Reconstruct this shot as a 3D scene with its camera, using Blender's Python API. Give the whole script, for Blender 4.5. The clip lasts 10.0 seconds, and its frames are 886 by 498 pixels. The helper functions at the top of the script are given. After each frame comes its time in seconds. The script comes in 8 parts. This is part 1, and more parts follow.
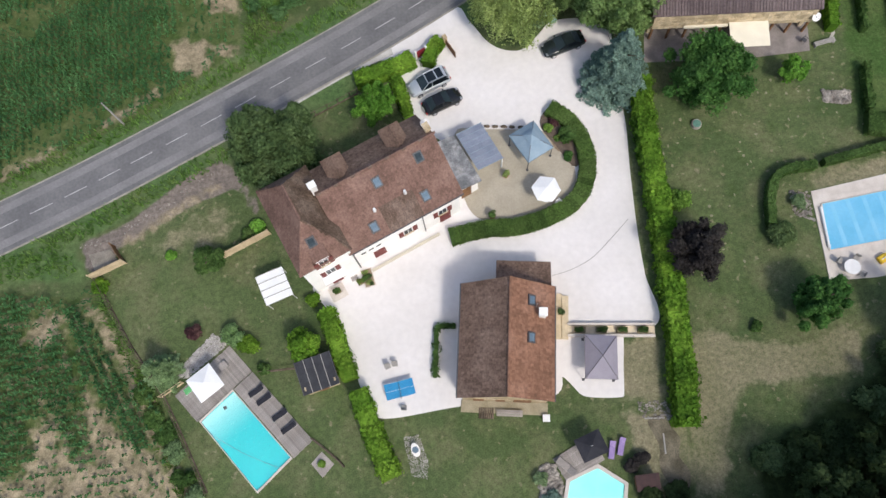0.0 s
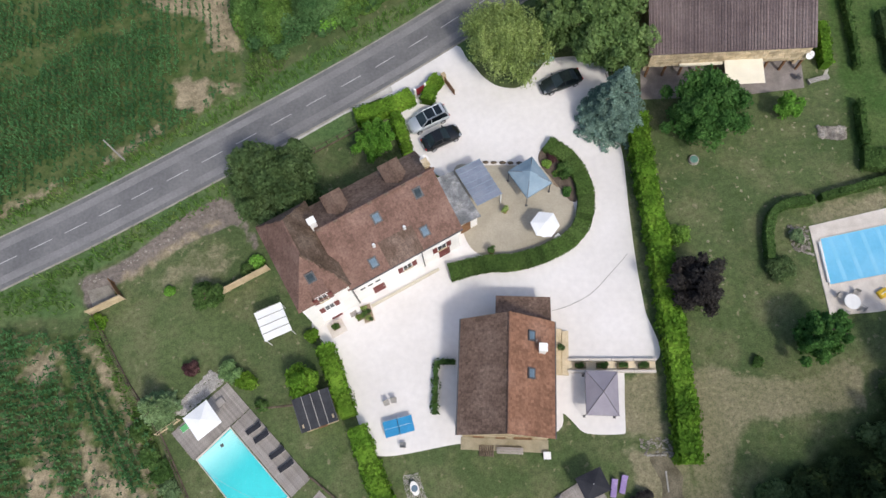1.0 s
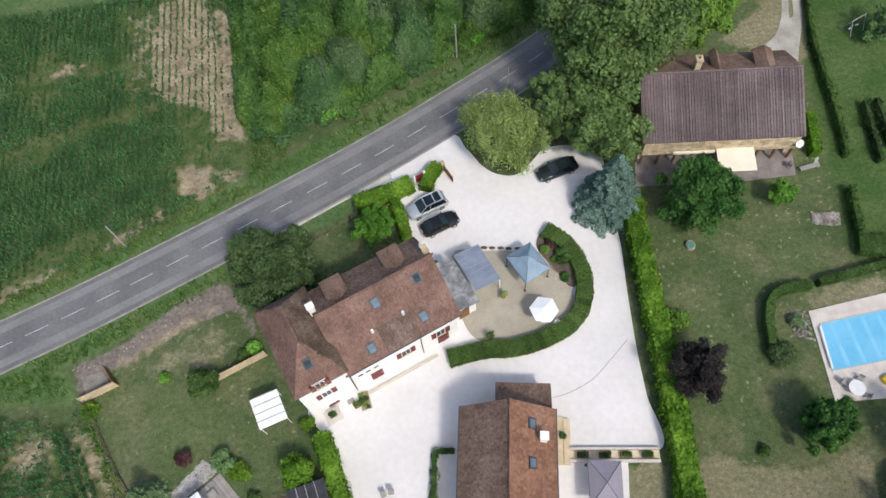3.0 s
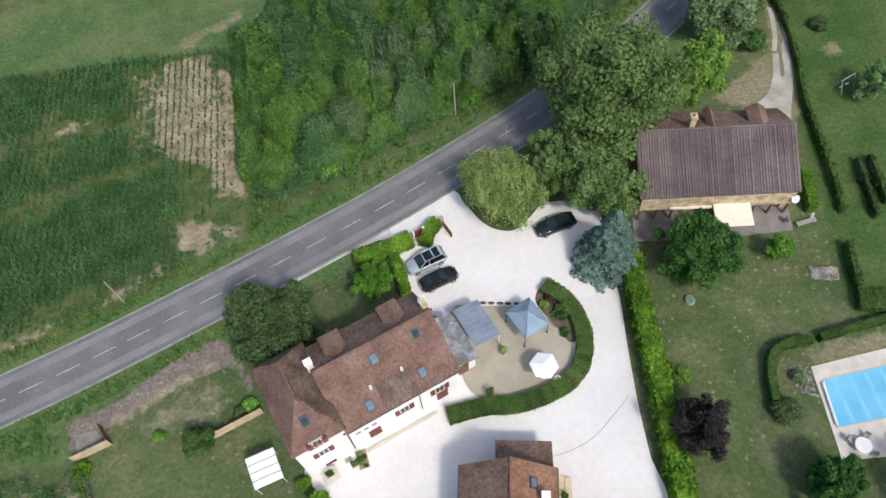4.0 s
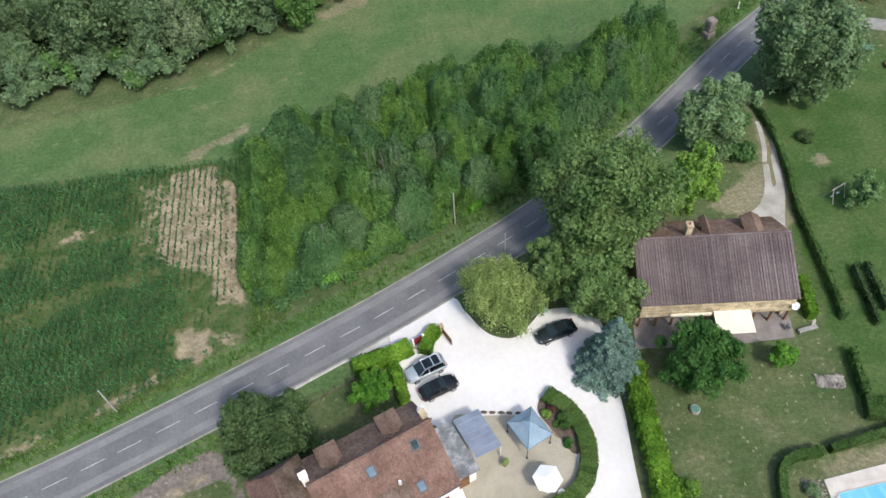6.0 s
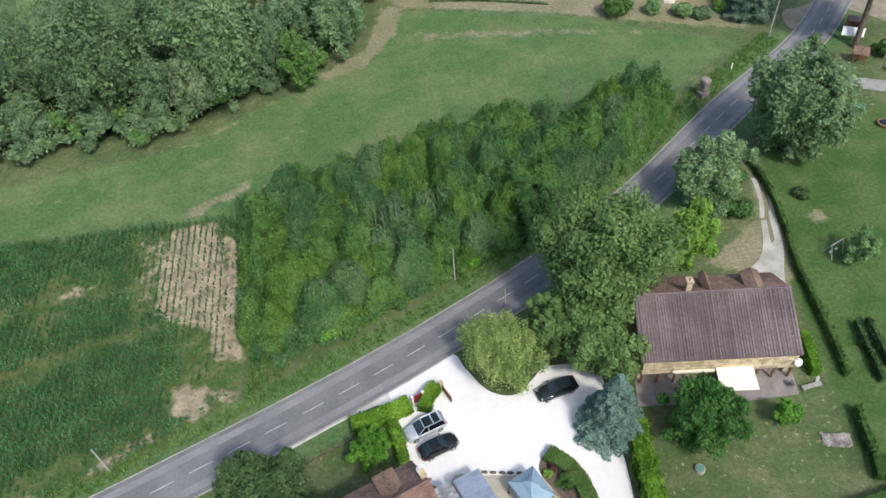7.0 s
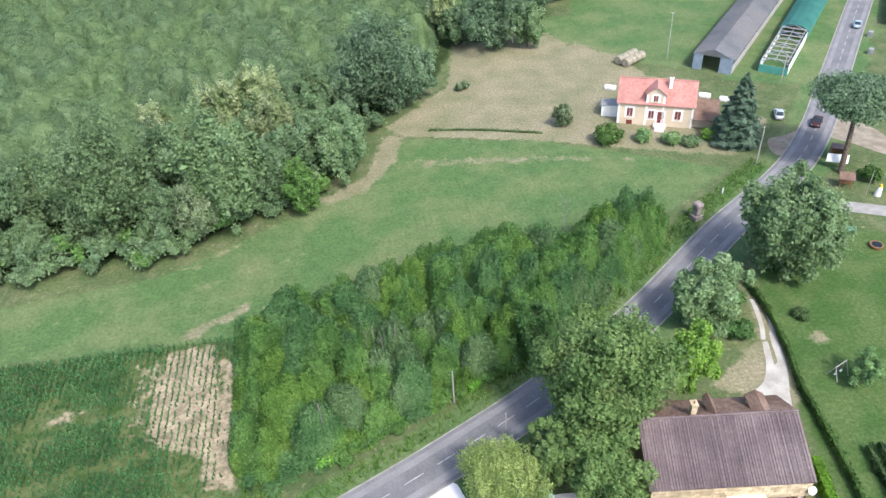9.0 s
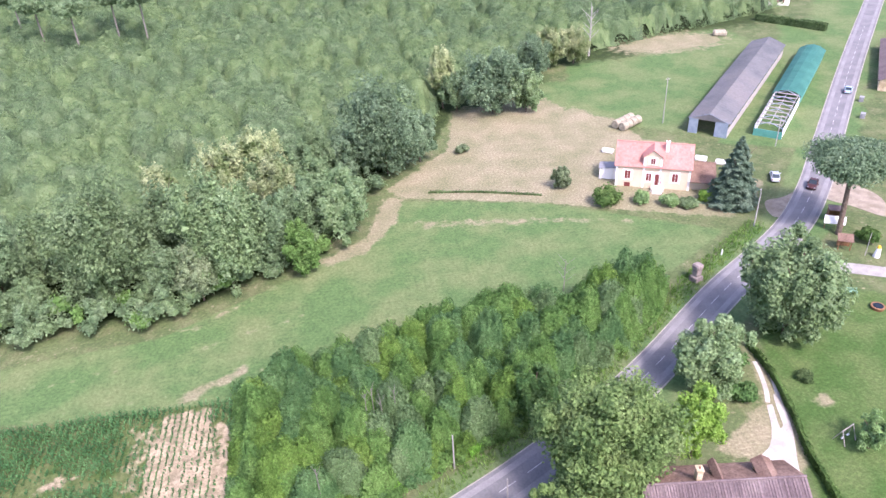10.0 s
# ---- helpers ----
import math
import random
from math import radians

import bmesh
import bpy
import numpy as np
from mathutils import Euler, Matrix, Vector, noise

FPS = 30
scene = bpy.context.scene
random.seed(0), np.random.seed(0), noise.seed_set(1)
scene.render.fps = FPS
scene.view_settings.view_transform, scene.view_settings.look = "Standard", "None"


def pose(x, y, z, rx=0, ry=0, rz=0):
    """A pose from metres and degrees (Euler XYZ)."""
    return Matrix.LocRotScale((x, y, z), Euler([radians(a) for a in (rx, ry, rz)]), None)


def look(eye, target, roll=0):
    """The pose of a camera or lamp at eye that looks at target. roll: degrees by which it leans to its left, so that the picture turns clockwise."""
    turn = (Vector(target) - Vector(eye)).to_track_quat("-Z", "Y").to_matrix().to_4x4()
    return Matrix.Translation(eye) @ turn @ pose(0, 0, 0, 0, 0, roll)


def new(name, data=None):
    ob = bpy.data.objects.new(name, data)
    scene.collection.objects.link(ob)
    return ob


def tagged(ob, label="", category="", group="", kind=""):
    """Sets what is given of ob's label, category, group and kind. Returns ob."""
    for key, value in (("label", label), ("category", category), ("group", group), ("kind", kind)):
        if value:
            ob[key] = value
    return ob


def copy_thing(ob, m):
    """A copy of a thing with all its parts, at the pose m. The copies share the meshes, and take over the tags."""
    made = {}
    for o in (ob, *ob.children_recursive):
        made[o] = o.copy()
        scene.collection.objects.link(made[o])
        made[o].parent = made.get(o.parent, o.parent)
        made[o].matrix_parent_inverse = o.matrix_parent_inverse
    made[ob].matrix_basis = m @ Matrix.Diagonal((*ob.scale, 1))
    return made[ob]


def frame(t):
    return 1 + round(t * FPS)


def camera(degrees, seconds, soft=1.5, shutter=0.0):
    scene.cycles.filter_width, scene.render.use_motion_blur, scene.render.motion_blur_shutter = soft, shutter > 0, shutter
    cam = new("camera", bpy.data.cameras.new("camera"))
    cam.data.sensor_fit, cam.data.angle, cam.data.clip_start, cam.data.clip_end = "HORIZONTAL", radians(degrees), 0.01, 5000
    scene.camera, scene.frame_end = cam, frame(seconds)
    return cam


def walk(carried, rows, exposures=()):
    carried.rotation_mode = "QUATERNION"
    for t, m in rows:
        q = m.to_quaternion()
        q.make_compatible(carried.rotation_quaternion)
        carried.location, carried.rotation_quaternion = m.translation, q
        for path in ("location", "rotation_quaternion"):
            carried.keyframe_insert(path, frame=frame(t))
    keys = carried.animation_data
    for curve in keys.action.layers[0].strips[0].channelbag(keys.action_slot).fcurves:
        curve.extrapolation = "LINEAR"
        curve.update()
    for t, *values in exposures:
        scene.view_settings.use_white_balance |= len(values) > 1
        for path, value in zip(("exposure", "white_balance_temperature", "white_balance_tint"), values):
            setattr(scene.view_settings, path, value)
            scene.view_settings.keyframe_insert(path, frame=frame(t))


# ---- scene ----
# The drone hovers at about 69 m and tilts its camera up.
cam = camera(62.74, 10.0, soft=1.5)
EYE = 69.0
ROWS = [(0.0, 16.13, 3.02, -10.27), (0.5, 17.42, 3.03, -10.3), (1.0, 18.91, 2.99, -10.36), (1.5, 20.33, 2.96, -10.37), (2.0, 21.89, 2.95, -10.4),
        (2.5, 23.59, 2.93, -10.41), (3.0, 25.62, 2.92, -10.44), (3.5, 27.75, 2.9, -10.48), (4.0, 29.96, 2.88, -10.53), (4.5, 31.99, 2.87, -10.52),
        (5.0, 34.16, 2.88, -10.55), (5.5, 36.2, 2.89, -10.56), (6.0, 38.39, 2.89, -10.57), (6.5, 40.57, 2.89, -10.58), (7.0, 42.79, 2.89, -10.6),
        (7.5, 45.02, 2.88, -10.63), (8.0, 47.52, 2.88, -10.69), (8.5, 49.84, 2.89, -10.69), (9.0, 52.36, 2.91, -10.71), (9.5, 54.62, 2.91, -10.67),
        (10.0, 57.18, 2.9, -10.7)]
EXPOSURES = [(0.0, 0.15, 6450, 10), (2.5, 0.18, 6400, 9), (4.5, 0.27, 6350, 8), (7.0, 0.52, 6250, 7), (8.5, 0.78, 6150, 7), (8.8, 0.98, 6100, 9), (9.2, 1.23, 6100, 15), (10.0, 1.58, 6120, 33)]
walk(cam, [(t, pose(0, 0, EYE, rx, ry, rz)) for t, rx, ry, rz in ROWS], EXPOSURES)

# ---- light: a hazy summer sun from the south-south-east ----
SUN_AZIMUTH, SUN_HEIGHT = 156.0, 52.0
world = bpy.data.worlds.new("world")
scene.world = world
world.use_nodes = True
sky = world.node_tree.nodes.new("ShaderNodeTexSky")
sky.sky_type, sky.sun_disc = "NISHITA", False
sky.sun_elevation, sky.sun_rotation = radians(SUN_HEIGHT), radians(SUN_AZIMUTH)
sky.dust_density, sky.air_density = 3.0, 1.0
world.node_tree.nodes["Background"].inputs[1].default_value = 0.15
world.node_tree.links.new(sky.outputs[0], world.node_tree.nodes["Background"].inputs[0])
sun = new("sun", bpy.data.lights.new("sun", "SUN"))
sun.data.energy, sun.data.angle, sun.data.color = 1.9, radians(7.0), (1.0, 0.94, 0.84)
az, el = radians(SUN_AZIMUTH), radians(SUN_HEIGHT)
sun.matrix_world = look((80 * math.sin(az), 80 * math.cos(az), 80 * math.tan(el)), (0, 0, 0))


# ---- materials ----
def material(name, colours, scale=1.0, rough=0.9, metal=0.0, bump=0.0, bump_scale=None, island=0.0, grain=0.15, spec=0.3, through_light=0.0, piece=0.0):
    """A surface of two or three colours mixed by broad stains, with fine grain, bump and a chance tone for each loose piece."""
    m = bpy.data.materials.new(name)
    m.use_nodes = True
    nt = m.node_tree
    n, k = nt.nodes, nt.links.new
    b = n["Principled BSDF"]
    b.inputs["Roughness"].default_value, b.inputs["Metallic"].default_value = rough, metal
    b.inputs["Specular IOR Level"].default_value = spec
    co = n.new("ShaderNodeTexCoord")
    broad = n.new("ShaderNodeTexNoise")
    broad.inputs["Scale"].default_value, broad.inputs["Detail"].default_value = scale, 6
    k(co.outputs["Object"], broad.inputs["Vector"])
    ramp = n.new("ShaderNodeValToRGB")
    lo, hi = 0.36, 0.64
    while len(ramp.color_ramp.elements) < len(colours):
        ramp.color_ramp.elements.new(0.5)
    for i, c in enumerate(colours):
        e = ramp.color_ramp.elements[i]
        e.position, e.color = (lo + (hi - lo) * i / max(1, len(colours) - 1)), (*c, 1)
    k(broad.outputs["Fac"], ramp.inputs["Fac"])
    fine = n.new("ShaderNodeTexNoise")
    fine.inputs["Scale"].default_value, fine.inputs["Detail"].default_value = scale * 14, 5
    k(co.outputs["Object"], fine.inputs["Vector"])
    value = n.new("ShaderNodeMapRange")
    value.inputs["From Min"].default_value, value.inputs["From Max"].default_value = 0.3, 0.7
    value.inputs["To Min"].default_value, value.inputs["To Max"].default_value = 1 - grain, 1 + grain
    k(fine.outputs["Fac"], value.inputs["Value"])
    out = value.outputs["Result"]
    for amount, source in ((island, "Random Per Island"), (piece, "Random")):
        if amount:
            chance = n.new("ShaderNodeNewGeometry" if source != "Random" else "ShaderNodeObjectInfo")
            r = n.new("ShaderNodeMapRange")
            r.inputs["To Min"].default_value, r.inputs["To Max"].default_value = 1 - amount, 1 + amount
            k(chance.outputs[source], r.inputs["Value"])
            mul = n.new("ShaderNodeMath")
            mul.operation = "MULTIPLY"
            k(out, mul.inputs[0]), k(r.outputs["Result"], mul.inputs[1])
            out = mul.outputs[0]
    tone = n.new("ShaderNodeVectorMath")
    tone.operation = "SCALE"
    k(ramp.outputs["Color"], tone.inputs[0]), k(out, tone.inputs["Scale"])
    k(tone.outputs[0], b.inputs["Base Color"])
    if bump:
        bn = n.new("ShaderNodeTexNoise")
        bn.inputs["Scale"].default_value, bn.inputs["Detail"].default_value = bump_scale or scale * 8, 4
        k(co.outputs["Object"], bn.inputs["Vector"])
        bp = n.new("ShaderNodeBump")
        bp.inputs["Strength"].default_value, bp.inputs["Distance"].default_value = min(1.0, bump * 4), bump
        k(bn.outputs["Fac"], bp.inputs["Height"]), k(bp.outputs[0], b.inputs["Normal"])
    if through_light:
        tr = n.new("ShaderNodeBsdfTranslucent")
        k(tone.outputs[0], tr.inputs["Color"])
        mix = n.new("ShaderNodeMixShader")
        mix.inputs[0].default_value = through_light
        k(b.outputs[0], mix.inputs[1]), k(tr.outputs[0], mix.inputs[2]), k(mix.outputs[0], n["Material Output"].inputs["Surface"])
    return m


def foliage(name, *colours, island=0.32, blue=1.4):
    colours = [(1.3 * r, 1.55 * g, blue * b) for r, g, b in colours]
    return material(name, colours, 0.35, 0.8, island=island, grain=0.2, spec=0.15, through_light=0.42, piece=0.14)


ASPHALT = material("asphalt", [(0.138, 0.138, 0.143), (0.162, 0.161, 0.166), (0.188, 0.186, 0.19)], 0.25, 0.9, bump=0.01, bump_scale=40, grain=0.12)
ROAD_PAINT = material("road_paint", [(0.33, 0.33, 0.33), (0.5, 0.5, 0.5)], 1.2, 0.8, grain=0.3)
GRAVEL = material("white_limestone_gravel", [(0.68, 0.655, 0.64), (0.73, 0.705, 0.695), (0.77, 0.745, 0.74)], 0.12, 0.95, bump=0.02, bump_scale=25, grain=0.04)
TERRACE = material("beige_terrace", [(0.37, 0.335, 0.265), (0.43, 0.39, 0.315)], 0.5, 0.9, grain=0.08, bump=0.01, bump_scale=30)
PAVING = material("pale_stone_paving", [(0.55, 0.5, 0.45), (0.66, 0.61, 0.56)], 0.8, 0.85, grain=0.1)
STONE = material("ochre_stone", [(0.36, 0.28, 0.17), (0.5, 0.4, 0.26), (0.6, 0.5, 0.36)], 0.9, 0.9, bump=0.04, bump_scale=5, grain=0.3)
GREY_STONE = material("grey_rubble", [(0.2, 0.18, 0.16), (0.4, 0.37, 0.33)], 1.2, 0.95, bump=0.05, bump_scale=6, grain=0.3, island=0.3)
WALL_STONE = material("pale_ochre_stone", [(0.46, 0.37, 0.24), (0.58, 0.47, 0.31), (0.66, 0.56, 0.4)], 1.2, 0.9, bump=0.03, bump_scale=6, grain=0.25, piece=0.2)
WHITE_WALL = material("white_render", [(0.82, 0.81, 0.78), (0.88, 0.87, 0.85)], 0.5, 0.9, grain=0.03)
CREAM_WALL = material("cream_render", [(0.6, 0.49, 0.36), (0.67, 0.56, 0.42)], 0.4, 0.9, grain=0.06)
SHUTTER = material("dark_red_shutter", [(0.14, 0.035, 0.03), (0.19, 0.05, 0.045)], 3, 0.6)
BROWN_WOOD = material("brown_wood", [(0.16, 0.08, 0.04), (0.26, 0.14, 0.07)], 3, 0.7, grain=0.25)
PALE_WOOD = material("pale_fence_wood", [(0.5, 0.4, 0.26), (0.6, 0.49, 0.33)], 1.2, 0.8, grain=0.15, piece=0.08)
DECK_WOOD = material("weathered_deck", [(0.27, 0.245, 0.225), (0.36, 0.33, 0.31)], 0.9, 0.85, grain=0.2, piece=0.16, island=0.12)
TILE_RED = material("red_brown_clay_tile", [(0.152, 0.094, 0.076), (0.19, 0.117, 0.095), (0.222, 0.142, 0.117)], 0.4, 0.9, grain=0.22, island=0.13, spec=0.1)
TILE_ORANGE = material("orange_clay_tile", [(0.2, 0.108, 0.072), (0.25, 0.134, 0.09), (0.295, 0.168, 0.12)], 0.3, 0.9, grain=0.2, island=0.18, spec=0.1)
TILE_DARK = material("dark_brown_tile", [(0.15, 0.1, 0.076), (0.195, 0.13, 0.1), (0.24, 0.166, 0.13)], 0.35, 0.9, grain=0.28, island=0.2, spec=0.1)
TILE_GREY = material("grey_brown_tile", [(0.125, 0.098, 0.1), (0.155, 0.122, 0.122), (0.185, 0.15, 0.148)], 0.3, 0.9, grain=0.2, island=0.28, spec=0.1)
TILE_MOSS = material("dark_lichened_tile", [(0.098, 0.07, 0.051), (0.14, 0.1, 0.075), (0.19, 0.142, 0.11)], 0.5, 0.95, grain=0.3, island=0.2, spec=0.05)
TILE_OLD = material("old_brown_tile", [(0.118, 0.083, 0.066), (0.15, 0.107, 0.086), (0.19, 0.14, 0.116)], 0.6, 0.95, grain=0.3, island=0.18, spec=0.05)
TILE_PINK = material("pink_roof_tile", [(0.38, 0.18, 0.15), (0.46, 0.23, 0.195)], 0.3, 0.85, grain=0.1, island=0.12)
SLATE = material("grey_slate", [(0.16, 0.166, 0.174), (0.24, 0.246, 0.258), (0.38, 0.375, 0.37)], 0.7, 0.7, grain=0.25, island=0.2)
METAL_ROOF = material("grey_fibre_cement", [(0.2, 0.212, 0.225), (0.265, 0.27, 0.28), (0.3, 0.29, 0.29)], 0.12, 0.8, grain=0.1)
BLUE_STEEL = material("blue_grey_steel", [(0.22, 0.28, 0.35), (0.28, 0.34, 0.41)], 1, 0.6)
GREEN_SHEET = material("green_sheeting", [(0.06, 0.24, 0.2), (0.09, 0.3, 0.25)], 0.3, 0.6, grain=0.1)
GLASS = material("window_glass", [(0.01, 0.015, 0.02), (0.02, 0.028, 0.036)], 1, 0.15, spec=0.25)
WINDSCREEN = material("bluish_windscreen", [(0.05, 0.08, 0.1), (0.07, 0.1, 0.12)], 1, 0.2, spec=0.5)
SKY_GLASS = material("skylight_glass", [(0.11, 0.17, 0.23), (0.15, 0.21, 0.27)], 1, 0.6, spec=0.15)
DARK_GLASS = material("dark_skylight_glass", [(0.03, 0.045, 0.055), (0.05, 0.07, 0.085)], 1, 0.6, spec=0.05)
FRAME_GREY = material("dark_grey_frame", [(0.06, 0.06, 0.065), (0.09, 0.09, 0.1)], 4, 0.5)
WHITE_PAINT = material("white_paint", [(0.76, 0.76, 0.76), (0.82, 0.82, 0.82)], 2, 0.5, grain=0.03)
CANVAS_WHITE = material("white_canvas", [(0.8, 0.81, 0.83), (0.86, 0.87, 0.88)], 0.8, 0.9, grain=0.03)
CANVAS_BLUE = material("blue_grey_canvas", [(0.21, 0.3, 0.38), (0.27, 0.36, 0.44)], 0.8, 0.9, grain=0.06)
CANVAS_MAUVE = material("mauve_grey_canvas", [(0.27, 0.25, 0.3), (0.31, 0.29, 0.34)], 0.8, 0.9, grain=0.05)
CANVAS_DARK = material("charcoal_canvas", [(0.02, 0.021, 0.028), (0.035, 0.036, 0.045)], 0.8, 0.85)
CANVAS_CREAM = material("cream_canvas", [(0.74, 0.69, 0.56), (0.8, 0.75, 0.62)], 0.8, 0.9, grain=0.03)
POLYCARB = material("blue_grey_polycarbonate", [(0.19, 0.22, 0.29), (0.25, 0.28, 0.35)], 0.8, 0.3, spec=0.5, piece=0.07)
POOL_LINER = material("turquoise_pool_liner", [(0.045, 0.38, 0.43), (0.06, 0.42, 0.47)], 0.2, 0.5, grain=0.05)
POOL_COVER = material("pale_blue_pool_cover", [(0.15, 0.48, 0.73), (0.2, 0.54, 0.78)], 0.3, 0.4, grain=0.04)
POOL_PALE = material("aqua_pool_liner", [(0.28, 0.66, 0.66), (0.36, 0.72, 0.72)], 0.3, 0.4, grain=0.04)
TABLE_BLUE = material("blue_table_top", [(0.03, 0.24, 0.48), (0.04, 0.28, 0.54)], 1, 0.5)
PURPLE = material("mauve_plastic", [(0.28, 0.2, 0.42), (0.34, 0.25, 0.48)], 2, 0.5)
YELLOW = material("yellow_plastic", [(0.7, 0.45, 0.03), (0.75, 0.5, 0.05)], 2, 0.5)
RED_PAINT = material("red_gate_paint", [(0.2, 0.02, 0.03), (0.26, 0.03, 0.04)], 2, 0.5)
DARK_SHED = material("black_felt_roof", [(0.028, 0.03, 0.036), (0.05, 0.052, 0.06)], 0.8, 0.85, grain=0.2)
SOIL = material("bare_soil", [(0.2, 0.15, 0.105), (0.3, 0.23, 0.16), (0.38, 0.3, 0.215)], 0.5, 0.95, bump=0.05, bump_scale=4, grain=0.25)
BARK = material("bark", [(0.09, 0.07, 0.05), (0.16, 0.125, 0.095)], 2, 0.95, bump=0.03)
PALE_BARK = material("pale_bark", [(0.15, 0.145, 0.12), (0.22, 0.21, 0.18)], 2, 0.95)
POLE_GREY = material("grey_pole", [(0.3, 0.29, 0.27), (0.4, 0.38, 0.36)], 1.5, 0.9)
STRAW = material("pale_straw", [(0.25, 0.225, 0.165), (0.37, 0.34, 0.26)], 1.5, 0.95, bump=0.04)
TYRE = material("black_rubber", [(0.012, 0.012, 0.013), (0.02, 0.02, 0.022)], 5, 0.8)
ALLOY = material("alloy_metal", [(0.45, 0.46, 0.48), (0.55, 0.56, 0.58)], 5, 0.35, 0.8)
CAR_SILVER = material("silver_car_paint", [(0.46, 0.5, 0.54), (0.54, 0.58, 0.62)], 1, 0.3, 0.4, grain=0.03)
CAR_BLACK = material("black_car_paint", [(0.008, 0.009, 0.01), (0.014, 0.015, 0.017)], 1, 0.15, spec=0.6)
CAR_GREEN = material("dark_green_car_paint", [(0.014, 0.02, 0.022), (0.02, 0.028, 0.03)], 1, 0.15, spec=0.6)
RED_LIGHT = material("red_lamp_glass", [(0.4, 0.02, 0.015), (0.5, 0.03, 0.02)], 3, 0.2)
LEAF_DARK = foliage("dark_green_leaves", (0.048, 0.07, 0.028), (0.074, 0.1, 0.042), (0.106, 0.132, 0.06))
# darker than LEAF_DARK: the south-east corner's shade is put into the colour
LEAF_SHADED = foliage("shaded_deep_leaves", (0.026, 0.038, 0.015), (0.04, 0.056, 0.022), (0.06, 0.078, 0.032))
LEAF_OAK = foliage("oak_green_leaves", (0.042, 0.074, 0.02), (0.068, 0.107, 0.032), (0.1, 0.138, 0.046))
LEAF_GREAT_OAK = foliage("great_oak_leaves", (0.1008, 0.143, 0.0518), (0.1411, 0.1848, 0.0691), (0.1859, 0.2244, 0.0929))
LEAF_LAWN_TREE = foliage("fresh_green_leaves", (0.036, 0.084, 0.022), (0.06, 0.122, 0.032), (0.09, 0.16, 0.046))
LEAF_BRIGHT = foliage("bright_green_leaves", (0.088, 0.1802, 0.026), (0.132, 0.2491, 0.04), (0.176, 0.2968, 0.056))
LEAF_LIME = foliage("yellow_green_leaves", (0.115, 0.18, 0.034), (0.155, 0.222, 0.046), (0.19, 0.255, 0.066))
LEAF_WILLOW = foliage("olive_leaves", (0.19, 0.215, 0.075), (0.245, 0.265, 0.1), (0.3, 0.31, 0.125))
LEAF_SPRUCE = foliage("blue_green_needles", (0.1, 0.135, 0.125), (0.14, 0.18, 0.165), (0.185, 0.23, 0.21))
LEAF_FIR = foliage("grey_green_needles", (0.085, 0.115, 0.085), (0.115, 0.15, 0.112), (0.15, 0.18, 0.14))
LEAF_PURPLE = foliage("purple_black_leaves", (0.032, 0.024, 0.027), (0.05, 0.038, 0.04), (0.076, 0.06, 0.058))
LEAF_HEDGE = foliage("hedge_leaves", (0.0661, 0.121, 0.014), (0.1049, 0.175, 0.02), (0.1573, 0.2268, 0.03), island=0.38)
LEAF_BOX = foliage("clipped_hedge_leaves", (0.045, 0.075, 0.022), (0.065, 0.1, 0.03), (0.085, 0.125, 0.04))
LEAF_WOOD = foliage("wood_leaves", (0.044, 0.086, 0.028), (0.072, 0.12, 0.042), (0.104, 0.155, 0.06))
LEAF_THICK = foliage("thicket_leaves", (0.0647, 0.1134, 0.0335), (0.089, 0.147, 0.0432), (0.1177, 0.1775, 0.0562), island=0.26)
LEAF_THICK_DARK = foliage("deep_thicket_leaves", (0.053, 0.0987, 0.041), (0.0753, 0.1281, 0.0518), (0.0996, 0.1533, 0.0659), island=0.26)
LEAF_THICK_YELLOW = foliage("yellowish_thicket_leaves", (0.074, 0.121, 0.028), (0.1, 0.153, 0.036), (0.128, 0.18, 0.048), island=0.26)
LEAF_THICK_GREY = foliage("greyish_thicket_leaves", (0.076, 0.113, 0.051), (0.101, 0.14, 0.066), (0.127, 0.164, 0.082), island=0.26)
LEAF_COPPICE = foliage("coppice_leaves", (0.1296, 0.17, 0.0802), (0.162, 0.202, 0.0979), (0.1987, 0.234, 0.1215), island=0.18, blue=1.42)
LEAF_FOREST = foliage("forest_leaves", (0.1113, 0.15, 0.0779), (0.1423, 0.182, 0.0956), (0.1755, 0.211, 0.1192), island=0.18, blue=1.42)
LEAF_CHESTNUT = foliage("chestnut_leaves", (0.108, 0.1447, 0.0686), (0.1404, 0.1782, 0.0853), (0.1782, 0.2106, 0.1082), blue=1.6)
LEAF_EDGE = foliage("deep_green_leaves", (0.099, 0.1342, 0.0657), (0.1342, 0.1738, 0.0848), (0.1738, 0.2134, 0.1124), blue=1.6)
LEAF_BLUE = foliage("blue_green_leaves", (0.098, 0.13, 0.076), (0.128, 0.164, 0.096), (0.162, 0.196, 0.122), blue=1.5)
LEAF_ASH = foliage("pale_brownish_leaves", (0.12, 0.138, 0.082), (0.15, 0.168, 0.1), (0.19, 0.2, 0.128), blue=1.4)
LEAF_YOUNG = foliage("light_green_leaves", (0.086, 0.146, 0.042), (0.112, 0.175, 0.054), (0.14, 0.202, 0.07))
LEAF_PALE = foliage("pale_green_leaves", (0.135, 0.19, 0.08), (0.17, 0.23, 0.1), (0.21, 0.265, 0.13))
LEAF_GREY = foliage("grey_green_leaves", (0.114, 0.148, 0.07), (0.148, 0.186, 0.09), (0.186, 0.22, 0.118), blue=1.5)
BLOSSOM = foliage("cream_blossom", (0.13, 0.155, 0.066), (0.23, 0.235, 0.1276), (0.36, 0.34, 0.2068), island=0.16)
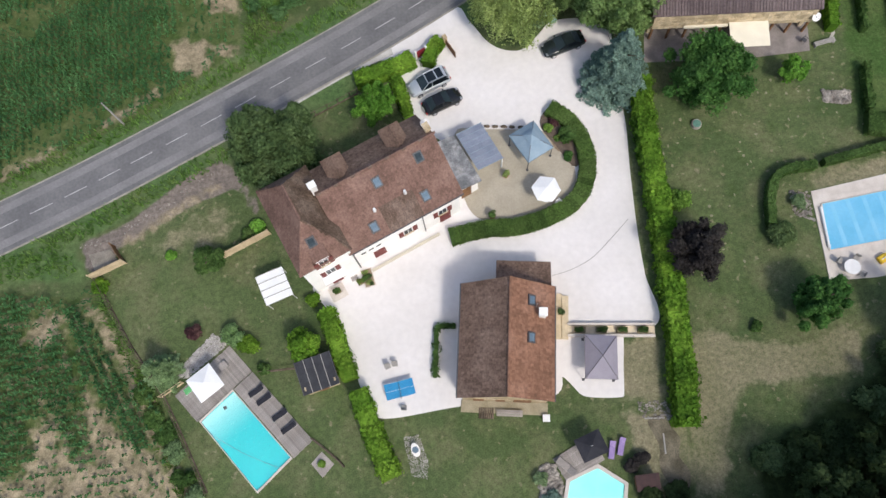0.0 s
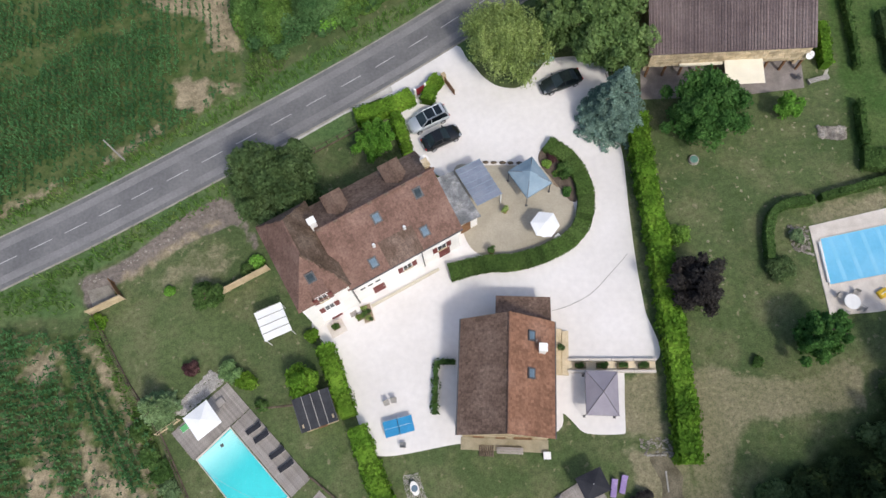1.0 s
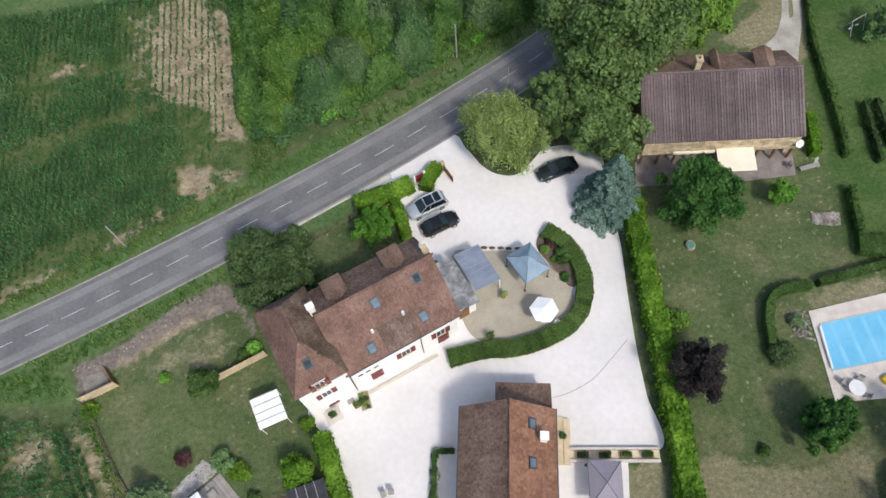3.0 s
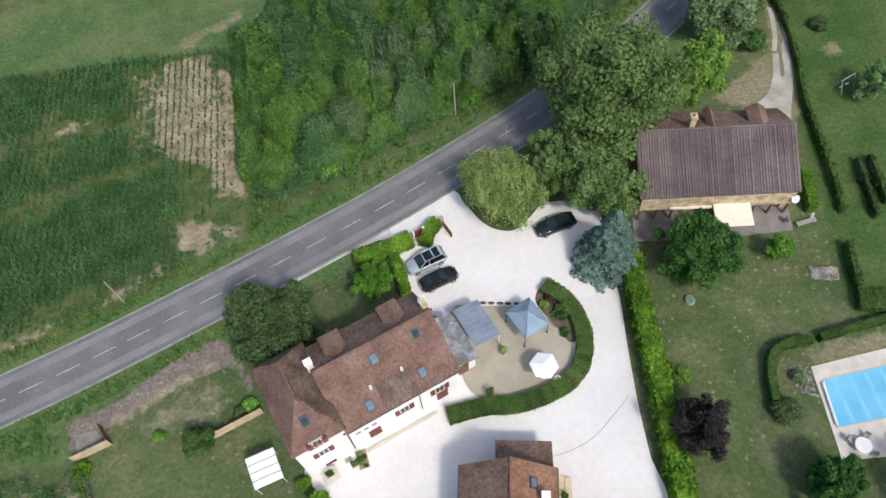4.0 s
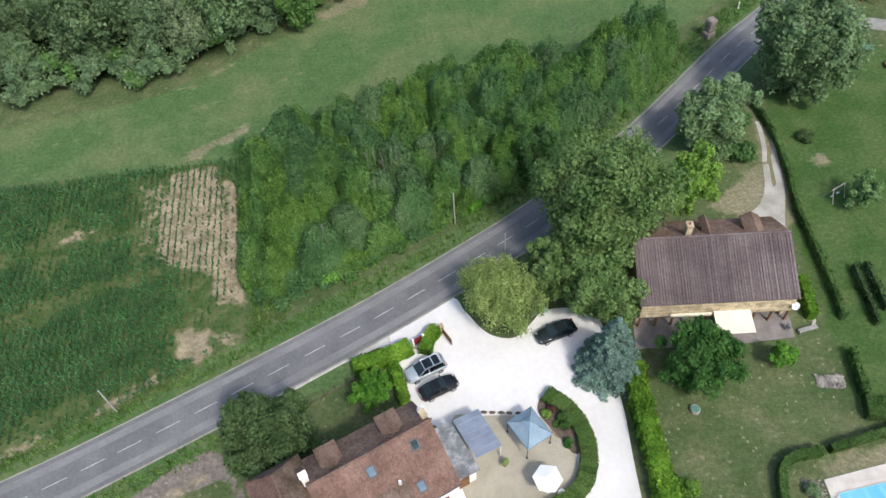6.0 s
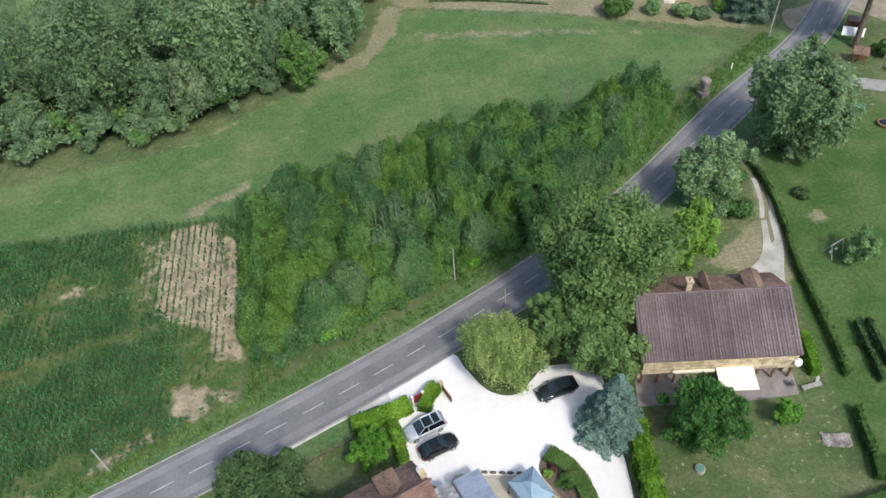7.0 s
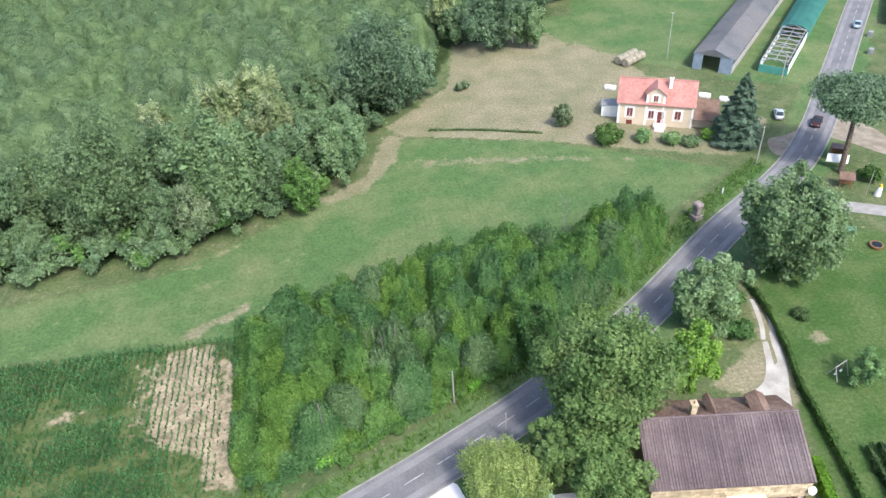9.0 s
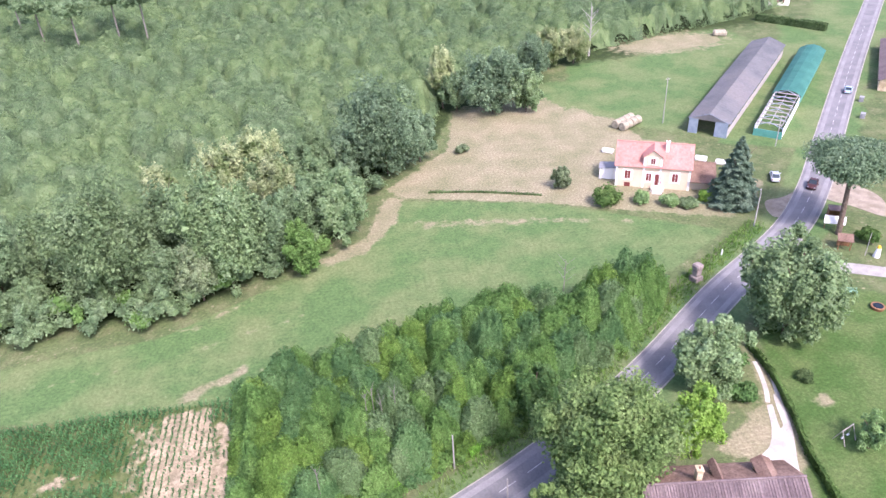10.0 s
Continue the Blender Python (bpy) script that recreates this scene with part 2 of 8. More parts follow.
MAIZE = foliage("maize_leaves", (0.04, 0.09, 0.036), (0.058, 0.122, 0.048), (0.084, 0.154, 0.064))
FLOWER = foliage("mixed_flowers", (0.2, 0.12, 0.04), (0.06, 0.12, 0.03), (0.35, 0.3, 0.1))
FLOWER_RED = foliage("dark_red_leaves", (0.045, 0.02, 0.024), (0.075, 0.03, 0.036), (0.1, 0.045, 0.048))


# ---- building helpers ----
def quads(name, v, mat, slots=None):
    """A mesh of loose four-cornered faces from an array of n x 4 x 3."""
    n = len(v)
    me = bpy.data.meshes.new(name)
    me.vertices.add(4 * n), me.loops.add(4 * n), me.polygons.add(n)
    me.vertices.foreach_set("co", np.ascontiguousarray(v, dtype=np.float32).ravel())
    me.loops.foreach_set("vertex_index", np.arange(4 * n, dtype=np.int32))
    me.polygons.foreach_set("loop_start", np.arange(0, 4 * n, 4, dtype=np.int32))
    for m in (mat if isinstance(mat, (list, tuple)) else [mat]):
        me.materials.append(m)
    if slots is not None:
        me.polygons.foreach_set("material_index", slots.astype(np.int32))
    me.update(calc_edges=True)
    return me


def part(name, bm, mat, parent=None, label="", at=None, bevel=0.0, smooth=False):
    """Links a bmesh as one mesh object under a thing or a part."""
    if bevel:
        bmesh.ops.bevel(bm, geom=bm.edges[:], offset=bevel, segments=1, affect="EDGES", clamp_overlap=True)
    me = bpy.data.meshes.new(name)
    bm.to_mesh(me)
    bm.free()
    me.materials.append(mat)
    if smooth:
        me.polygons.foreach_set("use_smooth", [True] * len(me.polygons))
    ob = new(name, me)
    if parent:
        ob.parent = parent
    if at is not None:
        ob.matrix_basis = at
    return tagged(ob, label)


def thing(name, label, category, at, group="", kind=""):
    ob = new(name)
    ob.empty_display_size = 0.3
    ob.matrix_basis = at
    return tagged(ob, label, category, group, kind)


def box(bm, x0, y0, z0, x1, y1, z1):
    vs = [bm.verts.new((x, y, z)) for z in (z0, z1) for x, y in ((x0, y0), (x1, y0), (x1, y1), (x0, y1))]
    for f in ((3, 2, 1, 0), (4, 5, 6, 7), (0, 1, 5, 4), (1, 2, 6, 5), (2, 3, 7, 6), (3, 0, 4, 7)):
        bm.faces.new([vs[i] for i in f])
    return vs


def boxed(*b, bevel=0.0):
    bm = bmesh.new()
    box(bm, *b)
    return bm


def prism(outline, z0, z1):
    """An upright slab over an outline in plan."""
    bm = bmesh.new()
    lo = [bm.verts.new((x, y, z0)) for x, y in outline]
    hi = [bm.verts.new((x, y, z1)) for x, y in outline]
    n = len(outline)
    bm.faces.new(lo[::-1]), bm.faces.new(hi)
    for i in range(n):
        bm.faces.new((lo[i], lo[(i + 1) % n], hi[(i + 1) % n], hi[i]))
    bmesh.ops.recalc_face_normals(bm, faces=bm.faces[:])
    bmesh.ops.triangulate(bm, faces=[f for f in bm.faces if len(f.verts) > 4])
    return bm


def rod(bm, a, b, r, r2=None, sides=8):
    """A tapered round bar from a to b."""
    a, b = Vector(a), Vector(b)
    q = (b - a).to_track_quat("Z", "Y")
    rings = []
    for p, rr in ((a, r), (b, r if r2 is None else r2)):
        rings.append([bm.verts.new(p + q @ Vector((rr * math.cos(2 * math.pi * i / sides), rr * math.sin(2 * math.pi * i / sides), 0))) for i in range(sides)])
    for i in range(sides):
        bm.faces.new((rings[0][i], rings[0][(i + 1) % sides], rings[1][(i + 1) % sides], rings[1][i]))
    bm.faces.new(rings[0][::-1]), bm.faces.new(rings[1])
    return bm


def smooth_line(points, step=1.0, closed=False):
    """A rounded line through points of the plan."""
    p = np.array(points, float)
    n = len(p)
    out = []
    for i in range(n if closed else n - 1):
        ids = [(i + j) % n if closed else min(max(i + j, 0), n - 1) for j in (-1, 0, 1, 2)]
        a, b, c, d = p[ids]
        m = max(1, int(np.linalg.norm(c - b) / step))
        for t in np.arange(m) / m:
            out.append(0.5 * (2 * b + (c - a) * t + (2 * a - 5 * b + 4 * c - d) * t * t + (3 * b - a - 3 * c + d) * t ** 3))
    if not closed:
        out.append(p[-1])
    return np.array(out)


def ribbon(line, left, right, z):
    """A strip along a line in plan, from left to right of it, as a thin slab."""
    t = np.gradient(line, axis=0)
    t /= np.linalg.norm(t, axis=1)[:, None]
    nrm = np.c_[-t[:, 1], t[:, 0]]
    bm = bmesh.new()
    rows = []
    for p, q in zip(line, nrm):
        l, r = p + q * left, p + q * right
        rows.append([bm.verts.new((*l, z)), bm.verts.new((*r, z)), bm.verts.new((*l, z - 0.06)), bm.verts.new((*r, z - 0.06))])
    for a, b in zip(rows, rows[1:]):
        bm.faces.new((a[0], a[1], b[1], b[0])), bm.faces.new((a[2], a[0], b[0], b[2])), bm.faces.new((a[1], a[3], b[3], b[1]))
    bmesh.ops.recalc_face_normals(bm, faces=bm.faces[:])
    return bm


def inside(px, py, poly):
    """Signed distance into a polygon of the plan, for arrays of points (positive inside)."""
    poly = np.array(poly, float)
    best = np.full(px.shape, 1e9)
    odd = np.zeros(px.shape, bool)
    for (x0, y0), (x1, y1) in zip(poly, np.roll(poly, -1, 0)):
        dx, dy = x1 - x0, y1 - y0
        t = np.clip(((px - x0) * dx + (py - y0) * dy) / (dx * dx + dy * dy + 1e-9), 0, 1)
        best = np.minimum(best, np.hypot(px - x0 - t * dx, py - y0 - t * dy))
        cross = (y0 > py) != (y1 > py)
        xi = x0 + (py - y0) * dx / (dy if abs(dy) > 1e-9 else 1e-9)
        odd ^= cross & (px < xi)
    return np.where(odd, best, -best)


def spin(rng, n):
    v = rng.normal(size=(n, 3))
    return v / np.linalg.norm(v, axis=1)[:, None]


def leaf_quads(rng, pos, out, size, lift=0.35, wild=0.8):
    """Diamond leaves at pos that face roughly along out."""
    n = len(pos)
    nrm = out + wild * spin(rng, n) + np.array([0, 0, lift])
    nrm /= np.linalg.norm(nrm, axis=1)[:, None]
    t = np.cross(nrm, spin(rng, n))
    t /= np.linalg.norm(t, axis=1)[:, None]
    b = np.cross(nrm, t)
    s = size * rng.uniform(0.6, 1.35, (n, 1))
    return np.stack([pos + t * s, pos + b * s * 0.62, pos - t * s, pos - b * s * 0.62], 1)


def leaf_blades(rng, pos, out, size, lift=0.35, wild=0.8, hang=0.0):
    """Pointed three-cornered leaves at pos; hang turns their tips down."""
    n = len(pos)
    nrm = out + wild * spin(rng, n) + np.array([0, 0, lift])
    nrm /= np.linalg.norm(nrm, axis=1)[:, None]
    t = np.cross(nrm, spin(rng, n))
    t[:, 2] = np.where(rng.random(n) < hang, -np.abs(t[:, 2]) - 0.3, t[:, 2])
    t /= np.linalg.norm(t, axis=1)[:, None]
    b = np.cross(nrm, t)
    s = size * rng.uniform(0.6, 1.4, (n, 1))
    return np.stack([pos + t * s * 1.05, pos - t * s * 0.55 + b * s * 0.7, pos - t * s * 0.55 - b * s * 0.7], 1)


def leafage(name, tris, cores, mat, slots=None):
    """A mesh of loose leaves (n x 3 x 3) and closed cores (m x 4 x 3)."""
    n, m = len(tris), len(cores)
    me = bpy.data.meshes.new(name)
    me.vertices.add(3 * n + 4 * m), me.loops.add(3 * n + 4 * m), me.polygons.add(n + m)
    me.vertices.foreach_set("co", np.concatenate([tris.reshape(-1, 3), cores.reshape(-1, 3)]).astype(np.float32).ravel())
    me.loops.foreach_set("vertex_index", np.arange(3 * n + 4 * m, dtype=np.int32))
    me.polygons.foreach_set("loop_start", np.r_[np.arange(0, 3 * n, 3), 3 * n + np.arange(0, 4 * m, 4)].astype(np.int32))
    for q in (mat if isinstance(mat, (list, tuple)) else [mat]):
        me.materials.append(q)
    if slots is not None:
        me.polygons.foreach_set("material_index", slots.astype(np.int32))
    me.update(calc_edges=True)
    return me


def clump_leaves(rng, centres, radii, per, size, floor=-0.55, wild=0.8):
    """Leaves over the skins of many clumps; centres n x 3, radii n x 3."""
    n = len(centres)
    d = spin(rng, n * per)
    d[:, 2] = np.where(d[:, 2] < floor, -d[:, 2], d[:, 2])
    c, r = np.repeat(centres, per, 0), np.repeat(radii, per, 0)
    pos = c + d * r * rng.uniform(0.72, 1.06, (n * per, 1))
    return leaf_quads(rng, pos, d, size, 0.35, wild)


def value_noise(x, y, seed):
    """Smooth noise from -1 to 1 over arrays of the plan."""
    i, j = np.floor(x).astype(np.int64), np.floor(y).astype(np.int64)
    u, v = x - i, y - j
    u, v = u * u * (3 - 2 * u), v * v * (3 - 2 * v)
    h = lambda a, b: np.modf(np.abs(np.sin(a * 127.1 + b * 311.7 + seed * 74.7) * 43758.5453))[0]
    return 2 * ((h(i, j) * (1 - u) + h(i + 1, j) * u) * (1 - v) + (h(i, j + 1) * (1 - u) + h(i + 1, j + 1) * u) * v) - 1


def ball_quads(centres, radii, turns=6, rings=4):
    """Low closed cores that keep clumps from being see-through."""
    out = []
    for i in range(rings):
        a0, a1 = math.pi * i / rings, math.pi * (i + 1) / rings
        for j in range(turns):
            b0, b1 = 2 * math.pi * j / turns, 2 * math.pi * (j + 1) / turns
            out.append([(math.sin(a) * math.cos(b), math.sin(a) * math.sin(b), math.cos(a)) for a, b in ((a0, b0), (a1, b0), (a1, b1), (a0, b1))])
    unit = np.array(out)
    return (centres[:, None, None, :] + unit[None] * radii[:, None, None, :]).reshape(-1, 4, 3)


def crown_mesh(seed, rx, ry, h0, h1, clumps, per, size, mat, shape="round", feathery=False):
    """A crown of clumps between heights h0 and h1, uneven in outline."""
    rng = np.random.default_rng(seed)
    d = spin(rng, clumps)
    mid, half = (h0 + h1) / 2, (h1 - h0) / 2
    k = rng.uniform(0.25, 0.72, clumps) ** 0.8
    c = np.c_[d[:, 0] * rx * k, d[:, 1] * ry * k, mid + d[:, 2] * half * k]
    r = rng.uniform(0.26, 0.44, (clumps, 1)) * np.array([[rx, ry, half * 0.9]])
    wild = 0.8
    if feathery:
        k = rng.uniform(0.3, 0.86, clumps) * np.array([1 + 0.45 * noise.noise((q[0] * 1.7 + seed, q[1] * 1.7, q[2] * 1.7)) for q in d])
        c = np.c_[d[:, 0] * rx * k, d[:, 1] * ry * k, mid + d[:, 2] * half * k]
        r = rng.uniform(0.12, 0.27, (clumps, 1)) * np.array([[rx * 0.9, ry * 0.9, half * 1.25]])
        wild = 0.95
    if shape == "weep":
        c[:, 2] = mid + np.abs(d[:, 2]) * half * 0.5
        r[:, 2] = half * 0.75
    n = len(c)
    per = int(per * 1.5)
    q = spin(rng, n * per)
    q[:, 2] = np.where(q[:, 2] < -0.55, -q[:, 2], q[:, 2])
    pos = np.repeat(c, per, 0) + q * np.repeat(r, per, 0) * rng.uniform(0.66, 1.12, (n * per, 1))
    tris = leaf_blades(rng, pos, q, size * 0.98, 0.4, wild, 0.7 if shape == "weep" else 0.25)
    deep = max(8, per // 6)
    w = spin(rng, n * deep)
    inner = np.repeat(c, deep, 0) + w * np.repeat(r, deep, 0) * rng.uniform(0.3, 0.66, (n * deep, 1))
    tris = np.concatenate([tris, leaf_blades(rng, inner, w, size * 1.9, 0.4, 1.0)])
    cores = ball_quads(np.array([[0, 0, mid]]), np.array([[rx, ry, half]]) * 0.45, 10, 7)
    return leafage("crown", tris, cores, mat)


def tiered_crown(seed, r, h0, h1, mat, whorls, size):
    """A conifer's crown: whorls of drooping boughs, each a flat fan of needle sprays."""
    rng = np.random.default_rng(seed)
    pos, out = [], []
    for i in range(whorls):
        u = i / (whorls - 1)
        z, reach = h0 + (h1 - h0) * (0.04 + 0.94 * u), r * (1 - u) ** 0.85 + 0.25
        boughs = max(4, int(13 * (1 - 0.6 * u)))
        for a in 2 * math.pi * (np.arange(boughs) + rng.uniform(-0.35, 0.35, boughs) + 0.5 * (i % 2)) / boughs:
            l = reach * rng.uniform(0.78, 1.12)
            n = int(26 + 62 * l)
            k = rng.uniform(0.12, 1.0, n)
            w = rng.normal(0, 1, n) * 0.2 * l * (1.08 - k) ** 0.6
            x, y = k * l, w
            pos.append(np.c_[math.cos(a) * x - math.sin(a) * y, math.sin(a) * x + math.cos(a) * y, z - 0.22 * x - 0.1 * k * k * l - np.abs(w) * 0.25 + rng.normal(0, 0.05, n)])
            out.append(np.tile((0.35 * math.cos(a), 0.35 * math.sin(a), 1.0), (n, 1)))
    pos, out = np.concatenate(pos), np.concatenate(out)
    tris = leaf_blades(rng, pos, out, size, 0.2, 0.55, 0.35)
    k = np.linspace(0, 0.93, 9)
    cores = ball_quads(np.c_[np.zeros((9, 2)), h0 + (h1 - h0) * (0.06 + k * 0.9)], np.c_[r * 0.42 * (1 - k) + 0.08, r * 0.42 * (1 - k) + 0.08, np.full(9, (h1 - h0) * 0.1)], 7, 4)
    return leafage("crown", tris, cores, mat)


def trunk_bm(seed, height, radius, reach):
    rng = np.random.default_rng(seed)
    bm = bmesh.new()
    rod(bm, (0, 0, -0.1), (0, 0, height * 0.55), radius, radius * 0.7)
    rod(bm, (0, 0, height * 0.5), (0.1, 0.05, height * 0.85), radius * 0.7, radius * 0.25)
    for i in range(6):
        a = 2 * math.pi * (i + rng.uniform(0, 0.6)) / 6
        z = height * rng.uniform(0.35, 0.6)
        rod(bm, (0, 0, z), (math.cos(a) * reach, math.sin(a) * reach, z + height * rng.uniform(0.12, 0.3)), radius * 0.45, radius * 0.12, 6)
    return bm


def tree(label, x, y, h, rx, ry, mat, seed, clumps=34, per=110, size=0.3, skirt=0.1, shape="round", radius=0.2, name="tree", category="tree", group="", feathery=False):
    t = thing(name, label, category, pose(x, y, 0, 0, 0, seed * 47 % 360), group)
    part("trunk", trunk_bm(seed, h, radius, min(rx, ry) * 0.5), BARK, t)
    mesh = tiered_crown(seed, rx, h * skirt, h, mat, int(h * 1.6) + 4, size) if shape == "cone" else crown_mesh(seed, rx, ry, h * skirt, h, clumps, per, size, mat, shape, feathery=feathery)
    crown = new("crown", mesh)
    crown.parent = t
    return t


def hedge(label, line, width, height, mat, seed, size=0.16, dense=34, name="hedge", rough=0.12):
    """A clipped hedge along a line of the plan."""
    rng = np.random.default_rng(seed)
    p = smooth_line(line, 0.6)
    t = np.gradient(p, axis=0)
    t /= np.linalg.norm(t, axis=1)[:, None]
    s = np.r_[0, np.cumsum(np.linalg.norm(np.diff(p, axis=0), axis=1))]
    girth = width + 2 * height
    n = int(s[-1] * girth * dense)
    u = rng.uniform(0, s[-1], n)
    q = np.c_[np.interp(u, s, p[:, 0]), np.interp(u, s, p[:, 1])]
    tt = np.c_[np.interp(u, s, t[:, 0]), np.interp(u, s, t[:, 1])]
    nn = np.c_[-tt[:, 1], tt[:, 0]]
    w = rng.uniform(0, girth, n)
    side = np.where(w < height, -1.0, np.where(w > height + width, 1.0, 0.0))
    off = np.where(side != 0, side * width / 2, w - height - width / 2)
    z = np.where(side < 0, w, np.where(side > 0, girth - w, height))
    wob = np.array([noise.noise((a * 0.9, b * 0.9, seed)) for a, b in q]) * rough * 2 + rng.normal(0, rough * 0.6, n)
    out = np.c_[nn * side[:, None], (side == 0) * 1.0]
    pos = np.c_[q + nn * off[:, None], z] + out * wob[:, None]
    leaves = leaf_quads(rng, pos, out, size, 0.2, 0.7)
    t2 = np.c_[-t[:, 1], t[:, 0]]
    cw, ch = width / 2 - 0.06, height - 0.08
    ring = [np.c_[p + t2 * o, np.full(len(p), zz)] for o, zz in ((-cw, 0.0), (-cw, ch), (cw, ch), (cw, 0.0))]
    whole = thing(name, label, "hedge", pose(*p[0], 0))
    runs = max(1, round(s[-1] / 2.4))
    cuts = np.round(np.linspace(0, len(p) - 1, runs + 1)).astype(int)
    base = np.array([*p[0], 0.0])
    for i, j in zip(cuts, cuts[1:]):
        own = (u >= s[i]) & (u <= s[j])
        core = [np.stack([a[i:j], b[i:j], b[i + 1:j + 1], a[i + 1:j + 1]], 1) for a, b in zip(ring, ring[1:])]
        core.append(np.array([[r[i] for r in ring], [r[j] for r in ring]]))
        bush = new("bush", quads("bush", np.concatenate([leaves[own], *core]) - base, mat))
        bush.parent = whole
    return whole


def tile_field(corner, along, up, mat_size=(0.2, 0.3), rng=None, keep=None, lift=0.0065):
    """Overlapping roof tiles on the slope spanned by along and up from its lower corner: n x 4 x 3 faces, two for each tile."""
    c, a, b = Vector(corner), Vector(along), Vector(up)
    na, nb = max(1, int(a.length / mat_size[0])), max(1, int(b.length / mat_size[1]))
    nrm = a.cross(b).normalized()
    c, a, b, nrm = (np.array(v) for v in (c, a, b, nrm))
    i, j = np.meshgrid(np.arange(na), np.arange(nb), indexing="ij")
    i, j = i.ravel(), j.ravel()
    u0, u1, v0, v1 = i / na, (i + 1) / na - 0.012 / (na * mat_size[0]), j / nb, np.minimum(1.0, (j + 1.0) / nb)
    if keep is not None:
        ok = keep((u0 + u1) / 2, (v0 + v1) / 2)
        u0, u1, v0, v1 = u0[ok], u1[ok], v0[ok], v1[ok]
    h = lift * (0.85 + 0.15 * rng.random(len(u0)))
    P = lambda u, v, hh: c + u[:, None] * a + v[:, None] * b + np.asarray(hh)[:, None] * nrm
    z, e = np.full(len(u0), 0.001), np.full(len(u0), lift * 0.75)
    top = np.stack([P(u0, v0, h), P(u1, v0, h), P(u1, v1, e), P(u0, v1, e)], 1)
    lip = np.stack([P(u0, v0, z), P(u1, v0, z), P(u1, v0, h), P(u0, v0, h)], 1)
    return top, lip


def tiles_mesh(pairs, mat):
    """One mesh of all tiles; each tile is one island of a face and its lip."""
    tops, lips = np.concatenate([p[0] for p in pairs]), np.concatenate([p[1] for p in pairs])
    n = len(tops)
    v = np.concatenate([np.concatenate([tops, lips[:, :2]], 1)], 0).reshape(-1, 3)
    base = np.arange(n)[:, None] * 6
    faces = np.concatenate([base + np.array([0, 1, 2, 3]), base + np.array([4, 5, 1, 0])])
    me = bpy.data.meshes.new("tiles")
    me.vertices.add(len(v)), me.loops.add(faces.size), me.polygons.add(len(faces))
    me.vertices.foreach_set("co", np.ascontiguousarray(v, dtype=np.float32).ravel())
    me.loops.foreach_set("vertex_index", faces.ravel().astype(np.int32))
    me.polygons.foreach_set("loop_start", np.arange(0, faces.size, 4, dtype=np.int32))
    me.polygons.foreach_set("use_smooth", np.zeros(len(faces), bool))
    me.materials.append(mat)
    me.update(calc_edges=True)
    return me

# ---- ground ----
ROAD_LINE = [(-130, 8), (-90, 18), (-60, 26.6), (-44, 31.5), (-35.6, 34.1), (-25.9, 37.5), (-17.2, 40.7), (-5.7, 45.1), (2.6, 48.6), (10.8, 52.4), (17, 55.4), (28, 61.5),
             (39.9, 69.6), (56.8, 82.7), (75.5, 95.4), (88.7, 108), (104.6, 126.6), (141.8, 170.1), (191, 226), (300, 350)]
FIELD_A = [(-90, 20), (-60, 31), (-44, 36.2), (-32.8, 40), (-26.7, 42), (-20.9, 45.2), (-17.6, 47.5), (-17.4, 62), (-17.6, 76), (-24.6, 76.5), (-49, 77.5), (-90, 76)]
FIELD_B = [(-90, 14), (-44, 24.4), (-36.9, 22.2), (-35.2, 23), (-31.8, 15.6), (-28.9, 10.2), (-26.9, 1.9), (-23, -14), (-90, -14)]
BARE_A = [(-27.1, 75), (-23.7, 75.6), (-20.6, 75.3), (-19.9, 66.4), (-18.4, 64.1), (-18.2, 51.7), (-20.6, 52.2), (-21.6, 57), (-26.5, 59.3), (-28, 61.6), (-28.4, 68)]
HALF_BARE = [(-31.8, 74.2), (-27, 74.6), (-28.2, 61), (-30.6, 59.6), (-31.2, 66)]
BARE_STRIP = [(-19.8, 72.4), (-18.3, 71.6), (-17.5, 60), (-17.5, 51.3), (-18.9, 51.8), (-19.3, 60)]
BARE_PATCHES = [[(-25.2, 49.6), (-21.4, 48.8), (-21.1, 45.7), (-23, 44.8), (-25, 45.8)], [(-41.3, 65.9), (-39.1, 67.6), (-36.5, 67.2), (-39, 65.8)],
                [(-20.9, 48.2), (-18.6, 47.8), (-17.8, 46.2), (-20.4, 46.6)], [(-42.3, 19), (-40.6, 21.2), (-38.8, 21), (-38.6, 19.3), (-40.4, 18.1)],
                [(-34, 41.2), (-27.2, 44), (-26.6, 43.2), (-33.6, 40.2)], [(-47, 36.8), (-38, 39.4), (-37.6, 38.6), (-47, 35.8)],
                [(-60, 5.4), (-45, 6.1), (-43.2, 6.4), (-41.9, 7.6), (-42.4, 10), (-39.8, 11.9), (-38.7, 9.4), (-37.4, 6.8), (-36.4, 7.4), (-36.9, 12.5), (-36.1, 13.9), (-34.7, 11.1), (-32.8, 8.2), (-29.6, 5.5), (-27.8, 2.5), (-26, -4), (-60, -8)], [(-37, 21.6), (-36, 21.8), (-34.4, 20.6), (-31.8, 15.3), (-29.4, 8.6), (-27.4, 3.1), (-25.6, -4), (-26.8, -4), (-28.6, 3.1), (-30.6, 8.6), (-33, 15.3), (-35.6, 20.6)]]
SOIL_STRIP = [(-32.3, 27.5), (-28.7, 29.1), (-25.8, 30.4), (-21.8, 31.7), (-20.9, 31.3), (-24.3, 29.6), (-27.6, 28.2), (-30.4, 27), (-31.8, 26.5)]
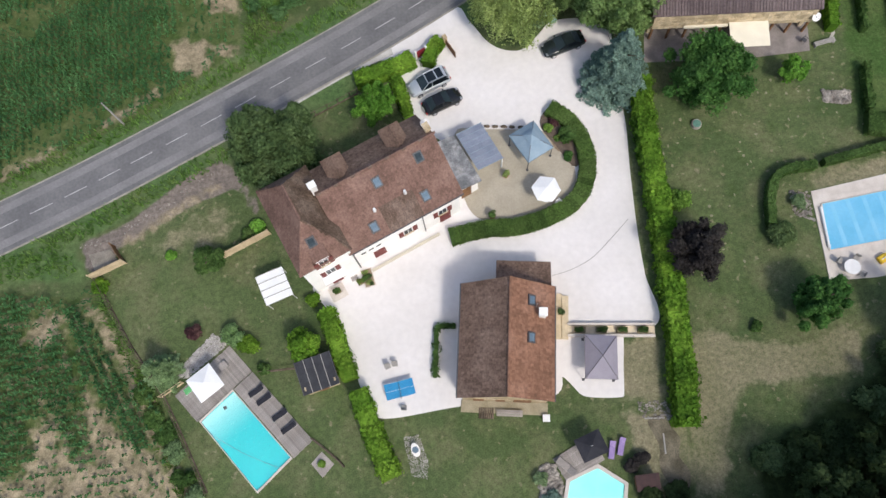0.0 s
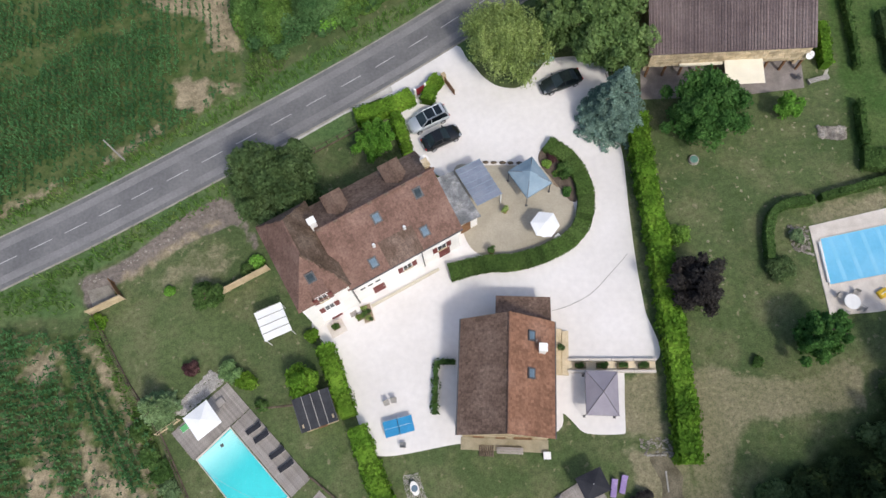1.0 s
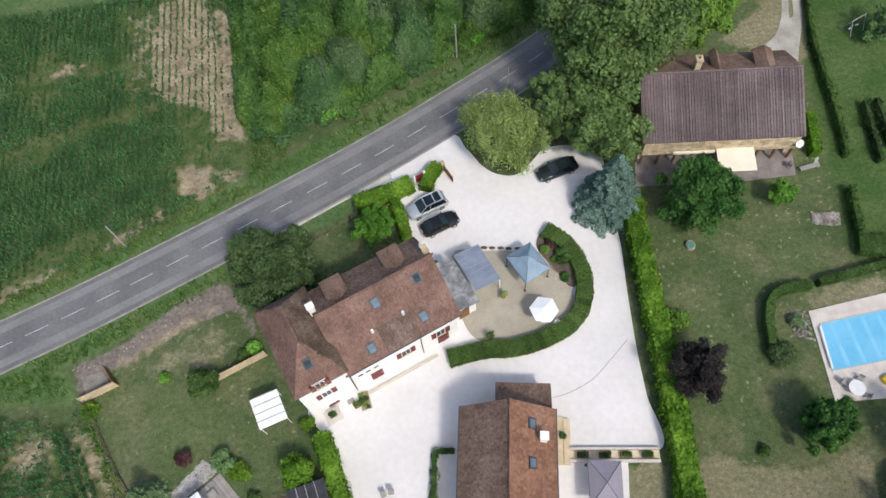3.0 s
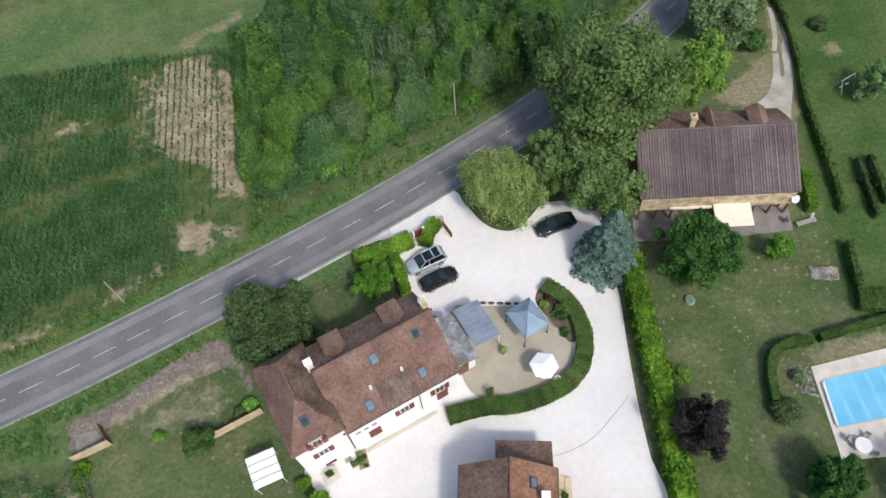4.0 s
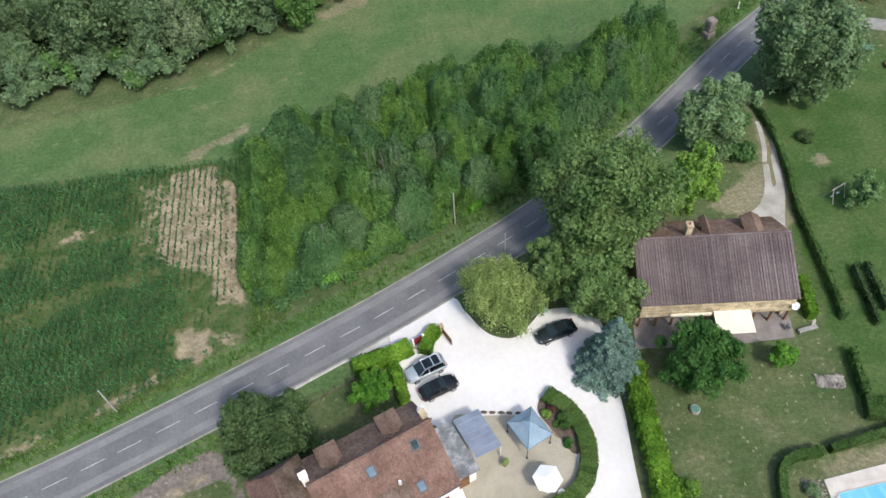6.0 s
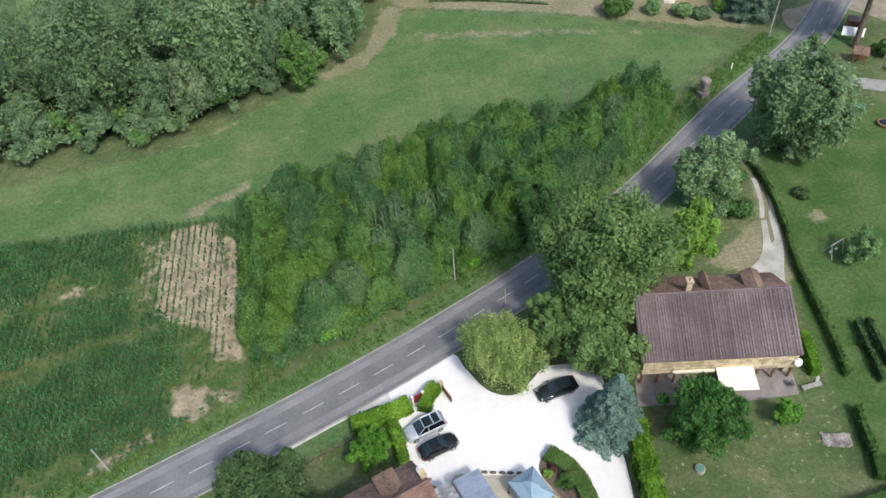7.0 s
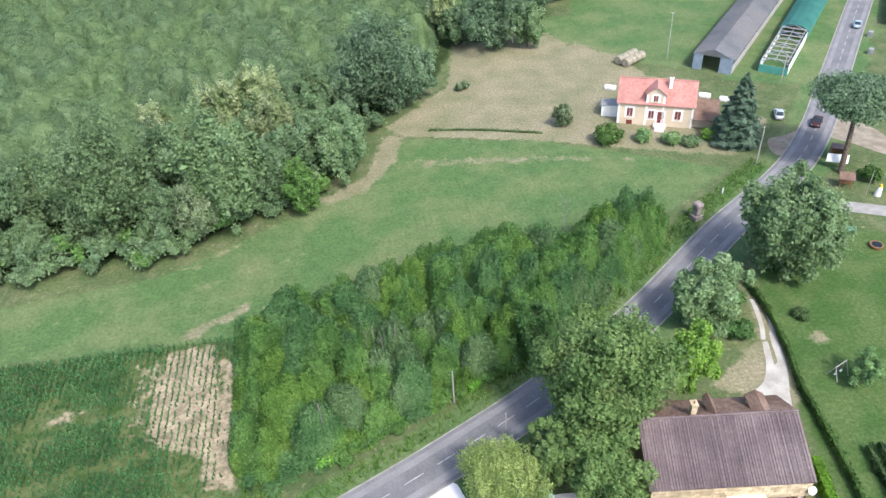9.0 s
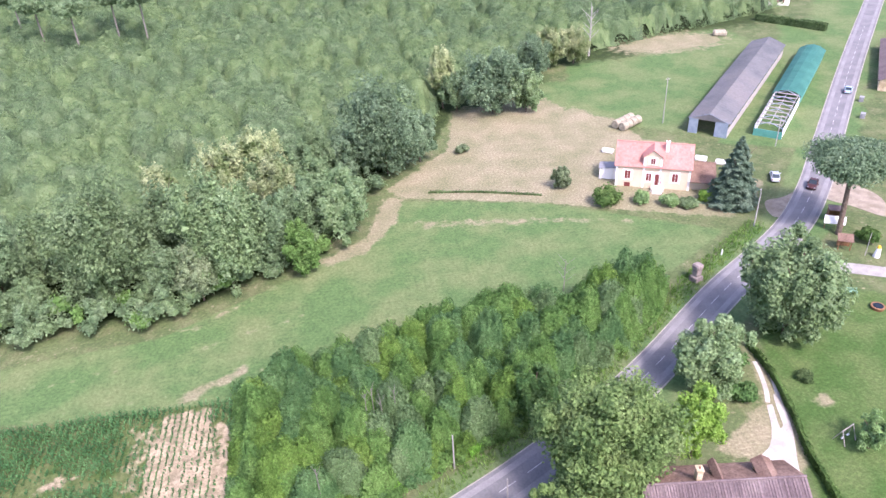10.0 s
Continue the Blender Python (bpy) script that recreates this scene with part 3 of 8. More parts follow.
GREY_STRIP = [(-36.6, 27.8), (-32.4, 28.9), (-29.4, 30.3), (-25.7, 32.6), (-21.4, 34.3), (-20.1, 33.4), (-19.2, 31.9), (-18.3, 30.2), (-17.6, 27.6), (-18.2, 27.5), (-18.9, 29.4), (-20.0, 31.0), (-24.3, 29.9), (-27.5, 28.8), (-30.6, 27.4), (-32.5, 26.9), (-33.2, 24.9), (-35.4, 24.4), (-35.9, 26.5)]
DRY_ZONES = [[(-25.8, 78.6), (-23.7, 79.7), (-19.4, 81.5), (-17, 82.7), (-16.3, 81.6), (-22.6, 78.2), (-24.9, 76.9)], [(9.1, 130), (24.7, 145.5), (29.6, 163.6), (50, 172), (66, 150), (68, 138), (76, 134), (72, 112), (70.5, 102.5), (62, 105.5), (38.1, 117), (13.1, 126)],
             [(20.6, 7.6), (24, 7.4), (26.8, 5.6), (30, 4.8), (34.1, 5.4), (37, 5.4), (35.6, 1.3), (31.8, 1.8), (27.4, 1.7), (24.6, 2.7), (22.8, -0.8), (20.6, -6.7), (18.1, -6.2), (18.6, -1.2)], [(14, 8), (18.3, 8), (17, 2), (13.6, 2.8)],
             [(3, 108), (10, 118), (12, 126), (8.5, 127), (3.5, 113), (-5, 107.5), (-4, 105.8)],
             [(55.8, 58.6), (57.6, 59), (58.3, 57.4), (56.6, 56.8)], [(73, 192), (150, 203), (150, 208), (73, 197)], [(39.8, 53.5), (44.3, 56.3), (50.1, 60.3), (52.5, 67.7), (53.7, 65.6), (51.7, 55.8), (49.3, 49.5), (46.7, 47.3), (43.9, 50.7)],
             [(13.5, 1.5), (18.4, 1.2), (19.5, -5), (14.5, -6)], [(36.8, 20.9), (45, 21.2), (46, 19.2), (37.6, 19.2)], [(72, 108), (80, 116), (81.5, 113.6), (74, 104.5)]]
FAINT_DRY = [[(-31, 26.2), (-22, 30.2), (-19.6, 29), (-19.2, 26.6), (-23, 24), (-28, 23.6)], [(-90, 77), (-49, 78.2), (-24, 78.8), (-10, 82), (-9.6, 83.2), (-25, 80), (-49, 79.2), (-90, 78.4)], [(-60, 91), (-36, 93.5), (-24, 92.6), (-12, 101), (-12, 103), (-26, 94.6), (-60, 93)], [(10, 118), (20, 116), (38, 112), (52, 107), (54, 104), (36, 109), (14, 113)], [(-58, 84), (-30, 86), (-8, 92), (-8, 93.4), (-30, 87.4), (-58, 85.6)]]
LUSH = [(43.5, 24), (46.4, 40), (49.5, 52), (52.5, 63), (57, 73), (70, 82), (95, 66), (70, 24)]
MEADOW = [[(-90, 14.5), (-60, 25), (-44, 29), (-37, 28.4), (-35.6, 24), (-44, 25), (-90, 15)],
          [(-90, 79), (-49, 78.5), (-18, 75), (-3, 78.5), (12, 82), (30, 80), (42, 86), (52, 90), (66, 99), (38, 117), (12, 125), (3, 111), (-18, 99), (-30, 92.5), (-90, 88)],
          [(30, 164), (53, 172), (72, 190), (124, 205), (128, 190), (76, 140), (66, 148), (48, 172)], [(82, 132), (140, 200), (180, 232), (182, 222), (98, 124)]]
# outlines of near-black green ground beneath the woods, the thicket and the corner trees
DARK_FLOOR = [[(-90, 98.5), (-26, 99.5), (-5, 114), (4, 133), (22, 148), (30, 166), (73, 193), (125, 208), (400, 330), (-100, 420), (-200, 200)],
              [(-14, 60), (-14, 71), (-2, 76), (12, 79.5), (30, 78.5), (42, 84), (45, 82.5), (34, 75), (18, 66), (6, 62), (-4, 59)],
              # these two put the deep shade on the corner grass into the colour
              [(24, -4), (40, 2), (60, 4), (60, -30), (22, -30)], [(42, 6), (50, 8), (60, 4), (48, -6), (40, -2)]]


THICKET = [(-16.8, 54), (-17, 75.5), (-9.6, 78.4), (-3, 81.2), (5.3, 82.4), (11.5, 85.2), (19, 85.4), (27, 84.6), (31, 83.4), (37, 87.8), (43.4, 89.6), (48.6, 86.6), (44, 79.5), (35, 72.5), (19, 63), (8.4, 58.8), (-3, 54), (-12, 51.5)]


def spaced(lo, hi, step, far, grow=1.25):
    core = list(np.arange(lo, hi + 0.01, step))
    a, s = [], step
    while not a or a[-1] < far:
        s *= grow
        a.append((a[-1] if a else 0) + s)
    return np.array([lo - d for d in a[::-1]] + core + [hi + d for d in a])


def build_ground():
    xs, ys = spaced(-62, 100, 0.8, 2500), spaced(-24, 130, 0.8, 2500)
    X, Y = np.meshgrid(xs, ys, indexing="ij")
    soft = lambda polys, w: np.clip(np.max([inside(X, Y, p) for p in polys], 0) / w + 0.5, 0, 1)
    Z = np.zeros_like(X)
    nx, ny = X.shape
    idx = np.arange(nx * ny).reshape(nx, ny)
    faces = np.stack([idx[:-1, :-1], idx[1:, :-1], idx[1:, 1:], idx[:-1, 1:]], -1).reshape(-1, 4)
    me = bpy.data.meshes.new("ground")
    me.vertices.add(nx * ny), me.loops.add(faces.size), me.polygons.add(len(faces))
    me.vertices.foreach_set("co", np.stack([X, Y, Z], -1).astype(np.float32).ravel())
    me.loops.foreach_set("vertex_index", faces.ravel().astype(np.int32))
    me.polygons.foreach_set("loop_start", np.arange(0, faces.size, 4, dtype=np.int32))
    shape = np.array(smooth_line(ROAD_LINE, 2.0))
    verge = np.full(X.shape, 1e9)
    for p, q in zip(shape, shape[1:]):
        d = q - p
        w = np.clip(((X - p[0]) * d[0] + (Y - p[1]) * d[1]) / (d @ d), 0, 1)
        verge = np.minimum(verge, np.hypot(X - p[0] - w * d[0], Y - p[1] - w * d[1]))
    verge = np.clip((6.5 - verge) / 2.0, 0, 1)
    crop = np.maximum(soft([FIELD_A], 1.0), soft([FIELD_B], 1.0))
    soil = np.maximum.reduce([soft([BARE_A, BARE_STRIP, *BARE_PATCHES[:3], *BARE_PATCHES[4:6], BARE_PATCHES[7]], 2.0), soft([BARE_PATCHES[3]], 1.5), 0.74 * soft([BARE_PATCHES[6]], 2.0), 0.5 * soft([HALF_BARE], 3.0), 0.36 * soft([FIELD_B], 2.0), 0.8 * soft([SOIL_STRIP], 1.5)])
    for name, r, g, b, a in (("zones", np.maximum(soft(DRY_ZONES, 3.0), 0.54 * soft(FAINT_DRY, 3.0)), soil, np.maximum(soft(MEADOW, 3.0), verge), soft(DARK_FLOOR, 3.0)), ("crops", crop, soft([LUSH], 4.0), soft([GREY_STRIP], 1.2), crop)):
        me.attributes.new(name, "FLOAT_COLOR", "POINT").data.foreach_set("color", np.stack([r, g, b, a], -1).astype(np.float32).ravel())
    me.update(calc_edges=True)
    m = bpy.data.materials.new("ground")
    m.use_nodes = True
    n, k = m.node_tree.nodes, m.node_tree.links.new
    bsdf = n["Principled BSDF"]
    bsdf.inputs["Roughness"].default_value, bsdf.inputs["Specular IOR Level"].default_value = 0.95, 0.15
    co = n.new("ShaderNodeTexCoord")

    def tex(scale, detail=6):
        t = n.new("ShaderNodeTexNoise")
        t.inputs["Scale"].default_value, t.inputs["Detail"].default_value = scale, detail
        k(co.outputs["Object"], t.inputs["Vector"])
        return t.outputs["Fac"]

    def ramp(fac, lo, hi, c0, c1):
        r = n.new("ShaderNodeValToRGB")
        r.color_ramp.elements[0].position, r.color_ramp.elements[1].position = lo, hi
        r.color_ramp.elements[0].color, r.color_ramp.elements[1].color = (*c0, 1), (*c1, 1)
        k(fac, r.inputs["Fac"])
        return r.outputs["Color"]

    def mix(fac, a, b):
        x = n.new("ShaderNodeMix")
        x.data_type = "RGBA"
        k(fac, x.inputs["Factor"]), k(a, x.inputs["A"]), k(b, x.inputs["B"])
        return x.outputs["Result"]

    def edge(mask, tx, lo=0.35, hi=0.65, amount=0.9):
        """The zone's border broken up by a texture."""
        s = n.new("ShaderNodeMath")
        s.operation = "MULTIPLY_ADD"
        k(tx, s.inputs[0])
        s.inputs[1].default_value = amount
        k(mask, s.inputs[2])
        r = n.new("ShaderNodeMapRange")
        r.interpolation_type = "SMOOTHSTEP"
        r.inputs["From Min"].default_value, r.inputs["From Max"].default_value = lo + amount * 0.5, hi + amount * 0.5
        k(s.outputs[0], r.inputs["Value"])
        return r.outputs["Result"]

    zone, crops = n.new("ShaderNodeAttribute"), n.new("ShaderNodeAttribute")
    zone.attribute_name, crops.attribute_name = "zones", "crops"
    sep = n.new("ShaderNodeSeparateColor")
    k(zone.outputs["Color"], sep.inputs[0])
    broad, mid, fine = tex(0.09), tex(0.5), tex(3.0)
    lawn = ramp(broad, 0.35, 0.65, LAWN[0], LAWN[1])
    lawn = mix(ramp(tex(0.28, 8), 0.45, 0.66, (0, 0, 0), (0.75, 0.75, 0.75)), lawn, ramp(fine, 0.3, 0.7, LAWN[2], LAWN[3]))
    lawn = mix(ramp(tex(0.7, 8), 0.56, 0.7, (0, 0, 0), (0.6, 0.6, 0.6)), lawn, ramp(fine, 0.35, 0.65, (0.05, 0.085, 0.025), (0.075, 0.11, 0.035)))
    meadow = mix(ramp(broad, 0.42, 0.62, (0, 0, 0), (1, 1, 1)), ramp(mid, 0.3, 0.7, MEADOWS[0], MEADOWS[1]), ramp(mid, 0.3, 0.7, MEADOWS[2], MEADOWS[3]))
    dry = mix(ramp(tex(0.16, 8), 0.35, 0.65, (0, 0, 0), (1, 1, 1)), ramp(fine, 0.3, 0.7, DRY[0], DRY[1]), ramp(fine, 0.3, 0.7, (0.14, 0.15, 0.075), (0.21, 0.2, 0.12)))
    soil_c = ramp(mid, 0.35, 0.65, SOILS[0], SOILS[1])
    # near-black green laid in beneath the trees, with the corner's shade in it
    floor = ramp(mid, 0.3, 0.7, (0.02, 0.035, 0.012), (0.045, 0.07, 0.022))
    crop_c = ramp(mid, 0.35, 0.68, (0.05, 0.09, 0.024), (0.125, 0.145, 0.06))
    specks = ramp(tex(1.3, 3), 0.63, 0.7, (0, 0, 0), (0.8, 0.8, 0.8))
    lawn = mix(specks, lawn, dry)
    c = mix(edge(sep.outputs["Blue"], mid, amount=0.5), lawn, meadow)
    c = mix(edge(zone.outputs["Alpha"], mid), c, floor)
    grown = n.new("ShaderNodeSeparateColor")
    k(crops.outputs["Color"], grown.inputs[0])
    lush = mix(ramp(tex(0.22, 8), 0.4, 0.62, (0, 0, 0), (1, 1, 1)), ramp(fine, 0.3, 0.7, (0.04, 0.088, 0.022), (0.062, 0.118, 0.03)), ramp(fine, 0.3, 0.7, (0.07, 0.115, 0.034), (0.1, 0.14, 0.05)))
    c = mix(edge(grown.outputs["Green"], mid, amount=0.5), c, lush)
    c = mix(edge(sep.outputs["Red"], mid), c, dry)
    c = mix(edge(grown.outputs["Red"], mid, amount=0.3), c, crop_c)
    c = mix(edge(grown.outputs["Blue"], mid, amount=0.9), c, mix(ramp(tex(0.8, 8), 0.4, 0.62, (0, 0, 0), (1, 1, 1)), ramp(fine, 0.3, 0.7, (0.15, 0.128, 0.112), (0.21, 0.178, 0.158)), ramp(fine, 0.3, 0.7, (0.19, 0.162, 0.142), (0.25, 0.215, 0.185))))
    c = mix(edge(sep.outputs["Green"], tex(0.9, 8), 0.3, 0.75, 1.3), c, soil_c)
    tone = n.new("ShaderNodeVectorMath")
    tone.operation = "MULTIPLY"
    k(c, tone.inputs[0]), k(mix(fine, ramp(tex(7.0, 8), 0.3, 0.7, (0.5, 0.5, 0.5), (1.4, 1.4, 1.4)), ramp(tex(2.0, 8), 0.3, 0.7, (0.6, 0.6, 0.6), (1.4, 1.4, 1.4))), tone.inputs[1])
    k(tone.outputs[0], bsdf.inputs["Base Color"])
    bp = n.new("ShaderNodeBump")
    bp.inputs["Strength"].default_value, bp.inputs["Distance"].default_value = 0.6, 0.12
    k(tex(2.2), bp.inputs["Height"]), k(bp.outputs[0], bsdf.inputs["Normal"])
    me.materials.append(m)
    return tagged(new("ground", me), "grass, fields and bare soil round the houses", "ground", kind="structure")


LAWN = [(0.066, 0.1, 0.038), (0.1, 0.135, 0.055), (0.125, 0.14, 0.066), (0.17, 0.172, 0.095)]
MEADOWS = [(0.068, 0.126, 0.044), (0.09, 0.156, 0.055), (0.112, 0.156, 0.063), (0.144, 0.178, 0.078)]
DRY = [(0.2, 0.185, 0.115), (0.3, 0.268, 0.178)]
SOILS = [(0.21, 0.18, 0.115), (0.38, 0.315, 0.215)]
build_ground()

road_line = smooth_line(ROAD_LINE, 2.0)
road = tagged(part("road", ribbon(road_line, 2.75, -2.75, 0.05), ASPHALT), "grey worn asphalt country road", "road", kind="structure")
shoulder = material("pale_road_edge", [(0.25, 0.235, 0.2), (0.36, 0.34, 0.3)], 0.6, 0.95, grain=0.15)
for l, r in ((2.93, 2.75), (-2.75, -2.95)):
    part("road_edge", ribbon(road_line, l, r, 0.045), shoulder, road, "pale gravelly road edge")
worn = material("wheel_track", [(0.19, 0.188, 0.192), (0.235, 0.232, 0.235)], 0.3, 0.9, grain=0.1)
for o in (-1.85, 1.85):
    part("wheel_track", ribbon(road_line, o + 0.42, o - 0.42, 0.0545), worn, road, "paler wheel track worn along the lane")
s = np.r_[0, np.cumsum(np.linalg.norm(np.diff(road_line, axis=0), axis=1))]
where = lambda u: np.array([np.interp(u, s, road_line[:, 0]), np.interp(u, s, road_line[:, 1])])
u0 = s[np.argmin(np.linalg.norm(road_line - np.array([-41.7, 32.1]), axis=1))]
dash = boxed(0, -0.045, 0.045, 2.5, 0.045, 0.0585)
dash_ob = part("centre_dash", dash, ROAD_PAINT, road)
for i in range(-18, 62):
    n0 = max(0, i)
    run = u0 + (3.85 * i if i < 3 else 11.4 + 4.1 * (i - 3) if i < 7 else 27.9 + 4.38 * (i - 7))
    a, b = where(run), where(run + 2.5)
    if i == -18:
        d = dash_ob
    else:
        d = new("centre_dash", dash_ob.data)
        d.parent = road
    d.matrix_basis = pose(*a, 0, 0, 0, math.degrees(math.atan2(*(b - a)[::-1])))

GRAVEL_EDGE = [(-3.4, 43.2), (5.6, 47.2), (7.4, 45), (8.7, 42.4), (10.1, 41), (12.2, 40.5), (14.4, 42), (16.2, 43.2), (19.8, 42.7), (21.8, 40.8), (21.4, 38.5), (20.5, 36), (20.9, 31), (19.9, 24.4), (19.1, 18.6), (18.7, 14.1), (18.3, 9),
               (9.2, 10.2), (8, 4.5), (-1.2, 5), (-8.7, 5.3), (-10, 8.1), (-11.2, 14.7), (-12.2, 16.5), (-13.2, 19.2), (-9, 22), (2.4, 27), (3.2, 30), (1.2, 32.4), (-1.1, 33.4), (-1.8, 39.4),
               (0.7, 41.2), (-1.3, 42)]
yard = part("gravel_yard", prism(smooth_line(GRAVEL_EDGE, 0.5, True), 0.0, 0.035), GRAVEL)
tagged(yard, "white crushed-limestone drive and yard", "driveway", kind="structure")
tagged(part("gravel_verge", prism([(-12.7, 39.4), (-7.2, 41.7), (-1.5, 43.6), (-1.4, 42.8), (-7, 41.2), (-12.6, 39)], 0.0, 0.04), material("dusty_gravel", [(0.42, 0.4, 0.37), (0.6, 0.58, 0.55)], 0.6, 0.95, grain=0.15)), "strip of white gravel beside the road", "verge", kind="structure")
tagged(part("patio", prism(smooth_line([(8.7, 9.9), (12, 9.3), (15.0, 8.75), (15.2, 8.6), (14.5, 5.8), (13.9, 3.2), (13.7, 3.1), (11.8, 3.4), (10.2, 3.9), (9.5, 4.9), (8.9, 5.8), (8.2, 6.6)], 0.4, True), 0.0, 0.07), GRAVEL),
       "white gravel patio beside the barn", "patio", kind="structure")
tagged(part("terrace", prism(smooth_line([(3, 25.7), (3.4, 32.3), (6.1, 32.2), (10, 31.4), (12.6, 30.6), (14.2, 28.4), (14.6, 26), (13.8, 23.4), (10.3, 22), (6.5, 22), (4, 22.8)], 0.5, True), 0.0, 0.075), TERRACE),
       "beige compacted terrace by the house", "terrace", kind="structure")




# ---- the large trees ----
tree("broad dark green walnut tree at the roadside by the house", -14.4, 32.3, 8.5, 5.4, 4.9, LEAF_DARK, 3, 170, 110, 0.2, 0.02, feathery=True)
tree("small bright green tree in the house garden", -4.1, 36.2, 4.8, 2.4, 2.3, LEAF_BRIGHT, 5, 70, 80, 0.15, 0.02, feathery=True)
tree("pale olive weeping willow beside the drive", 11.5, 43.9, 6.5, 5.0, 4.5, LEAF_WILLOW, 7, 120, 210, 0.115, 0.04, "weep", feathery=True)
tree("tall spreading green oak over the road", 24.3, 50.0, 18, 7.4, 8.4, LEAF_GREAT_OAK, 9, 260, 110, 0.23, 0.04, radius=0.45, feathery=True)
tree("leafy green oak beside the spruce", 21.0, 42.9, 9, 6.1, 4.9, LEAF_GREAT_OAK, 10, 150, 130, 0.2, 0.02, feathery=True)
tree("leafy green tree between willow and oak", 17.2, 45.4, 9, 3.5, 3.5, LEAF_GREAT_OAK, 12, 70, 120, 0.2, 0.02, feathery=True)
tree("yellow-green young ash beside the oak", 36.4, 53.2, 11, 3.9, 4.0, LEAF_LIME, 11, 70, 90, 0.2, feathery=True)
tree("blue-green spruce at the bend of the drive", 20.6, 34.6, 10, 3.8, 3.8, LEAF_SPRUCE, 13, 130, 150, 0.14, 0.02, "cone", name="spruce")
tree("round dark green tree on the lawn", 28.9, 32.2, 7.0, 4.9, 4.6, LEAF_LAWN_TREE, 15, 120, 120, 0.17, 0.02, feathery=True)
tree("small pale green tree by the neighbour's terrace", 38, 31.6, 3.4, 1.6, 1.6, LEAF_BRIGHT, 17, 20, 80, 0.18)
tree("purple-black copper beech on the lawn", 23.2, 15.0, 6, 3.0, 3.2, LEAF_PURPLE, 19, 120, 80, 0.17, 0.02, feathery=True)
tree("young green tree on the lawn near the pool", 32.6, 8.2, 6.5, 2.7, 2.7, LEAF_LAWN_TREE, 21, 60, 90, 0.2, 0.02, feathery=True)
tree("small leafy green tree beside the pool hut", -14.6, 13, 3.6, 1.7, 1.7, LEAF_HEDGE, 23, 24, 110, 0.18)
tree("small dark conifer on the lawn", -28.4, 13.2, 5, 1.9, 1.9, LEAF_GREY, 25, 50, 80, 0.15, 0.02, "cone", name="conifer")
tree("round bush on the lawn beside the fence", -22.8, 23.3, 2.8, 1.6, 1.5, LEAF_OAK, 27, 22, 110, 0.17)
tree("tall grey-green walnut beside the road", 43.6, 64, 11, 5.2, 5.6, LEAF_GREY, 29, 120, 90, 0.27, 0.0, feathery=True)
tree("large grey-green walnut at the lane", 59.5, 71, 16.5, 7.6, 7.4, LEAF_GREY, 31, 170, 90, 0.3, 0.0, radius=0.4, feathery=True)
tree("pale green fruit tree beside the swing", 57.3, 49.9, 4.8, 2.7, 2.7, LEAF_PALE, 33, 46, 70, 0.16, 0.05, feathery=True)
tree("tall dark blue-green fir beside the pink house", 71.8, 107.6, 13.5, 5.3, 5.3, LEAF_FIR, 35, 80, 90, 0.24, 0.02, "cone", name="fir")


# ---- woods ----
def wood(name, label, poly, spacing, h, r, per, size, mats, seed, shares=(1.0,), clumps=5):
    """A closed wood over a polygon of the plan, as one mesh of crowns."""
    rng = np.random.default_rng(seed)
    p = np.array(poly, float)
    lo, hi = p.min(0), p.max(0)
    gx, gy = np.meshgrid(np.arange(lo[0], hi[0], spacing), np.arange(lo[1], hi[1], spacing), indexing="ij")
    gx = gx.ravel() + rng.uniform(-0.45, 0.45, gx.size) * spacing
    gy = gy.ravel() + rng.uniform(-0.45, 0.45, gy.size) * spacing
    d = inside(gx, gy, poly)
    gx, gy, d = gx[d > 0], gy[d > 0], d[d > 0]
    n = len(gx)
    hh = rng.uniform(h[0], h[1], n) * np.clip(0.62 + d / 9, 0.62, 1)
    rr = rng.uniform(r[0], r[1], n)
    verts, slots = [], []
    kind = rng.choice(len(mats), n, p=shares)
    for j in range(clumps):
        a = rng.uniform(0, 2 * math.pi, n)
        q = rr * (0 if j == 0 else 0.5)
        c = np.c_[gx + np.cos(a) * q, gy + np.sin(a) * q, hh * (0.78 if j == 0 else 1) * (1 if j == 0 else rng.uniform(0.5, 0.8, n))]
        rad = np.c_[rr * 0.7, rr * 0.7, np.maximum(rr * 0.6, hh * 0.22)]
        v = clump_leaves(rng, c, rad, per // clumps, size, -0.3, 1.15)
        verts += [v, ball_quads(c, rad * 0.66, 5, 3)]
        slots += [np.repeat(kind, per // clumps), np.repeat(kind, 15)]
    ob = new(name, quads(name, np.concatenate(verts), list(mats), np.concatenate(slots)))
    return tagged(ob, label, "woodland", kind="stuff")


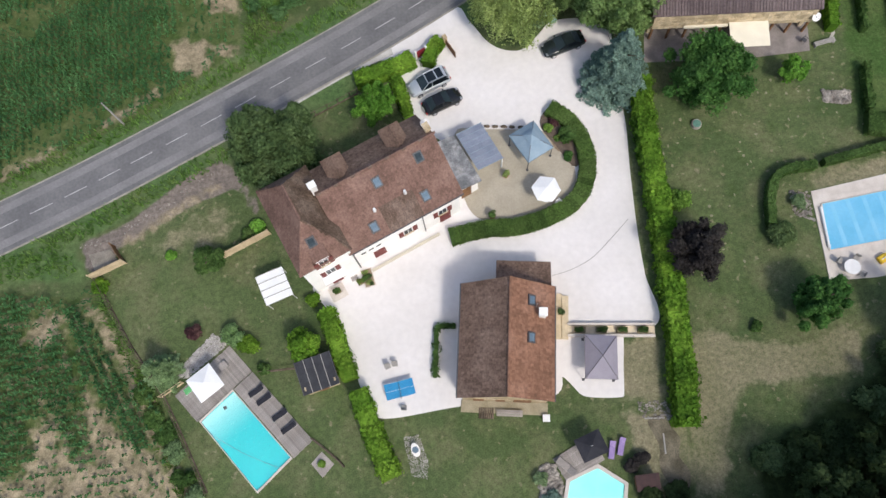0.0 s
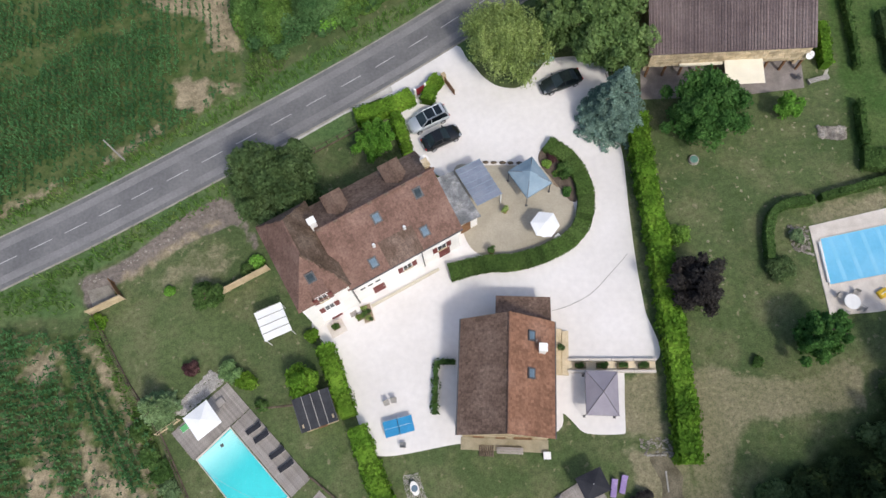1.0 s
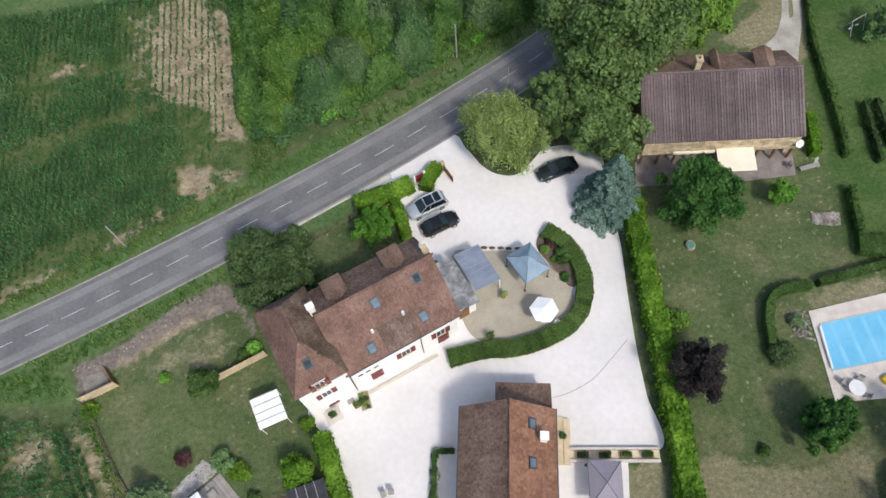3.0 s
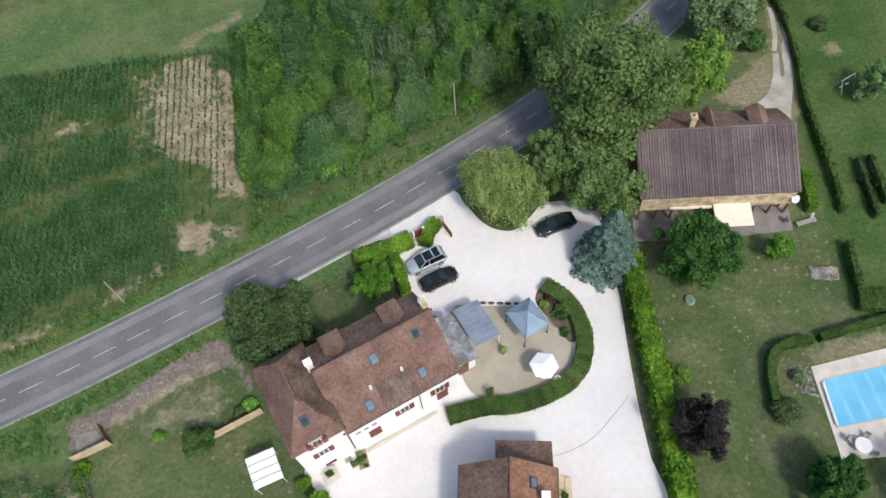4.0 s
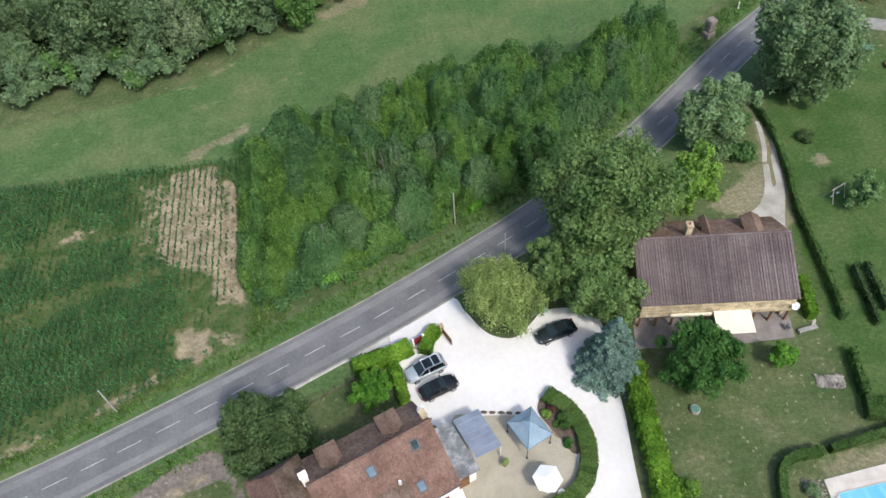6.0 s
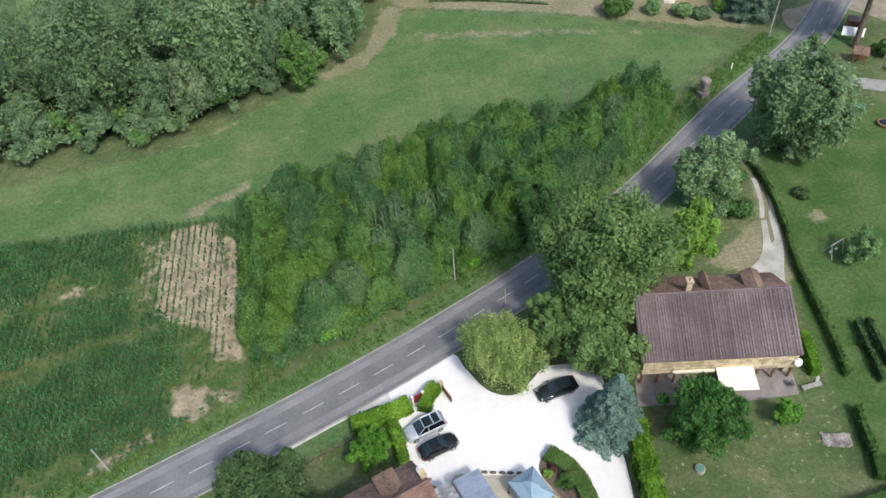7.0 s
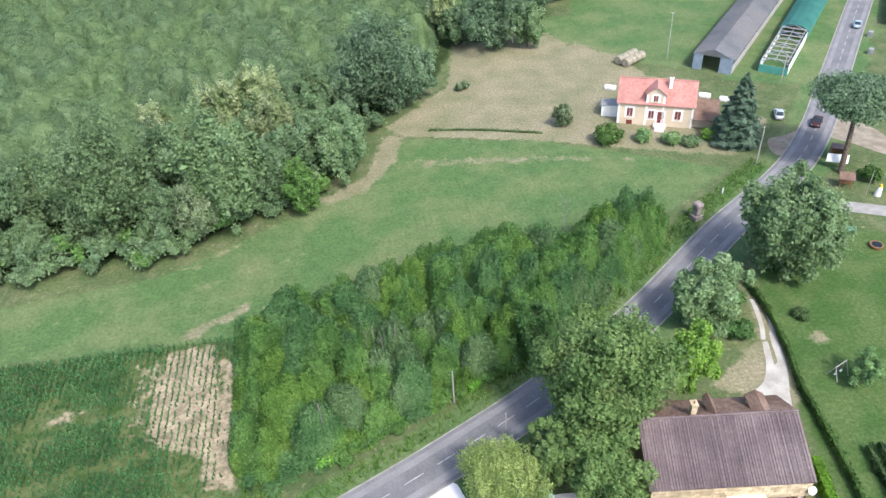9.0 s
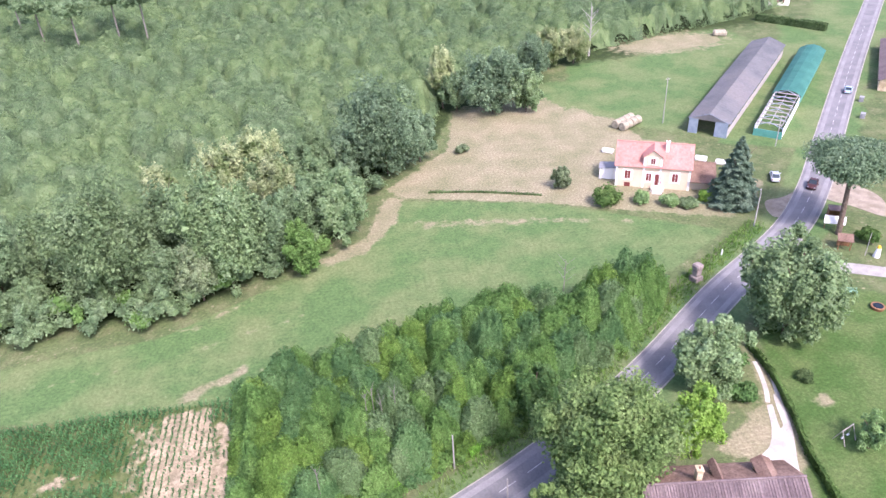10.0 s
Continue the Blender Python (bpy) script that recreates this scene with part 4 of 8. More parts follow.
def canopy(name, label, poly, spacing, height, dome, leaves, size, mats, shares, seed, clip=None, brim=3.0, patch=0.06, lumps=(0.6, 0.8, 0.3), curve=1.3, wild=0.5, sunk=0.95):
    """A closed wood seen from above: one uneven surface of domed crowns, clothed in loose leaves, each crown of one kind."""
    rng = np.random.default_rng(seed)
    p = np.array(poly, float)
    lo, hi = p.min(0) - spacing, p.max(0) + spacing
    nx, ny = int((hi[0] - lo[0]) / spacing) + 2, int((hi[1] - lo[1]) / spacing) + 2
    jx, jy = rng.uniform(0.08, 0.92, (nx, ny)), rng.uniform(0.08, 0.92, (nx, ny))
    tall, wide = rng.uniform(-1, 1, (nx, ny)), rng.uniform(0.8, 1.25, (nx, ny))
    gx, gy = np.meshgrid(np.arange(nx), np.arange(ny), indexing="ij")
    field = 0.5 + 0.32 * value_noise(gx * spacing * patch, gy * spacing * patch, seed + 3) + 0.42 * rng.uniform(-1, 1, (nx, ny))
    kinds = np.searchsorted(np.cumsum(shares), np.clip(np.argsort(np.argsort(field.ravel())) / field.size, 0, 0.9999)).reshape(nx, ny)

    def top(x, y):
        u, v = (x - lo[0]) / spacing, (y - lo[1]) / spacing
        i, j = np.clip(np.floor(u).astype(int), 1, nx - 2), np.clip(np.floor(v).astype(int), 1, ny - 2)
        best, kind = np.full(x.shape, -1e9), np.zeros(x.shape, int)
        for a in (-1, 0, 1):
            for b in (-1, 0, 1):
                ia, jb = i + a, j + b
                d2 = ((u - ia - jx[ia, jb]) ** 2 + (v - jb - jy[ia, jb]) ** 2) / wide[ia, jb]
                h = height[0] + height[1] * tall[ia, jb] - dome * d2 ** curve
                kind = np.where(h > best, kinds[ia, jb], kind)
                best = np.maximum(best, h)
        best += height[2] * value_noise(x * 0.045, y * 0.045, seed) + lumps[0] * value_noise(x * lumps[1], y * lumps[1], seed + 1) + lumps[2] * value_noise(x * 2.1, y * 2.1, seed + 2)
        d = inside(x, y, poly) + 1.1 * value_noise(x * 0.45, y * 0.45, seed + 5)
        return np.maximum(best * np.clip(0.18 + d / brim, 0.05, 1) ** 0.6, 0.2), kind

    n = leaves * 8
    x, y = rng.uniform(lo[0], hi[0], n), rng.uniform(lo[1], hi[1], n)
    ok = inside(x, y, poly) > -0.9
    if clip:
        ok &= clip(x, y)
    x, y = x[ok][:leaves * 3], y[ok][:leaves * 3]
    e = 0.3
    z, kind = top(x, y)
    zx, zy = (top(x + e, y)[0] - z) / e, (top(x, y + e)[0] - z) / e
    steep = np.sqrt(1 + zx ** 2 + zy ** 2)
    keep = rng.random(len(x)) < np.clip(steep / 3.0, 0.3, 1)
    x, y, z, kind, zx, zy, steep = (q[keep][:leaves] for q in (x, y, z, kind, zx, zy, steep))
    out = np.c_[-zx, -zy, np.ones(len(x))] / steep[:, None]
    depth = np.minimum(rng.uniform(-0.55, 0.3, len(x)) * np.clip(steep, 1, 2.5), 0.6)
    pos = np.c_[x, y, z + depth]
    pos[:, 2] = np.maximum(pos[:, 2] - rng.uniform(0, 1, len(x)) ** 2 * np.minimum(steep - 1, 2.0), 0.15)
    grow = 1 + 0.0016 * np.hypot(x, y)
    tris = leaf_blades(rng, pos, out, size * grow[:, None], 0.2, wild, 0.3)
    step = spacing / 5
    ax, ay = np.meshgrid(np.arange(lo[0], hi[0], step), np.arange(lo[1], hi[1], step), indexing="ij")
    az, ak = top(ax, ay)
    az = np.maximum(az - sunk, 0.02)
    mid = (ax[:-1, :-1] + step / 2, ay[:-1, :-1] + step / 2)
    use = inside(*mid, poly) > 0.2
    if clip:
        use &= clip(*mid)
    g = np.stack([ax, ay, az], -1)
    sheet = np.stack([g[:-1, :-1], g[1:, :-1], g[1:, 1:], g[:-1, 1:]], 2)[use]
    ob = new(name, leafage(name, tris, sheet, list(mats), np.r_[kind, ak[:-1, :-1][use]]))
    return tagged(ob, label, "woodland", kind="stuff")


canopy("thicket", "dense green thicket of young trees above the road", THICKET, 3.2, (7.0, 1.4, 1.0), 6.5, 260000, 0.145, (LEAF_THICK_DARK, LEAF_THICK, LEAF_THICK_YELLOW, LEAF_THICK_GREY), (0.32, 0.42, 0.14, 0.12), 41, patch=0.09, lumps=(0.95, 0.62, 0.4))
tree("green tree between thicket and oak", 20.5, 63.6, 9, 3.6, 3.6, LEAF_WOOD, 39, 60, 110, 0.2, 0.05, feathery=True)
canopy("far_wood", "broad-leaved coppice wood behind the meadow", [(-60, 112), (-30, 108), (-6, 122), (6, 138), (22, 154), (28, 172), (70, 198), (125, 213), (260, 262), (250, 330), (-20, 400), (-150, 380), (-120, 160)],
       6.2, (8.2, 0.9, 2.0), 15.0, 560000, 0.17, (LEAF_EDGE, LEAF_FOREST, LEAF_COPPICE, LEAF_CHESTNUT), (0.1, 0.42, 0.4, 0.08), 43, clip=lambda x, y: (x > -0.34 * y - 24) & (y < 286 - 0.41 * x), patch=0.02, lumps=(0.4, 0.7, 0.25), curve=1.4, wild=0.35, sunk=1.3)
wood("thicket_edge", "brambles and bushes along the foot of the thicket", [(-17, 52), (-12, 50), (-3, 52.6), (8.4, 57.6), (19, 61.8), (30, 68), (29, 70), (18, 65), (7, 61), (-4, 56.5), (-14, 55.5)], 1.7, (1.2, 2.4), (0.9, 1.5), 130, 0.16, (LEAF_THICK, LEAF_BRIGHT, LEAF_THICK_DARK), 45, (0.55, 0.15, 0.3), 4)
wood("wood_edge", "leafy bushes along the wood's edge", [(-60, 94.4), (-28, 95), (-14, 104), (-1, 111.6), (6, 124), (10, 132), (4, 131), (-9, 116), (-22, 105), (-40, 102), (-66, 101)], 2.2, (3.5, 7), (1.4, 2.2), 170, 0.24, (LEAF_EDGE, LEAF_CHESTNUT, LEAF_GREY, LEAF_YOUNG), 44, (0.45, 0.32, 0.2, 0.03), 4)
rng = np.random.default_rng(5)
EDGE_TREES = [(-62, 103, 12, 5, 0), (-56, 101, 9, 4, 0), (-50, 102, 8, 3.8, 5), (-43, 106, 17, 5.5, 1), (-37, 103.6, 22, 8.6, 1), (-29.5, 101.5, 12, 4.2, 0), (-24, 101, 11, 4.4, 6), (-19.4, 103.5, 21, 7.8, 1),
              (-12.5, 106.5, 14, 4.8, 0), (-7.6, 105.2, 10, 3.7, 3), (-0.2, 113.6, 15, 6.1, 5), (-14, 128, 19, 5.5, 2), (-4, 133, 14, 4.6, 5), (-20.5, 124, 18.5, 5.2, 2), (-11, 119.5, 16, 5.2, 2),
              (-30, 119, 18.5, 4.6, 2), (-5, 124, 13, 5.2, 5), (-7.4, 115.4, 13, 4.6, 0), (-39, 113, 16, 6, 0), (-48, 111, 15, 6, 1), (-29, 112, 17, 5.5, 0), (10.6, 137.4, 21.5, 9.2, 4), (18.2, 141.5, 12, 4.6, 4),
              (2.6, 135.5, 12, 4.6, 4), (28.5, 170, 17, 3.8, 2), (39.6, 163, 17, 8.4, 4), (47.6, 161.5, 12, 4.6, 1), (62, 189, 13, 5.2, 2), (70, 191, 11, 4.6, 2),
              (56, 183, 13, 5, 4), (-58, 112, 14, 6, 0)]
EDGE_KINDS = [(LEAF_EDGE, "broad green tree at the wood's edge"), (LEAF_GREY, "tall grey-green tree at the wood's edge"), (BLOSSOM, "chestnut tree with cream blossom in the wood"),
              (LEAF_YOUNG, "light yellow-green tree at the wood's edge"), (LEAF_BLUE, "tall dark blue-green tree at the wood's edge"), (LEAF_FOREST, "rounded olive-green tree at the wood's edge"),
              (LEAF_ASH, "pale brownish thin-leaved tree at the wood's edge")]
for i, (x, y, h, r, kd) in enumerate(EDGE_TREES):
    tree(EDGE_KINDS[kd][1], x, y, h, r, r, EDGE_KINDS[kd][0], 100 + i, 90 if r < 7 else 200, 66, 0.26, 0.0, feathery=True)
for i, (x, y, h, r) in enumerate(((-15.5, 124.5, 13, 4.5), (-23.5, 119, 13, 4.5), (-10, 127, 14, 4.5), (31.5, 167, 12, 4))):
    tree(EDGE_KINDS[0][1], x, y, h, r, r, LEAF_CHESTNUT, 160 + i, 80, 70, 0.3, 0.0, feathery=True)


# ---- maize ----
def maize(name, label, poly, holes, turn, gap, step, seed, sparse=()):
    rng = np.random.default_rng(seed)
    p = np.array(poly, float)
    c, s = math.cos(radians(turn)), math.sin(radians(turn))
    mid, reach = p.mean(0), np.linalg.norm(p - p.mean(0), axis=1).max()
    a, b = np.meshgrid(np.arange(-reach, reach, gap), np.arange(-reach, reach, step), indexing="ij")
    a, b = a.ravel() + rng.normal(0, 0.05, a.size), b.ravel() + rng.uniform(-0.12, 0.12, b.size)
    x, y = mid[0] + a * c - b * s, mid[1] + a * s + b * c
    ok = (inside(x, y, poly) > 0.3) & (x > -62) & (y > -12)
    x, y = x[ok], y[ok]
    thin = np.ones(len(x))
    for h, left in holes:
        thin = np.where(inside(x, y, h) > rng.normal(-0.2, 0.5, len(x)), np.minimum(left, thin), thin)
    wave = np.array([noise.noise((u * 0.11, v * 0.11, seed)) for u, v in zip(x, y)])
    thin = np.where(wave > 0.32, thin * 0.55, thin)
    ok = rng.random(len(x)) < thin
    x, y = x[ok], y[ok]
    n, per = len(x), 5
    base = np.repeat(np.c_[x, y], per, 0)
    ang = rng.uniform(0, 2 * math.pi, n * per)
    size = np.repeat(np.clip(1 - 0.5 * np.maximum(0, wave[ok]), 0.5, 1) * rng.uniform(0.8, 1.15, n), per)
    size *= np.repeat(np.where(thin[ok] == 0.88, 0.42, np.where(thin[ok] < 0.9, 0.6, 1.0)), per)
    z = np.tile(np.linspace(0.35, 1.15, per), n) * size
    d = np.c_[np.cos(ang), np.sin(ang)]
    w = np.c_[-d[:, 1], d[:, 0]] * 0.075
    ln = (0.37 * size)[:, None]
    root = np.c_[base, z]
    midp = np.c_[base + d * ln * 0.6, z + 0.22 * size]
    tip = np.c_[base + d * ln * 1.15, z + 0.02]
    w3 = np.c_[w, np.zeros(len(w))]
    v = np.concatenate([np.stack([root - w3 * 0.6, root + w3 * 0.6, midp + w3, midp - w3], 1), np.stack([midp - w3, midp + w3, tip + w3 * 0.15, tip - w3 * 0.15], 1)])
    return tagged(new(name, quads(name, v, MAIZE)), label, "crop", kind="stuff")


HEADLAND = [(-38.9, 21.6), (-35.8, 21.8), (-33.5, 17.9), (-32.4, 14.5), (-31, 11.4), (-29.5, 7.9), (-26.6, 1), (-29, 0), (-32.8, 8.2), (-34.7, 11.1), (-36.3, 13.9), (-37.8, 18.7)]
BAND = [(-45.6, 55), (-39.4, 56.3), (-34, 57.7), (-27.5, 58.7), (-27.6, 57.6), (-34, 56.2), (-39.6, 54.7), (-45.6, 53)]
BAND_LOW = [(-60, 63.4), (-41.3, 66.2), (-30.6, 66.4), (-30.6, 65), (-40, 64.6), (-60, 61.6)]
maize("maize_field", "dark green maize in rows with bare gaps", FIELD_A, [(BARE_A, 0.88), (BARE_STRIP, 0.03), (HALF_BARE, 0.6), (BAND, 0.25), (BAND_LOW, 0.25), *[(q, 0.04) for q in BARE_PATCHES]], -2, 0.8, 0.3, 51)
maize("maize_field", "maize in rows, thin and patchy near the gardens", FIELD_B, [(BARE_PATCHES[3], 0.05), (BARE_PATCHES[6], 0.5), (BARE_PATCHES[7], 0.06), (HEADLAND, 0.02)], 88, 0.8, 0.33, 52)
maize("maize_headland", "strip of maize in rows along the garden fence", HEADLAND, [(BARE_PATCHES[6], 0.4), (BARE_PATCHES[7], 0.06)], 20.5, 0.8, 0.28, 53)


# ---- tall grass on the verges ----
def tall_grass(name, label, polys, per_metre, h, seed):
    """Loose blades in tufts over polygons of the plan."""
    rng = np.random.default_rng(seed)
    spots = []
    for poly in polys:
        p = np.array(poly, float)
        lo, hi = p.min(0), p.max(0)
        q = rng.uniform(lo, hi, (int(np.prod(hi - lo) * per_metre), 2))
        spots.append(q[inside(q[:, 0], q[:, 1], poly) > rng.uniform(0, 0.6, len(q))])
    q = np.repeat(np.concatenate(spots), 4, 0)
    n = len(q)
    a = rng.uniform(0, 2 * math.pi, n)
    d = np.c_[np.cos(a), np.sin(a)]
    w = np.c_[-d[:, 1], d[:, 0], np.zeros(n)] * rng.uniform(0.03, 0.07, (n, 1))
    t = rng.uniform(0.5, 1.3, (n, 1)) * h
    root = np.c_[q + d * 0.04, np.zeros(n)]
    tip = root + np.c_[d * t * rng.uniform(0.3, 0.9, (n, 1)), t]
    return tagged(new(name, quads(name, np.stack([root - w, root + w, tip + w * 0.4, tip - w * 0.4], 1), GRASS_BLADE)), label, "grass", kind="stuff")


GRASS_BLADE = foliage("grass_blades", (0.075, 0.13, 0.03), (0.105, 0.165, 0.042), (0.145, 0.18, 0.058))


def beside(line, a, b):
    """The outline of a band from a to b metres left of a line of the plan."""
    p = smooth_line(line, 3.0)
    t = np.gradient(p, axis=0)
    t /= np.linalg.norm(t, axis=1)[:, None]
    m = np.c_[-t[:, 1], t[:, 0]]
    return [*(p + m * a), *(p + m * b)[::-1]]


tall_grass("verge_grass", "tall uncut grass along both sides of the road",
           [beside(ROAD_LINE[2:10], 3.1, 5.6), beside(ROAD_LINE[3:7], -5.4, -3.1), beside(ROAD_LINE[9:15], 3.1, 7), [(-60, 24.6), (-44, 28.4), (-37.4, 27.6), (-36, 24.6), (-44, 25), (-60, 20.4)]], 9, 0.4, 91)
tall_grass("weeds", "straggling weeds between maize, fence and lawn", [[(-35.4, 23), (-34, 22.6), (-29.6, 12), (-26.6, 1), (-24.5, -8), (-26, -8), (-28.4, 2), (-31.2, 11)], [(-17.4, 46), (-13, 48), (-11, 51), (-17, 54)],
           [(-18, 55), (-16.4, 55), (-16.6, 79), (-18.4, 79)]], 12, 0.45, 92)


# ---- buildings ----
def slab_roof(points, thick=0.12):
    """A sloping roof sheet over its corners, with thickness."""
    bm = bmesh.new()
    hi = [bm.verts.new(p) for p in points]
    lo = [bm.verts.new((p[0], p[1], p[2] - thick)) for p in points]
    n = len(points)
    bm.faces.new(hi), bm.faces.new(lo[::-1])
    for i in range(n):
        bm.faces.new((hi[i], lo[i], lo[(i + 1) % n], hi[(i + 1) % n]))
    bmesh.ops.recalc_face_normals(bm, faces=bm.faces[:])
    return bm


def tiled(name, parent, corner, along, up, mat, seed, keep=None, size=(0.25, 0.34), outline=None, label=""):
    """A roof slope: a sheet and its overlapping tiles."""
    c, a, b = Vector(corner), Vector(along), Vector(up)
    outline = outline or ((0, 0), (1, 0), (1, 1), (0, 1))
    sheet = part(name, slab_roof([c + a * u + b * v for u, v in outline]), mat, parent, label)
    poly = [(u, v) for u, v in outline]
    rng = np.random.default_rng(seed)
    k = (lambda u, v: inside(u, v, poly) > 0) if len(outline) != 4 or outline != ((0, 0), (1, 0), (1, 1), (0, 1)) else None
    t = new("tiles", tiles_mesh([tile_field(c, a, b, size, rng, k)], mat))
    t.parent = sheet
    tagged(t, kind="stuff")
    return sheet


def opening(parent, x, y, z, w, h, face, name="window", shutters=None, frame=WHITE_PAINT, pane=GLASS, swing=True):
    """A window or door on an outer wall face; face: degrees of its outward turn (0 looks to -y)."""
    ob = part(name, boxed(-w / 2, -0.03, 0, w / 2, 0.05, h), frame, parent, at=pose(x, y, z, 0, 0, face))
    part("pane", boxed(-w / 2 + 0.07, -0.045, 0.07, -0.03, -0.032, h - 0.07), pane, ob)
    part("pane", boxed(0.03, -0.045, 0.07, w / 2 - 0.07, -0.032, h - 0.07), pane, ob)
    part("sill", boxed(-w / 2 - 0.06, -0.12, -0.08, w / 2 + 0.06, 0, 0), STONE, ob)
    if shutters:
        for s in (-1, 1):
            x0 = s * (w / 2 + 0.04)
            part("shutter", boxed(min(x0, x0 + s * w / 2), -0.09, -0.02, max(x0, x0 + s * w / 2), -0.035, h + 0.02), shutters, ob)
    return ob


def skylight(parent, m, w=0.8, h=1.0, pane=SKY_GLASS):
    ob = part("skylight", boxed(-w / 2, -h / 2, -0.05, w / 2, h / 2, 0.1), FRAME_GREY, parent, at=m)
    part("pane", boxed(-w / 2 + 0.14, -h / 2 + 0.14, 0.09, w / 2 - 0.14, h / 2 - 0.14, 0.112), pane, ob)
    return ob


def chimney(parent, x, y, z0, z1, w=0.6, d=0.6, mat=WHITE_WALL, pots=1):
    ob = part("chimney", boxed(x - w / 2, y - d / 2, z0, x + w / 2, y + d / 2, z1), mat, parent)
    part("cap", boxed(x - w / 2 - 0.08, y - d / 2 - 0.08, z1, x + w / 2 + 0.08, y + d / 2 + 0.08, z1 + 0.1), WHITE_WALL if mat is WHITE_WALL else STONE, ob)
    for i in range(pots):
        part("pot", rod(bmesh.new(), (x + (i - (pots - 1) / 2) * 0.3, y, z1 + 0.1), (x + (i - (pots - 1) / 2) * 0.3, y, z1 + 0.45), 0.12, 0.1), TILE_ORANGE, ob)
    return ob


def gable_wall(x, y0, y1, ridge_y, eave, top, thick=0.35):
    """An end wall in the y-z plane at x, pointed under the ridge."""
    bm = bmesh.new()
    out = [(y0, 0), (y1, 0), (y1, eave), (ridge_y, top), (y0, eave)]
    a = [bm.verts.new((x, y, z)) for y, z in out]
    b = [bm.verts.new((x + thick, y, z)) for y, z in out]
    bm.faces.new(a[::-1]), bm.faces.new(b)
    for i in range(5):
        bm.faces.new((a[i], a[(i + 1) % 5], b[(i + 1) % 5], b[i]))
    bmesh.ops.recalc_face_normals(bm, faces=bm.faces[:])
    return bm


def main_house():
    """The long white house: local x runs along the front, y to the back."""
    h = thing("house", "long white rendered farmhouse with red-brown tiled roofs", "house", pose(-12.9, 18.2, 0, 0, 0, 19))
    E, R = 5.8, 8.9
    # main range
    part("wall", boxed(4.9, 0.35, 0, 16.3, 0.7, E), WHITE_WALL, h)
    part("wall", boxed(4.9, 8.6, 0, 16.3, 8.95, E), WHITE_WALL, h)
    part("wall", gable_wall(15.95, 0.7, 8.6, 5.3, E + 0.1, R - 0.15), WHITE_WALL, h)
    tiled("roof", h, (4.6, -0.05, E - 0.1), (12.0, 0, 0), (0, 5.35, R - E + 0.1), TILE_RED, 1, label="weathered red-brown clay tile slope")
    tiled("roof", h, (16.6, 9.3, E - 0.1), (-12.0, 0, 0), (0, -4.0, R - E + 0.1), TILE_DARK, 2, label="dark brown clay tile slope")
    part("gutter", rod(bmesh.new(), (4.9, -0.1, E - 0.16), (16.6, -0.1, E - 0.16), 0.07), FRAME_GREY, h)
    # the older brown patch of tiles on the front slope
    up = (Vector((0, 5.35, R - E + 0.1)))
    pc = Vector((9.0, -0.05, E - 0.1)) + up * 0.005 + Vector((0, -0.02, 0.05))
    t = new("tiles", tiles_mesh([tile_field(pc, (3.5, 0, 0), up * 0.42, (0.25, 0.34), np.random.default_rng(9))], TILE_OLD))
    t.parent = h
    tagged(t, "patch of older dark tiles", kind="stuff")
    # wing, one storey taller than the main range
    EW, RW, D = 7.2, 10.1, 9.2
    part("wall", boxed(0.15, 0.1, 0, 4.85, 0.45, EW), WHITE_WALL, h)
    part("wall", boxed(0.15, 0.45, 0, 0.5, D - 0.4, EW), WHITE_WALL, h)
    part("wall", boxed(4.5, 0.45, 0, 4.85, D - 0.4, EW), WHITE_WALL, h)
    part("wall", boxed(0.15, D - 0.4, 0, 4.85, D - 0.05, EW), WHITE_WALL, h)
    W, L = 5.2, D + 0.2
    z0, dz = EW - 0.08, RW - EW + 0.1
    fx, bx = 3.6 / L, 7.3 / L
    tiled("roof", h, (-0.1, D + 0.1, z0), (0, -L, 0), (W / 2, 0, dz), TILE_RED, 3, outline=((0, 0), (1, 0), (1 - fx, 1), (1 - bx, 1)), label="red-brown tiled hip of the wing")
    tiled("roof", h, (W - 0.1, -0.1, z0), (0, L, 0), (-W / 2, 0, dz), TILE_MOSS, 4, outline=((0, 0), (1, 0), (bx, 1), (fx, 1)), label="brown tiled slope of the wing")
    tiled("roof", h, (-0.1, -0.1, z0), (W, 0, 0), (0, 3.6, dz), TILE_RED, 5, outline=((0, 0), (1, 0), (0.5, 1)), label="red-brown tiled front hip")
    tiled("roof", h, (W - 0.1, D + 0.1, z0), (-W, 0, 0), (0, -2.1, dz), TILE_DARK, 6, outline=((0, 0), (1, 0), (0.5, 1)), label="dark tiled back hip")
    part("ridge", rod(bmesh.new(), (2.5, 3.5, RW + 0.04), (2.5, 7.2, RW + 0.04), 0.12), TILE_RED, h)
    part("hip_ridge", rod(bmesh.new(), (-0.1, -0.1, EW - 0.05), (2.5, 3.5, RW + 0.04), 0.07), TILE_RED, h)
    for i in range(15):
        k0, k1 = i / 15, (i + 1.12) / 15
        sag = lambda k: 0.16 * math.sin(math.pi * k)
        p0, p1 = ((5.1 - 2.6 * k, -0.1 + 3.6 * k + sag(k), EW - 0.02 + (RW - EW + 0.1) * k - sag(k)) for k in (k0, min(1, k1)))
        part("hip_tile", rod(bmesh.new(), p0, p1, 0.14, 0.11, 7), TILE_MOSS if i % 3 else TILE_OLD, h)
    for i in range(28):
        x = 4.7 + i * 0.43
        part("ridge_tile", rod(bmesh.new(), (x, 5.3, R + 0.03), (x + 0.45, 5.3, R + 0.03), 0.15, 0.13, 7), TILE_RED if i % 4 else TILE_OLD, h)
